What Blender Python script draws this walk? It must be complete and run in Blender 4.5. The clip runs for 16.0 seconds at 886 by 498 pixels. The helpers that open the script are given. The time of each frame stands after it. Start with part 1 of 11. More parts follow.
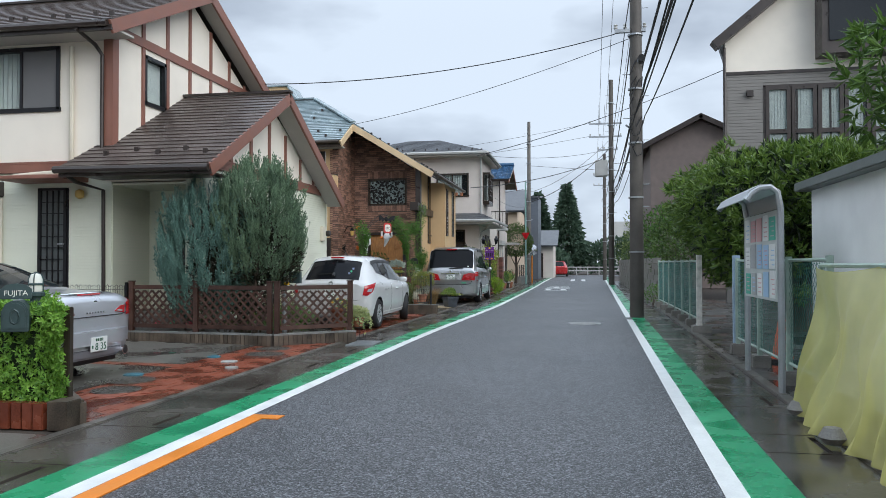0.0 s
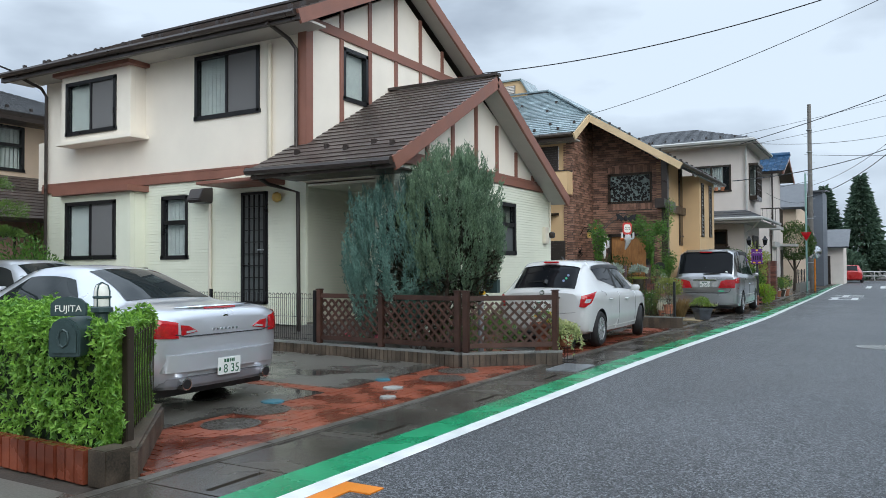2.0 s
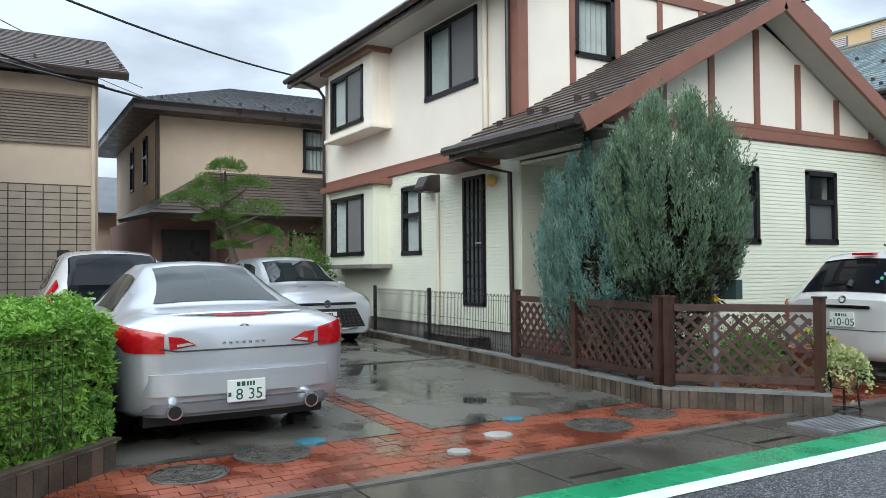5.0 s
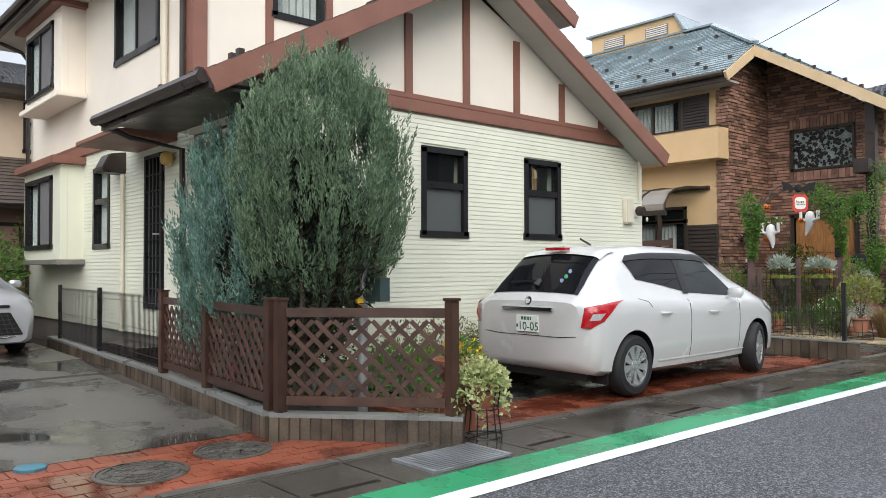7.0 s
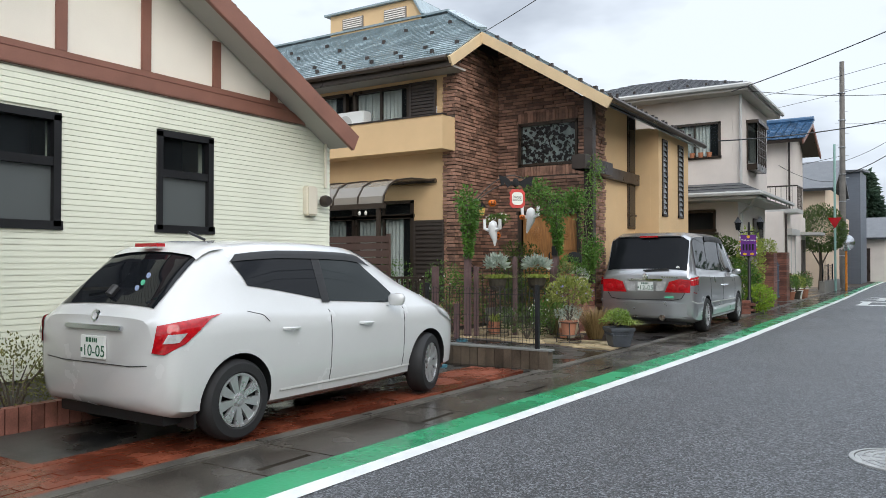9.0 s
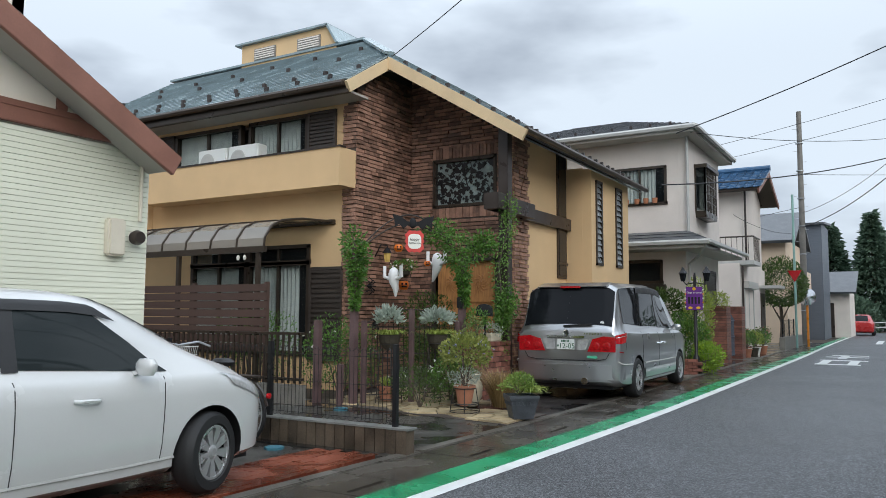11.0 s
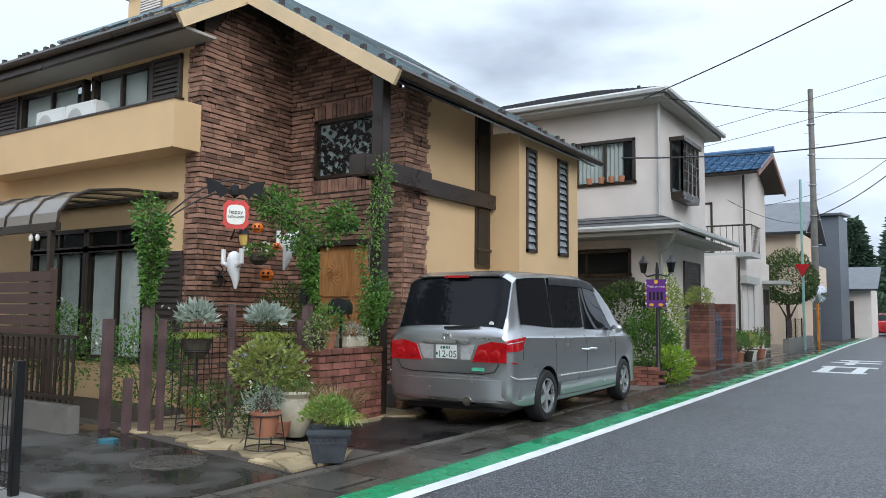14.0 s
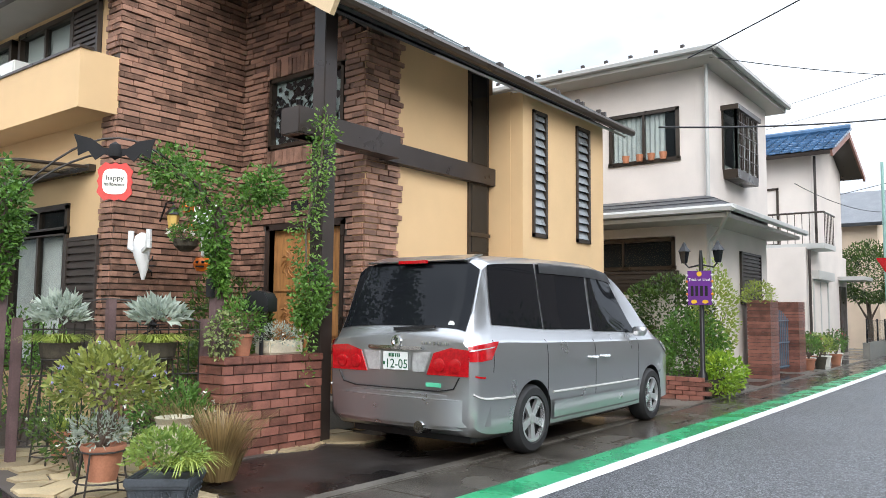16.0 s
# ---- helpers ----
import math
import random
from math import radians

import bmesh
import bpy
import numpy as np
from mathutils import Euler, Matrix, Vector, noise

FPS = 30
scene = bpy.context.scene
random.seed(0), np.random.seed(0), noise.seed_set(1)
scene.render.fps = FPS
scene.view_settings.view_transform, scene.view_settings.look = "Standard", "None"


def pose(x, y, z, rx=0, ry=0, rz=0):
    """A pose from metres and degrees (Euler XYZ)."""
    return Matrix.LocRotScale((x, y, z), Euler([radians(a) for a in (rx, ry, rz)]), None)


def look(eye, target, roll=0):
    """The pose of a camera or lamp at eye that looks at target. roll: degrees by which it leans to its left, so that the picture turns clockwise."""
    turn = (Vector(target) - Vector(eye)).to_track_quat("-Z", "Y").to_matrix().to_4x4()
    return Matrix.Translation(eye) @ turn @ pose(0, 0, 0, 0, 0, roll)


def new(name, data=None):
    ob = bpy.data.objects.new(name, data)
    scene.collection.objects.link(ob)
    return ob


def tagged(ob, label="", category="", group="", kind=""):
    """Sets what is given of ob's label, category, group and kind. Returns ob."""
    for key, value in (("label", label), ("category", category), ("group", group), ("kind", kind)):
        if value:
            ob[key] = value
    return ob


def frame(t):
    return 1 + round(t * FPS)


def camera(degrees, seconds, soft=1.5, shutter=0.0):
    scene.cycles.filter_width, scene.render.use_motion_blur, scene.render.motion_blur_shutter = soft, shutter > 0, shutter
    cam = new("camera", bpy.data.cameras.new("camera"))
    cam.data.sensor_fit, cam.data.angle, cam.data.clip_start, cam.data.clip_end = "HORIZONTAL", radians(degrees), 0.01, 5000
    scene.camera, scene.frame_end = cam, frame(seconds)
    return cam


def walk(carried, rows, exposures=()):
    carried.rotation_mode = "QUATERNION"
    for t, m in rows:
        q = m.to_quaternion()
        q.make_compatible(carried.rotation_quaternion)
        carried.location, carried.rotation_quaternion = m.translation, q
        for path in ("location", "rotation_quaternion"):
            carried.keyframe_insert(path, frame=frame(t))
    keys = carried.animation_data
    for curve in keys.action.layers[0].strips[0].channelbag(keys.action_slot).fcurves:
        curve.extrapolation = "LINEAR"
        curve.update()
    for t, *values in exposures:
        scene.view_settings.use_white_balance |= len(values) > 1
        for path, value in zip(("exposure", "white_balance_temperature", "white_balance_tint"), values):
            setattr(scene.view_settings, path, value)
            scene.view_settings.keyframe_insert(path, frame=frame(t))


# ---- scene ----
cam = camera(60.0, 16.0, soft=0.8)
PATH = [
    (0, (0.422, 3.154, 1.358), (0.06, 5.121, 1.394), -0.1),
    (0.5, (0.428, 3.801, 1.366), (0.005, 5.756, 1.404), -0.1),
    (1, (0.44, 4.441, 1.373), (-0.111, 6.364, 1.416), -0.2),
    (1.5, (0.498, 5.072, 1.361), (-0.259, 6.922, 1.407), -0.3),
    (2, (0.528, 5.644, 1.368), (-0.471, 7.376, 1.419), -0.3),
    (2.5, (0.587, 6.298, 1.362), (-0.644, 7.874, 1.417), -0.3),
    (3, (0.527, 6.956, 1.348), (-0.871, 8.385, 1.408), -0.4),
    (3.5, (0.541, 7.621, 1.338), (-0.969, 8.932, 1.4), -0.3),
    (3.7, (0.579, 7.855, 1.336), (-0.966, 9.124, 1.393), -0.4),
    (5.8, (0.721, 10.562, 1.348), (-1.043, 11.504, 1.4), -0.3),
    (6, (0.701, 10.825, 1.343), (-1.052, 11.787, 1.392), -0.3),
    (6.5, (0.697, 11.475, 1.324), (-0.969, 12.581, 1.372), -0.2),
    (7, (0.622, 12.123, 1.294), (-0.873, 13.45, 1.339), -0.2),
    (7.5, (0.587, 12.71, 1.295), (-0.709, 14.233, 1.335), -0.2),
    (8, (0.562, 13.303, 1.307), (-0.62, 14.916, 1.341), -0.1),
    (8.5, (0.559, 13.936, 1.324), (-0.569, 15.587, 1.356), -0.1),
    (9, (0.593, 14.549, 1.342), (-0.492, 16.229, 1.374), -0.0),
    (9.5, (0.595, 15.16, 1.351), (-0.456, 16.862, 1.391), 0.0),
    (10, (0.633, 15.771, 1.356), (-0.395, 17.484, 1.45), 0.0),
    (10.2, (0.605, 16.01, 1.355), (-0.416, 17.725, 1.483), 0.0),
    (12.3, (0.902, 18.487, 1.345), (-0.147, 20.18, 1.528), 0.5),
    (12.5, (0.886, 18.758, 1.351), (-0.17, 20.447, 1.534), 0.5),
    (13, (0.974, 19.423, 1.364), (-0.095, 21.105, 1.532), 0.5),
    (13.5, (1.018, 20.051, 1.371), (-0.055, 21.73, 1.533), 0.5),
    (14, (1.073, 20.659, 1.369), (-0.009, 22.334, 1.531), 0.5),
    (14.5, (0.996, 21.296, 1.378), (-0.114, 22.952, 1.541), 0.4),
    (15, (0.883, 21.904, 1.369), (-0.293, 23.513, 1.533), 0.3),
    (15.5, (0.79, 22.558, 1.344), (-0.455, 24.114, 1.511), 0.3),
    (16, (0.729, 23.201, 1.33), (-0.491, 24.777, 1.494), 0.5),
]
EXPOSURES = [
    (0, 0.0, 6200, 9), (2, 0.03, 6150, 7), (3.5, 0.16, 6150, 5), (6, 0.32, 6450, 9), (7, 0.36, 6750, 12), (7.5, 0.4, 6700, 11), (8.2, 0.28, 6650, 10), (9, 0.24, 6600, 10), (10, 0.12, 6550, 9), (12.5, 0.0, 6150, 8),
    (13.5, 0.15, 6250, 8), (14.5, 0.42, 6150, 10), (15.5, 0.75, 6550, 10), (16, 0.95, 6550, 11),
]
walk(cam, [(t, look(eye, target, roll)) for t, eye, target, roll in PATH], EXPOSURES)

# ---- world and sun: a bright overcast sky ----
world = bpy.data.worlds.new("overcast")
scene.world = world
world.use_nodes = True
wn, wl = world.node_tree.nodes, world.node_tree.links
wn.clear()
w_out = wn.new("ShaderNodeOutputWorld")
w_bg = wn.new("ShaderNodeBackground")
w_sky = wn.new("ShaderNodeTexSky")
w_sky.sky_type = "NISHITA"
w_sky.sun_disc = False
w_sky.sun_elevation = radians(48)
w_sky.sun_rotation = radians(118)
w_tc = wn.new("ShaderNodeTexCoord")
w_sep = wn.new("ShaderNodeSeparateXYZ")
wl.new(w_tc.outputs["Generated"], w_sep.inputs[0])
w_map = wn.new("ShaderNodeMapping")
w_map.inputs["Scale"].default_value = (1.0, 1.0, 2.6)
wl.new(w_tc.outputs["Generated"], w_map.inputs[0])
w_noise = wn.new("ShaderNodeTexNoise")
w_noise.inputs["Scale"].default_value = 3.4
w_noise.inputs["Detail"].default_value = 5.0
w_noise.inputs["Roughness"].default_value = 0.45
wl.new(w_map.outputs[0], w_noise.inputs["Vector"])
w_cloud = wn.new("ShaderNodeValToRGB")
w_cloud.color_ramp.elements[0].position = 0.33
w_cloud.color_ramp.elements[0].color = (0.37, 0.42, 0.50, 1)
w_cloud.color_ramp.elements[1].position = 0.56
w_cloud.color_ramp.elements[1].color = (0.80, 0.885, 0.99, 1)
wl.new(w_noise.outputs["Fac"], w_cloud.inputs[0])
# the overcast sky grows brighter towards the zenith
w_grad = wn.new("ShaderNodeMapRange")
w_grad.interpolation_type = "SMOOTHSTEP"
w_grad.inputs["From Min"].default_value = 0.28
w_grad.inputs["From Max"].default_value = 0.95
w_grad.inputs["To Min"].default_value = 1.0
w_grad.inputs["To Max"].default_value = 2.6
wl.new(w_sep.outputs["Z"], w_grad.inputs[0])
w_mul = wn.new("ShaderNodeVectorMath")
w_mul.operation = "SCALE"
wl.new(w_cloud.outputs[0], w_mul.inputs[0])
wl.new(w_grad.outputs[0], w_mul.inputs["Scale"])
w_skys = wn.new("ShaderNodeVectorMath")
w_skys.operation = "SCALE"
w_skys.inputs["Scale"].default_value = 0.1
wl.new(w_sky.outputs[0], w_skys.inputs[0])
w_mix = wn.new("ShaderNodeMix")
w_mix.data_type = "RGBA"
w_mix.inputs[0].default_value = 0.93
wl.new(w_skys.outputs[0], w_mix.inputs[6])
wl.new(w_mul.outputs[0], w_mix.inputs[7])
wl.new(w_mix.outputs[2], w_bg.inputs[0])
wl.new(w_bg.outputs[0], w_out.inputs[0])

sun_data = bpy.data.lights.new("sun", "SUN")
sun_data.energy, sun_data.angle, sun_data.color = 2.1, radians(50), (1.0, 0.97, 0.93)
sun = new("sun", sun_data)
sun.matrix_world = look((32, -14, 25), (-6, 18, 0))


# ---- small builders ----
OFF = {}


def B():
    return bmesh.new()


def thing(name, loc, label, category, group="", rz=0.0, local=False, kind=""):
    ob = new(name)
    ob.empty_display_size = 0.2
    ob.matrix_world = pose(loc[0], loc[1], loc[2], 0, 0, rz)
    OFF[ob.name] = Vector((0, 0, 0)) if local else Vector(loc)
    return tagged(ob, label, category, group, kind)


def to_mesh(name, bm, material, smooth=False):
    me = bpy.data.meshes.new(name)
    bm.normal_update()
    bm.to_mesh(me)
    bm.free()
    if material:
        for one in material if isinstance(material, (list, tuple)) else [material]:
            me.materials.append(one)
    if smooth:
        me.shade_smooth()
        me.set_sharp_from_angle(angle=radians(38))
    return me


def part(name, bm, material, parent, label="", smooth=False, bevel=0.0, kind=""):
    if bevel:
        soften(bm, bevel)
    off = OFF.get(parent.name, Vector((0, 0, 0)))
    bmesh.ops.translate(bm, verts=bm.verts, vec=-off)
    ob = new(name, to_mesh(name, bm, material, smooth or bevel > 0))
    ob.parent = parent
    OFF[ob.name] = off
    return tagged(ob, label, "", "", kind)


def solo(name, bm, material, label, category, kind="", group="", smooth=False, bevel=0.0):
    if bevel:
        soften(bm, bevel)
    ob = new(name, to_mesh(name, bm, material, smooth or bevel > 0))
    OFF[ob.name] = Vector((0, 0, 0))
    return tagged(ob, label, category, group, kind)


def soften(bm, width, seg=2):
    bm.normal_update()
    edges = [e for e in bm.edges if len(e.link_faces) == 2 and e.calc_face_angle(0) > 0.6]
    bmesh.ops.bevel(bm, geom=edges, offset=width, segments=seg, affect="EDGES", clamp_overlap=True)


def box(bm, x0, x1, y0, y1, z0, z1):
    v = [bm.verts.new(p) for p in ((x0, y0, z0), (x1, y0, z0), (x1, y1, z0), (x0, y1, z0), (x0, y0, z1), (x1, y0, z1), (x1, y1, z1), (x0, y1, z1))]
    for f in ((3, 2, 1, 0), (4, 5, 6, 7), (0, 1, 5, 4), (1, 2, 6, 5), (2, 3, 7, 6), (3, 0, 4, 7)):
        bm.faces.new([v[i] for i in f])
    return bm


def obox(bm, m, sx, sy, sz):
    """A box of that size centred at the pose m."""
    v = [bm.verts.new(m @ Vector((a * sx / 2, b * sy / 2, c * sz / 2))) for a, b, c in ((-1, -1, -1), (1, -1, -1), (1, 1, -1), (-1, 1, -1), (-1, -1, 1), (1, -1, 1), (1, 1, 1), (-1, 1, 1))]
    for f in ((3, 2, 1, 0), (4, 5, 6, 7), (0, 1, 5, 4), (1, 2, 6, 5), (2, 3, 7, 6), (3, 0, 4, 7)):
        bm.faces.new([v[i] for i in f])
    return bm


def beam(bm, p, q, w, h, up=(0, 0, 1)):
    """A bar from p to q, w wide and h high."""
    p, q = Vector(p), Vector(q)
    d = (q - p).normalized()
    side = d.cross(Vector(up))
    side = side.normalized() if side.length > 1e-4 else Vector((1, 0, 0))
    top = side.cross(d).normalized()
    m = Matrix((side, d, top)).transposed().to_4x4()
    m.translation = (p + q) / 2
    return obox(bm, m, w, (q - p).length, h)


def cyl(bm, p, q, r0, r1=None, n=12):
    p, q = Vector(p), Vector(q)
    r1 = r0 if r1 is None else r1
    d = (q - p).normalized()
    a = d.orthogonal().normalized()
    b = d.cross(a)
    rings = []
    for c, r in ((p, r0), (q, r1)):
        rings.append([bm.verts.new(c + a * (r * math.cos(t)) + b * (r * math.sin(t))) for t in (2 * math.pi * i / n for i in range(n))])
    for i in range(n):
        j = (i + 1) % n
        bm.faces.new((rings[0][i], rings[0][j], rings[1][j], rings[1][i]))
    bm.faces.new(rings[0][::-1])
    bm.faces.new(rings[1])
    return bm


def tube(bm, pts, r, n=6):
    """A round bar along a line of points; r may be one radius or one for each point."""
    pts = [Vector(p) for p in pts]
    rs = r if isinstance(r, (list, tuple)) else [r] * len(pts)
    rings = []
    a = None
    for i, p in enumerate(pts):
        d = (pts[min(i + 1, len(pts) - 1)] - pts[max(i - 1, 0)]).normalized()
        a = d.orthogonal().normalized() if a is None else (a - d * a.dot(d)).normalized()
        b = d.cross(a)
        rings.append([bm.verts.new(p + a * (rs[i] * math.cos(t)) + b * (rs[i] * math.sin(t))) for t in (2 * math.pi * k / n for k in range(n))])
    for r0, r1 in zip(rings, rings[1:]):
        for k in range(n):
            j = (k + 1) % n
            bm.faces.new((r0[k], r0[j], r1[j], r1[k]))
    bm.faces.new(rings[0][::-1])
    bm.faces.new(rings[-1])
    return bm


def prism(bm, pts, axis, a, b):
    """A polygon of (u, v) drawn out from a to b along an axis: x takes (y, z), y takes (x, z), z takes (x, y)."""
    put = {"x": lambda c, u, v: (c, u, v), "y": lambda c, u, v: (u, c, v), "z": lambda c, u, v: (u, v, c)}[axis]
    lo = [bm.verts.new(put(a, u, v)) for u, v in pts]
    hi = [bm.verts.new(put(b, u, v)) for u, v in pts]
    n = len(pts)
    faces = [bm.faces.new(lo), bm.faces.new(hi[::-1])]
    for i in range(n):
        j = (i + 1) % n
        faces.append(bm.faces.new((lo[j], lo[i], hi[i], hi[j])))
    bmesh.ops.recalc_face_normals(bm, faces=faces)
    return bm


def lathe(bm, profile, m=None, n=20, hollow=False, caps=True):
    """Turns a line of (radius, height) about the z axis of the pose m."""
    m = m or Matrix()
    rings = []
    for r, z in profile:
        rings.append([bm.verts.new(m @ Vector((max(r, 1e-4) * math.cos(t), max(r, 1e-4) * math.sin(t), z))) for t in (2 * math.pi * i / n for i in range(n))])
    faces = []
    for r0, r1 in zip(rings, rings[1:]):
        for i in range(n):
            j = (i + 1) % n
            faces.append(bm.faces.new((r0[i], r0[j], r1[j], r1[i])))
    if hollow:
        for i in range(n):
            j = (i + 1) % n
            faces.append(bm.faces.new((rings[-1][i], rings[-1][j], rings[0][j], rings[0][i])))
    elif caps:
        faces.append(bm.faces.new(rings[0][::-1]))
        faces.append(bm.faces.new(rings[-1]))
    bmesh.ops.recalc_face_normals(bm, faces=faces)
    return bm


def slab(bm, corners, thick):
    """A plate: corners of its upper face, thick downwards along its normal."""
    c = [Vector(p) for p in corners]
    n = (c[1] - c[0]).cross(c[2] - c[0]).normalized()
    if n.z < 0:
        n = -n
    hi = [bm.verts.new(p) for p in c]
    lo = [bm.verts.new(p - n * thick) for p in c]
    faces = [bm.faces.new(hi), bm.faces.new(lo[::-1])]
    k = len(c)
    for i in range(k):
        j = (i + 1) % k
        faces.append(bm.faces.new((hi[j], hi[i], lo[i], lo[j])))
    bmesh.ops.recalc_face_normals(bm, faces=faces)
    return bm


def wall_pieces(bm, axis, at, thick, u0, u1, z0, z1, holes):
    """A wall in the plane axis=at (its outer face), thick inwards (sign), with rectangular holes (u0, u1, z0, z1)."""
    us = sorted({u0, u1, *[h[0] for h in holes], *[h[1] for h in holes]})
    zs = sorted({z0, z1, *[h[2] for h in holes], *[h[3] for h in holes]})
    us, zs = [u for u in us if u0 <= u <= u1], [z for z in zs if z0 <= z <= z1]
    lo, hi = sorted((at, at + thick))
    for a, b in zip(us, us[1:]):
        start = None
        for c, d in zip(zs, zs[1:]):
            um, zm = (a + b) / 2, (c + d) / 2
            solid = not any(h[0] < um < h[1] and h[2] < zm < h[3] for h in holes)
            if solid and start is None:
                start = c
            if start is not None and (not solid or d == zs[-1]):
                end = d if solid else c
                if axis == "x":
                    box(bm, lo, hi, a, b, start, end)
                else:
                    box(bm, a, b, lo, hi, start, end)
                start = None
    bmesh.ops.remove_doubles(bm, verts=bm.verts, dist=0.0005)
    return bm


# ---- materials ----
def node_mat(name):
    m = bpy.data.materials.new(name)
    m.use_nodes = True
    nt = m.node_tree
    return m, nt, nt.nodes["Principled BSDF"]


def mat(name, col, rough=0.6, metal=0.0, var=0.12, scale=3.0, grain=70.0, bump=0.08, rand=0.0, rvar=0.1, coat=0.0, stretch=None, island=False, spec=0.5, col2=None, dirt=0.0):
    m, nt, bsdf = node_mat(name)
    N, L = nt.nodes, nt.links
    geo = N.new("ShaderNodeNewGeometry")
    vec = geo.outputs["Position"]
    if stretch:
        mp = N.new("ShaderNodeMapping")
        mp.inputs["Scale"].default_value = stretch
        L.new(vec, mp.inputs[0])
        vec = mp.outputs[0]
    n1 = N.new("ShaderNodeTexNoise")
    n1.inputs["Scale"].default_value, n1.inputs["Detail"].default_value = scale, 4.0
    n2 = N.new("ShaderNodeTexNoise")
    n2.inputs["Scale"].default_value, n2.inputs["Detail"].default_value = grain, 2.0
    L.new(vec, n1.inputs["Vector"])
    L.new(vec, n2.inputs["Vector"])
    add = N.new("ShaderNodeMath")
    add.operation = "MULTIPLY_ADD"
    L.new(n2.outputs["Fac"], add.inputs[0])
    add.inputs[1].default_value = 0.45
    L.new(n1.outputs["Fac"], add.inputs[2])
    fac = add.outputs[0]
    if rand:
        src = geo.outputs["Random Per Island"] if island else N.new("ShaderNodeObjectInfo").outputs["Random"]
        ra = N.new("ShaderNodeMath")
        ra.operation = "MULTIPLY_ADD"
        L.new(src, ra.inputs[0])
        ra.inputs[1].default_value = rand
        L.new(fac, ra.inputs[2])
        sub = N.new("ShaderNodeMath")
        sub.operation = "SUBTRACT"
        L.new(ra.outputs[0], sub.inputs[0])
        sub.inputs[1].default_value = rand / 2
        fac = sub.outputs[0]
    ramp = N.new("ShaderNodeValToRGB")
    c = np.array(col)
    lo = np.array(col2) if col2 else c * (1 - 1.6 * var)
    hi = np.minimum(c * (1 + 1.2 * var), 0.9)
    ramp.color_ramp.elements[0].position, ramp.color_ramp.elements[1].position = 0.42, 1.0
    ramp.color_ramp.elements[0].color, ramp.color_ramp.elements[1].color = (*lo, 1), (*hi, 1)
    L.new(fac, ramp.inputs[0])
    L.new(ramp.outputs[0], bsdf.inputs["Base Color"])
    rr = N.new("ShaderNodeMapRange")
    rr.inputs["From Min"].default_value, rr.inputs["From Max"].default_value = 0.3, 0.7
    rr.inputs["To Min"].default_value, rr.inputs["To Max"].default_value = max(rough - rvar, 0.02), min(rough + rvar, 1)
    L.new(n1.outputs["Fac"], rr.inputs[0])
    L.new(rr.outputs[0], bsdf.inputs["Roughness"])
    bsdf.inputs["Metallic"].default_value = metal
    bsdf.inputs["Specular IOR Level"].default_value = spec
    bsdf.inputs["Coat Weight"].default_value = coat
    bsdf.inputs["Coat Roughness"].default_value = 0.04
    if bump:
        bp = N.new("ShaderNodeBump")
        bp.inputs["Strength"].default_value = bump
        bp.inputs["Distance"].default_value = 0.01
        L.new(n2.outputs["Fac"], bp.inputs["Height"])
        L.new(bp.outputs[0], bsdf.inputs["Normal"])
    return m


def leaf_mat(name, col, col2, rough=0.45, rand=0.9):
    """Leaves: colour from leaf to leaf, a little light coming through."""
    m, nt, bsdf = node_mat(name)
    N, L = nt.nodes, nt.links
    geo = N.new("ShaderNodeNewGeometry")
    ramp = N.new("ShaderNodeValToRGB")
    ramp.color_ramp.elements[0].color, ramp.color_ramp.elements[1].color = (*col2, 1), (*col, 1)
    n1 = N.new("ShaderNodeTexNoise")
    n1.inputs["Scale"].default_value = 4.0
    L.new(geo.outputs["Position"], n1.inputs["Vector"])
    mx = N.new("ShaderNodeMath")
    mx.operation = "MULTIPLY_ADD"
    L.new(geo.outputs["Random Per Island"], mx.inputs[0])
    mx.inputs[1].default_value = 0.6
    mm = N.new("ShaderNodeMath")
    mm.operation = "MULTIPLY_ADD"
    L.new(n1.outputs["Fac"], mm.inputs[0])
    mm.inputs[1].default_value, mm.inputs[2].default_value = 1.2, -0.4
    L.new(mm.outputs[0], mx.inputs[2])
    L.new(mx.outputs[0], ramp.inputs[0])
    L.new(ramp.outputs[0], bsdf.inputs["Base Color"])
    bsdf.inputs["Roughness"].default_value = rough
    tr = N.new("ShaderNodeBsdfTranslucent")
    L.new(ramp.outputs[0], tr.inputs[0])
    mix = N.new("ShaderNodeMixShader")
    mix.inputs[0].default_value = 0.3
    L.new(bsdf.outputs[0], mix.inputs[1])
    L.new(tr.outputs[0], mix.inputs[2])
    L.new(mix.outputs[0], N["Material Output"].inputs[0])
    return m


def glass_mat(name, tint, rough=0.03, see=0.0, spec=0.5):
    """Window glass over a dark room; see: how much light passes."""
    m, nt, bsdf = node_mat(name)
    bsdf.inputs["Base Color"].default_value = (*tint, 1)
    bsdf.inputs["Roughness"].default_value = rough
    bsdf.inputs["Specular IOR Level"].default_value = spec
    if see:
        N, L = nt.nodes, nt.links
        tr = N.new("ShaderNodeBsdfTransparent")
        tr.inputs[0].default_value = (0.85, 0.9, 0.9, 1)
        mix = N.new("ShaderNodeMixShader")
        mix.inputs[0].default_value = see
        L.new(bsdf.outputs[0], mix.inputs[1])
        L.new(tr.outputs[0], mix.inputs[2])
        L.new(mix.outputs[0], N["Material Output"].inputs[0])
    return m


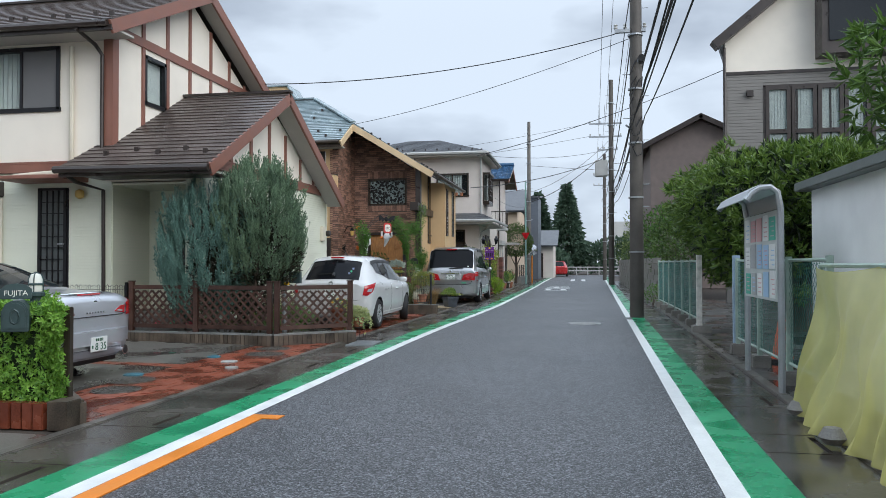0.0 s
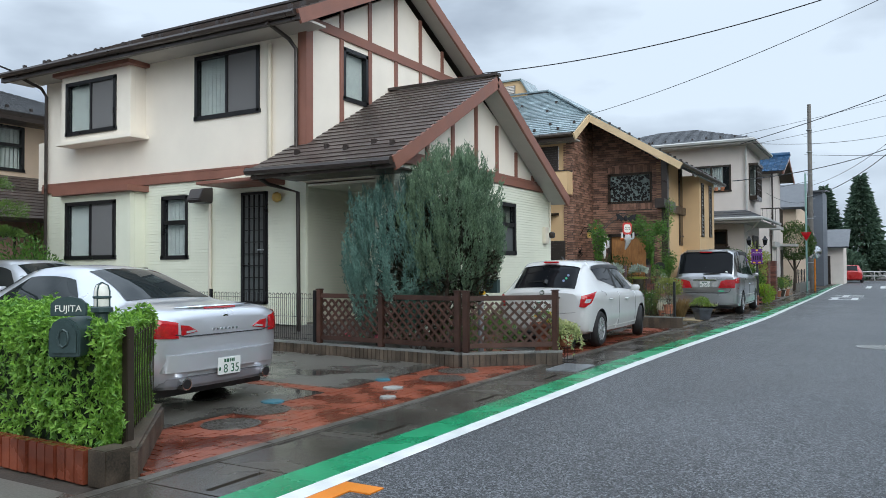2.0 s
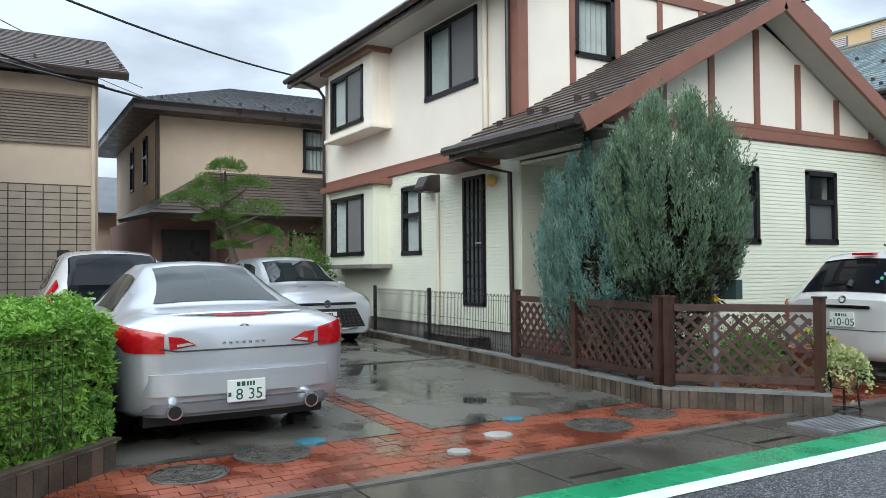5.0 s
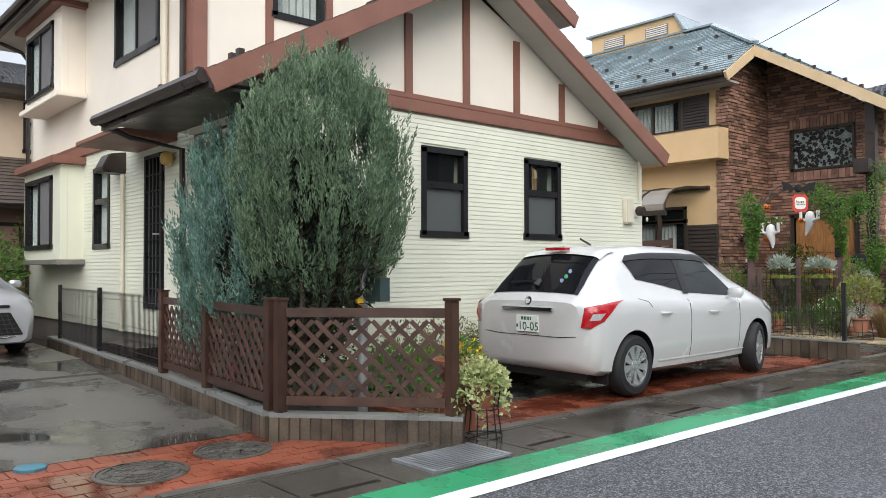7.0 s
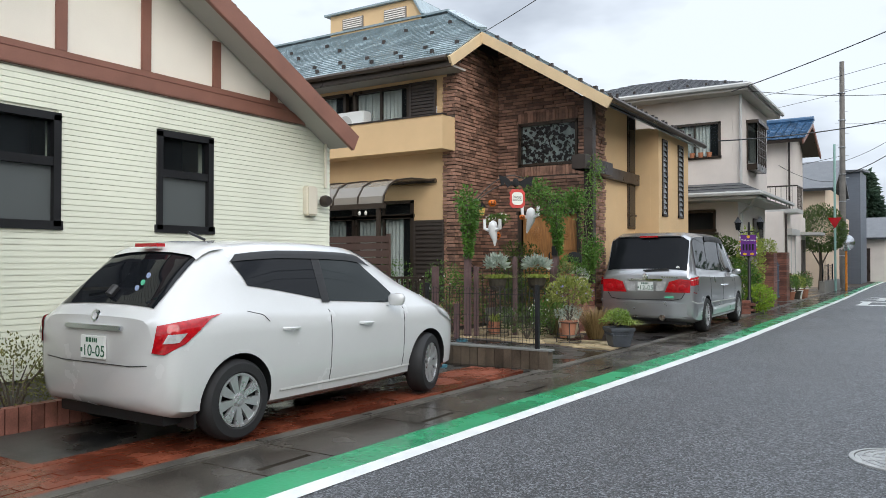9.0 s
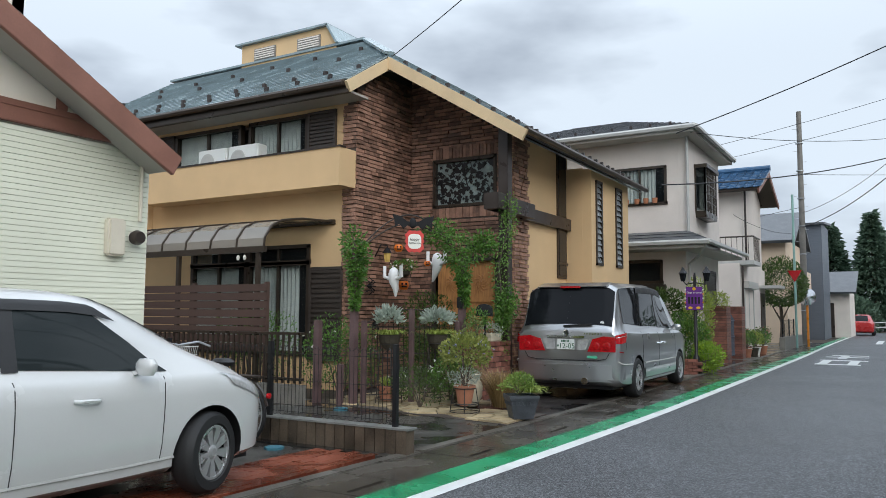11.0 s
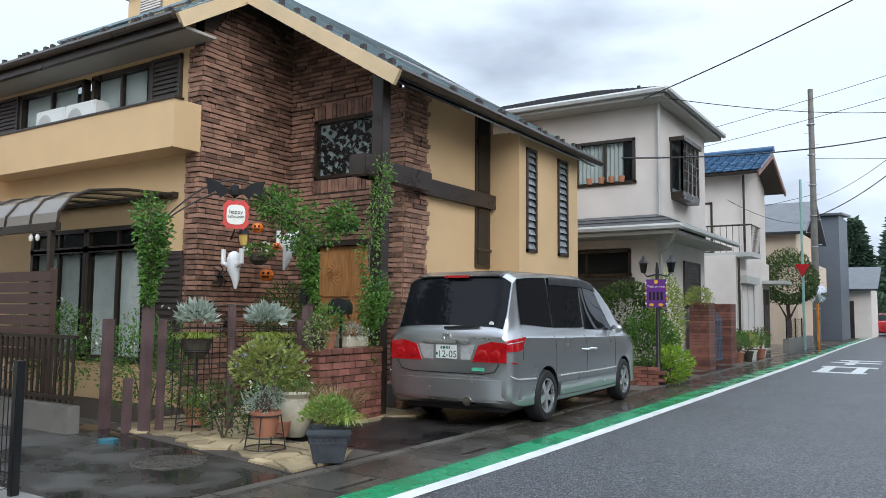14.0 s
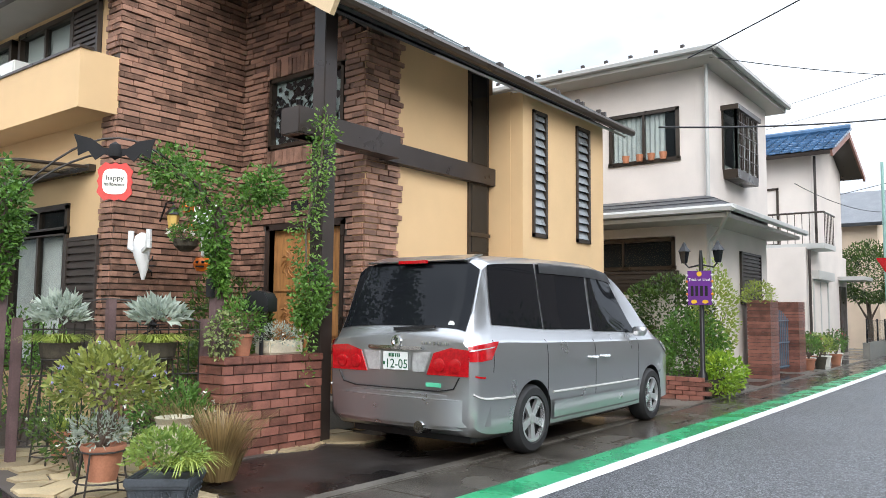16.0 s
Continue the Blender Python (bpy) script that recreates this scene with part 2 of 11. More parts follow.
def asphalt_mat(name, lo, hi, rough=0.42):
    m, nt, bsdf = node_mat(name)
    N, L = nt.nodes, nt.links
    geo = N.new("ShaderNodeNewGeometry")
    vor = N.new("ShaderNodeTexVoronoi")
    vor.inputs["Scale"].default_value = 95
    big = N.new("ShaderNodeTexNoise")
    big.inputs["Scale"].default_value, big.inputs["Detail"].default_value = 0.55, 5
    for n in (vor, big):
        L.new(geo.outputs["Position"], n.inputs["Vector"])
    sep = N.new("ShaderNodeSeparateColor")
    L.new(vor.outputs["Color"], sep.inputs[0])
    ma = N.new("ShaderNodeMath")
    ma.operation = "MULTIPLY_ADD"
    L.new(big.outputs["Fac"], ma.inputs[0])
    ma.inputs[1].default_value = 0.35
    pw = N.new("ShaderNodeMath")
    pw.operation = "POWER"
    L.new(sep.outputs[0], pw.inputs[0])
    pw.inputs[1].default_value = 3.0
    L.new(pw.outputs[0], ma.inputs[2])
    ramp = N.new("ShaderNodeValToRGB")
    ramp.color_ramp.elements[0].position, ramp.color_ramp.elements[1].position = 0.2, 1.25 / 1.3
    ramp.color_ramp.elements[0].color, ramp.color_ramp.elements[1].color = (*lo, 1), (*hi, 1)
    L.new(ma.outputs[0], ramp.inputs[0])
    L.new(ramp.outputs[0], bsdf.inputs["Base Color"])
    rr = N.new("ShaderNodeMapRange")
    rr.inputs["From Min"].default_value, rr.inputs["From Max"].default_value = 0.35, 0.65
    rr.inputs["To Min"].default_value, rr.inputs["To Max"].default_value = rough - 0.03, rough + 0.05
    L.new(big.outputs["Fac"], rr.inputs[0])
    L.new(rr.outputs[0], bsdf.inputs["Roughness"])
    bp = N.new("ShaderNodeBump")
    bp.inputs["Strength"].default_value, bp.inputs["Distance"].default_value = 0.7, 0.008
    L.new(vor.outputs["Distance"], bp.inputs["Height"])
    L.new(bp.outputs[0], bsdf.inputs["Normal"])
    return m


def wet_mat(name, col, dry, scale=1.3, lo=0.05, hi=0.5, edge=0.08, bump=0.06, rand=0.0):
    """A wet surface: dark and mirror-like where water stands, paler and rough where it has drained."""
    m, nt, bsdf = node_mat(name)
    N, L = nt.nodes, nt.links
    geo = N.new("ShaderNodeNewGeometry")
    n1 = N.new("ShaderNodeTexNoise")
    n1.inputs["Scale"].default_value, n1.inputs["Detail"].default_value = scale, 5
    n2 = N.new("ShaderNodeTexNoise")
    n2.inputs["Scale"].default_value, n2.inputs["Detail"].default_value = 60, 3
    for n in (n1, n2):
        L.new(geo.outputs["Position"], n.inputs["Vector"])
    mr = N.new("ShaderNodeMapRange")
    mr.inputs["From Min"].default_value, mr.inputs["From Max"].default_value = 0.5 - edge, 0.5 + edge
    L.new(n1.outputs["Fac"], mr.inputs[0])
    mix = N.new("ShaderNodeMix")
    mix.data_type = "RGBA"
    mix.inputs[6].default_value, mix.inputs[7].default_value = (*col, 1), (*dry, 1)
    L.new(mr.outputs[0], mix.inputs[0])
    tone = N.new("ShaderNodeMix")
    tone.data_type, tone.blend_type = "RGBA", "MULTIPLY"
    tone.inputs[0].default_value = 0.55
    L.new(mix.outputs[2], tone.inputs[6])
    rp = N.new("ShaderNodeValToRGB")
    rp.color_ramp.elements[0].color, rp.color_ramp.elements[1].color = (0.45, 0.45, 0.45, 1), (1, 1, 1, 1)
    rp.color_ramp.elements[0].position, rp.color_ramp.elements[1].position = 0.3, 0.65
    if rand:
        oi = N.new("ShaderNodeObjectInfo")
        am = N.new("ShaderNodeMath")
        am.operation = "MULTIPLY_ADD"
        L.new(oi.outputs["Random"], am.inputs[0])
        am.inputs[1].default_value = rand
        L.new(n2.outputs["Fac"], am.inputs[2])
        L.new(am.outputs[0], rp.inputs[0])
    else:
        L.new(n2.outputs["Fac"], rp.inputs[0])
    L.new(rp.outputs[0], tone.inputs[7])
    L.new(tone.outputs[2], bsdf.inputs["Base Color"])
    r2 = N.new("ShaderNodeMapRange")
    r2.inputs["To Min"].default_value, r2.inputs["To Max"].default_value = lo, hi
    L.new(mr.outputs[0], r2.inputs[0])
    L.new(r2.outputs[0], bsdf.inputs["Roughness"])
    bp = N.new("ShaderNodeBump")
    bp.inputs["Distance"].default_value = 0.006
    L.new(n2.outputs["Fac"], bp.inputs["Height"])
    bs = N.new("ShaderNodeMath")
    bs.operation = "MULTIPLY"
    L.new(mr.outputs[0], bs.inputs[0])
    bs.inputs[1].default_value = bump * 5
    L.new(bs.outputs[0], bp.inputs["Strength"])
    L.new(bp.outputs[0], bsdf.inputs["Normal"])
    return m


ASPHALT = asphalt_mat("wet_asphalt", (0.018, 0.0192, 0.0212), (0.215, 0.224, 0.237))
ASPHALT_OLD = wet_mat("wet_old_asphalt", (0.018, 0.018, 0.018), (0.07, 0.066, 0.058), 1.1, 0.08, 0.5)
WHITE_LINE = mat("white_road_paint", (0.72, 0.73, 0.71), 0.4, var=0.09, scale=5, bump=0.15)
GREEN_LINE = mat("green_road_paint", (0.022, 0.27, 0.115), 0.27, var=0.2, scale=2, grain=40, bump=0.12, rvar=0.14)
ORANGE_LINE = mat("orange_tape", (0.72, 0.22, 0.015), 0.4, var=0.07, bump=0.1)
BLACK_FLOOR = wet_mat("black_wet_floor", (0.008, 0.007, 0.007), (0.026, 0.021, 0.018), 0.8, 0.2, 0.5)
CONCRETE = wet_mat("wet_concrete", (0.045, 0.043, 0.038), (0.15, 0.14, 0.12), 1.0, 0.06, 0.42)
GUTTER = wet_mat("wet_gutter_concrete", (0.042, 0.037, 0.031), (0.088, 0.078, 0.064), 1.6, 0.1, 0.34, edge=0.2, rand=0.3)
KERB = mat("kerb_concrete", (0.2, 0.19, 0.17), 0.5, var=0.3, scale=2.5, bump=0.2)
KERB_WET = mat("wet_kerb_concrete", (0.105, 0.096, 0.082), 0.35, var=0.4, scale=2.5, bump=0.2)
BLOCK = mat("ribbed_block", (0.085, 0.064, 0.045), 0.5, var=0.5, scale=4, bump=0.25, rand=0.25)
CAP_STONE = mat("pale_block_cap", (0.2, 0.205, 0.195), 0.35, var=0.2, bump=0.15)
RED_PAVER = wet_mat("wet_red_paver", (0.12, 0.03, 0.016), (0.27, 0.072, 0.036), 1.8, 0.12, 0.45, rand=0.8)
MORTAR = mat("mortar", (0.07, 0.055, 0.045), 0.7, var=0.2)
EARTH = mat("damp_earth", (0.05, 0.038, 0.028), 0.8, var=0.3, scale=8, grain=40, bump=0.6)
CREAM = mat("cream_stucco", (0.82, 0.76, 0.66), 0.75, var=0.05, scale=1.2, grain=160, bump=0.12)
SIDING = mat("pale_green_siding", (0.715, 0.73, 0.60), 0.5, var=0.05, scale=1.2, grain=120, bump=0.05, rand=0.06)
TRIM = mat("brown_trim", (0.235, 0.105, 0.075), 0.5, var=0.12, scale=3, bump=0.06)
DARK_TRIM = mat("dark_brown_metal", (0.035, 0.026, 0.022), 0.35, var=0.2, bump=0.03)
SOFFIT = mat("grey_soffit", (0.42, 0.40, 0.36), 0.7, var=0.06)
ROOF_BROWN = mat("brown_slate", (0.085, 0.066, 0.058), 0.42, var=0.25, scale=2, bump=0.2, rand=0.25)
ROOF_GREY = mat("grey_slate", (0.075, 0.08, 0.088), 0.4, var=0.2, scale=2, bump=0.2, rand=0.2)
ROOF_GREEN = mat("green_grey_metal_roof", (0.260, 0.325, 0.345), 0.22, 0.2, var=0.18, scale=2, bump=0.06, rand=0.15)
ROOF_BLUE = mat("blue_glazed_tile", (0.03, 0.085, 0.17), 0.22, var=0.25, scale=3, bump=0.05, rand=0.35)
BLACK_FRAME = mat("black_aluminium", (0.018, 0.018, 0.02), 0.35, 0.3, var=0.1, bump=0.02)
BRONZE_FRAME = mat("bronze_aluminium", (0.055, 0.042, 0.032), 0.35, 0.4, var=0.1, bump=0.02)
GLASS = glass_mat("window_glass", (0.03, 0.035, 0.04), 0.04, 0.86)
GLASS_DARK = glass_mat("dark_glass", (0.012, 0.014, 0.016), 0.03)
FROSTED = glass_mat("frosted_glass", (0.09, 0.10, 0.10), 0.3)
SCREEN = mat("grey_insect_screen", (0.15, 0.15, 0.15), 0.7, var=0.06, bump=0.02)
CURTAIN = mat("white_curtain", (0.78, 0.77, 0.74), 0.9, var=0.1, scale=6, bump=0.1)
ROOM = mat("room_shade", (0.05, 0.048, 0.045), 0.9, var=0.1)
PIPE_CREAM = mat("cream_pipe", (0.66, 0.61, 0.50), 0.4, var=0.05)
BEIGE = mat("beige_render", (0.62, 0.43, 0.235), 0.8, var=0.06, scale=1.5, grain=200, bump=0.2)
BRICK = mat("brown_brick", (0.27, 0.15, 0.105), 0.65, var=0.3, scale=9, grain=90, bump=0.35, rand=0.75)
BRICK_FAR = mat("brown_brick_rest", (0.27, 0.15, 0.105), 0.65, var=0.3, scale=9, grain=90, bump=0.35, rand=0.75, island=True)
BRICK_RED = mat("red_brown_brick", (0.23, 0.095, 0.07), 0.45, var=0.3, scale=7, grain=80, bump=0.3, rand=0.5)
OFFWHITE = mat("offwhite_render", (0.66, 0.60, 0.55), 0.8, var=0.06, scale=1.4, bump=0.12)
GREYWHITE = mat("grey_white_metal", (0.45, 0.45, 0.43), 0.5, var=0.08)

# ---- ground, road, gutters ----
def lx(y):
    """Inner edge of the white line on the house side; the road draws in a little past the first house."""
    a, b = min(max((y - 15) / 14, 0), 1), min(max((y - 42) / 20, 0), 1)
    return -2.5 + 0.33 * a * a * (3 - 2 * a) - 0.15 * b * b * (3 - 2 * b)


def kerb_back(y):
    """Rear edge of the kerb on the house side."""
    return max(-3.735, lx(y) - 1.26)


def rx(y):
    """Inner edge of the white line on the other side; the road widens a little."""
    return 1.22 + 0.0135 * (y - 8)


def strip(bm, xa, xb, y0, y1, z, step=1.5):
    """A flat band between two edges that run with y."""
    ys = list(np.arange(y0, y1, step)) + [y1]
    for a, b in zip(ys, ys[1:]):
        bm.faces.new([bm.verts.new(p) for p in ((xa(a), a, z), (xb(a), a, z), (xb(b), b, z), (xa(b), b, z))])
    return bm


g = B()
g.faces.new([g.verts.new(p) for p in ((-900, -900, -0.03), (900, -900, -0.03), (900, 900, -0.03), (-900, 900, -0.03))])
solo("ground", g, EARTH, "damp brown earth and lots between the houses", "ground", "structure")
solo("road", strip(B(), lambda y: lx(y) - 0.466, lambda y: rx(y) + 0.456, -20, 86, 0.0), ASPHALT, "wet dark grey asphalt street with fine aggregate", "road", "structure")
cr = B()
cr.faces.new([cr.verts.new(p) for p in ((-60, 80, 0.004), (60, 80, 0.004), (60, 88, 0.004), (-60, 88, 0.004))])
solo("road_2", cr, ASPHALT, "wet asphalt cross street at the far end", "road", "structure")
for nm, xa, xb, y1 in (("green_strip_west", lambda y: lx(y) - 0.46, lambda y: lx(y) - 0.15, 78), ("green_strip_east", lambda y: rx(y) + 0.14, lambda y: rx(y) + 0.45, 78)):
    solo(nm, strip(B(), xa, xb, -20, y1, 0.004), GREEN_LINE, "glossy wet green painted verge strip along the road edge", "road marking", "structure")
for nm, xa, xb in (("white_line_west", lambda y: lx(y) - 0.15, lx), ("white_line_east", rx, lambda y: rx(y) + 0.14)):
    b = strip(B(), xa, xb, -20, 21.9 if "east" in nm else 76, 0.005)
    if "east" in nm:
        strip(b, xa, xb, 22.6, 76, 0.005)
    solo(nm, b, WHITE_LINE, "white painted edge line on the wet asphalt", "road marking", "structure")
b = B()
box(b, -2.49, -2.35, 4.2, 9.6, 0.0, 0.008)
box(b, -2.49, -2.2, 9.47, 9.62, 0.0, 0.0085)
solo("orange_marking", b, ORANGE_LINE, "orange tape parking mark with a short cross bar", "road marking", "structure")
b = B()
for x0, x1, y0, y1 in ((-1.55, -0.4, 41.0, 41.35), (-1.5, -1.25, 41.35, 43.2), (-0.75, -0.5, 41.35, 43.2), (-1.6, -0.3, 43.2, 43.6), (-1.2, -0.95, 44.6, 46.4), (-1.6, -0.35, 45.4, 45.7), (-1.5, -0.4, 46.6, 46.9), (-0.6, -0.3, 60, 66), (0.2, 0.5, 60, 66)):
    box(b, x0, x1, y0, y1, 0.0, 0.006)
solo("road_lettering", b, WHITE_LINE, "worn white painted traffic characters on the asphalt", "road marking", "structure")


def gutter(edge, way, y0, y1, side):
    """Precast drain covers, each 0.6 m long, with a slot for the water; edge: where they meet the road, way: outwards."""
    wd = 0.655 if way < 0 else 0.6
    near, far = (lambda y: edge(y) + way * 0.003), (lambda y: edge(y) + way * (wd + 0.003))
    base = solo("gutter_" + side, strip(B(), far if way < 0 else near, near if way < 0 else far, y0, y1, -0.05), GUTTER, "wet concrete drain channel under its covers", "gutter", "structure")
    full = B()
    box(full, 0, wd, 0.006, 0.594, -0.04, 0)
    long_slot = B()
    box(long_slot, 0, wd * 0.70, 0.006, 0.594, -0.04, 0)
    box(long_slot, wd * 0.78, wd, 0.006, 0.594, -0.04, 0)
    box(long_slot, wd * 0.70, wd * 0.78, 0.006, 0.06, -0.04, 0)
    box(long_slot, wd * 0.70, wd * 0.78, 0.54, 0.594, -0.04, 0)
    meshes = [to_mesh("drain_cover", q, GUTTER) for q in (full, long_slot)]
    for i in range(int((y1 - y0) / 0.6)):
        y = y0 + 0.6 * i
        ob = new("drain_cover", meshes[1 if i % 3 == 1 else 0])
        ob.parent = base
        ob.location = (far(y + 0.3) if way < 0 else near(y + 0.3), y, 0.0 + 0.002 * ((i * 7) % 3 - 1))
    return far


west_far = gutter(lambda y: lx(y) - 0.463, -1, 3.0, 60, "west")
east_far = gutter(lambda y: rx(y) + 0.453, 1, 3.0, 60, "east")


def kerb(name, xa, xb, z, label):
    bm = B()
    for y in np.arange(3.0, 60.0, 1.2):
        y1 = y + 1.19
        slab(bm, ((xa(y), y, z), (xb(y), y, z), (xb(y1), y1, z), (xa(y1), y1, z)), 0.12)
    solo(name, bm, KERB_WET, label, "kerb", "structure", bevel=0.008)


kerb("kerb_west", kerb_back, lambda y: west_far(y) - 0.004, 0.013, "low worn concrete kerb edge behind the drain")
kerb("kerb_east", lambda y: east_far(y) + 0.004, lambda y: east_far(y) + 0.12, 0.03, "low worn concrete kerb edge along the fence")


def yard(name, x0, y0, y1, z, material, label, category):
    """A paved floor between a straight rear edge and the kerb."""
    bm = B()
    ys = list(np.arange(y0, y1, 2.0)) + [y1]
    for p, q in zip(ys, ys[1:]):
        slab(bm, ((x0, p, z), (kerb_back(p) - 0.006, p, z), (kerb_back(q) - 0.006, q, z), (x0, q, z)), 0.1)
    return solo(name, bm, material, label, category, "structure")


# ---- the driveway: two concrete bays, brick bands ----
def rise(x):
    return 0.014 * max(0.0, -4.85 - x)


drive = solo("driveway", slab(B(), ((-16, 8, rise(-16) - 0.03), (-4.9, 8, -0.02), (-4.9, 15.3, -0.02), (-16, 15.3, rise(-16) - 0.03)), 0.06), MORTAR, "wet grey concrete parking bays with standing water", "driveway", "structure")
for x0, x1, y0, y1 in ((-8.6, -4.86, 9.9, 12.35), (-12.6, -8.75, 9.9, 12.35), (-8.6, -4.86, 12.62, 15.05), (-12.6, -8.75, 12.62, 15.3), (-16, -12.75, 8, 15.3)):
    part("concrete_slab", slab(B(), ((x0, y0, rise(x0) + 0.012), (x1, y0, rise(x1) + 0.012), (x1, y1, rise(x1) + 0.012), (x0, y1, rise(x0) + 0.012)), 0.1), CONCRETE, drive)
b = box(B(), -4.9, -3.73, 8.95, 15.9, -0.1, -0.008)
slab(b, ((-16, 12.3, rise(-16) - 0.01), (-4.85, 12.3, -0.01), (-4.85, 12.7, -0.01), (-16, 12.7, rise(-16) - 0.01)), 0.1)
box(b, -3.9, -3.73, 16.0, 23.0, -0.1, -0.008)
brick_bed = solo("paving_bed", b, MORTAR, "dark joint bed under the brick paving", "paving", "structure")
b = B()
b = box(b, -6.3, -3.95, 17.0, 22.95, -0.1, 0.0)
solo("carport_floor", b, ASPHALT_OLD, "dark wet asphalt parking floor beside the house", "driveway", "structure")
yard("side_yard_floor", -9.0, 23.0, 26.4, 0.004, ASPHALT_OLD, "dark patched old asphalt forecourt, wet", "driveway")
yard("van_bay_floor", -4.95, 26.4, 34.1, 0.006, BLACK_FLOOR, "black wet asphalt parking bay", "driveway")
yard("forecourt", -6.0, 34.1, 60.0, 0.0, CONCRETE, "wet concrete forecourt in front of the far houses", "pavement")
b = box(B(), -16.0, -3.74, 2.0, 8.6, -0.1, 0.0)
solo("neighbour_forecourt", b, CONCRETE, "wet concrete forecourt beside the hedge", "pavement", "structure")
b = box(B(), 2.43, 14.0, 2.0, 32, -0.1, 0.02)
solo("gravel_lot", b, ASPHALT_OLD, "dark gravel lot behind the mesh fence", "ground", "structure")


def manhole(x, y, r, kind):
    t = thing("manhole_cover", (x, y, 0), "round wet cast iron manhole cover with a raised pattern" if kind < 2 else "pale round patterned manhole cover", "manhole cover", local=True)
    iron = IRON if kind < 2 else PALE_IRON
    part("rim", lathe(B(), ((r, -0.02), (r, 0.012), (r * 0.92, 0.014), (r * 0.92, -0.02)), n=36), iron, t)
    c = lathe(B(), ((r * 0.9, -0.02), (r * 0.9, 0.009), (0.001, 0.0095)), n=36)
    for q in (0.25, 0.45, 0.65, 0.82):
        lathe(c, ((r * q, 0.005), (r * q, 0.014), (r * q - 0.016, 0.014), (r * q - 0.016, 0.005)), n=30)
    for i in range(12):
        a = i * math.pi / 6
        beam(c, (r * 0.28 * math.cos(a), r * 0.28 * math.sin(a), 0.008), (r * 0.86 * math.cos(a), r * 0.86 * math.sin(a), 0.008), 0.014, 0.012)
    part("lid", c, iron, t)
    return t


IRON = mat("cast_iron", (0.13, 0.12, 0.105), 0.35, 0.4, var=0.35, scale=12, bump=0.2)
PALE_IRON = mat("pale_iron", (0.42, 0.42, 0.41), 0.45, 0.2, var=0.2, scale=12, bump=0.2)
manhole(-4.5, 10.6, 0.26, 0)
manhole(-4.75, 11.25, 0.28, 0)
manhole(-4.26, 13.92, 0.29, 1)
manhole(-4.42, 14.62, 0.27, 0)
manhole(-4.75, 25.2, 0.33, 0)
manhole(0.42, 20.55, 0.36, 2)
LIDBLUE = mat("blue_plastic_lid", (0.05, 0.17, 0.22), 0.4, var=0.2)
LIDGREY = mat("grey_plastic_lid", (0.3, 0.3, 0.28), 0.5, var=0.2)
for x, y, r, m in ((-4.81, 13.42, 0.1, LIDBLUE), (-4.93, 11.6, 0.12, LIDBLUE), (-4.35, 12.95, 0.12, LIDGREY), (-4.05, 12.4, 0.09, LIDGREY), (-6.1, 25.5, 0.1, LIDBLUE), (-4.75, 22.75, 0.1, LIDBLUE)):
    z = 0.016 + rise(x)
    solo("inspection_cover", lathe(B(), ((r, z - 0.03), (r, z + 0.008), (r * 0.8, z + 0.012), (0.001, z + 0.012)), Matrix.Translation((x, y, 0)), n=8), m, "small round plastic inspection lid set in the paving", "inspection cover", group="inspection lids")
gr = thing("drain_grating", (-3.22, 15.6, 0), "grey galvanised steel drain grating at the road edge", "drain grating")
GALV = mat("galvanised_steel", (0.42, 0.44, 0.46), 0.4, 0.7, var=0.15, bump=0.05)
for y in (15.28, 15.95):
    part("frame", box(B(), -3.44, -3.0, y - 0.015, y + 0.015, 0, 0.02), GALV, gr)
for i in range(12):
    part("bar", box(B(), -3.43 + i * 0.037, -3.412 + i * 0.037, 15.29, 15.94, 0.002, 0.018), GALV, gr)


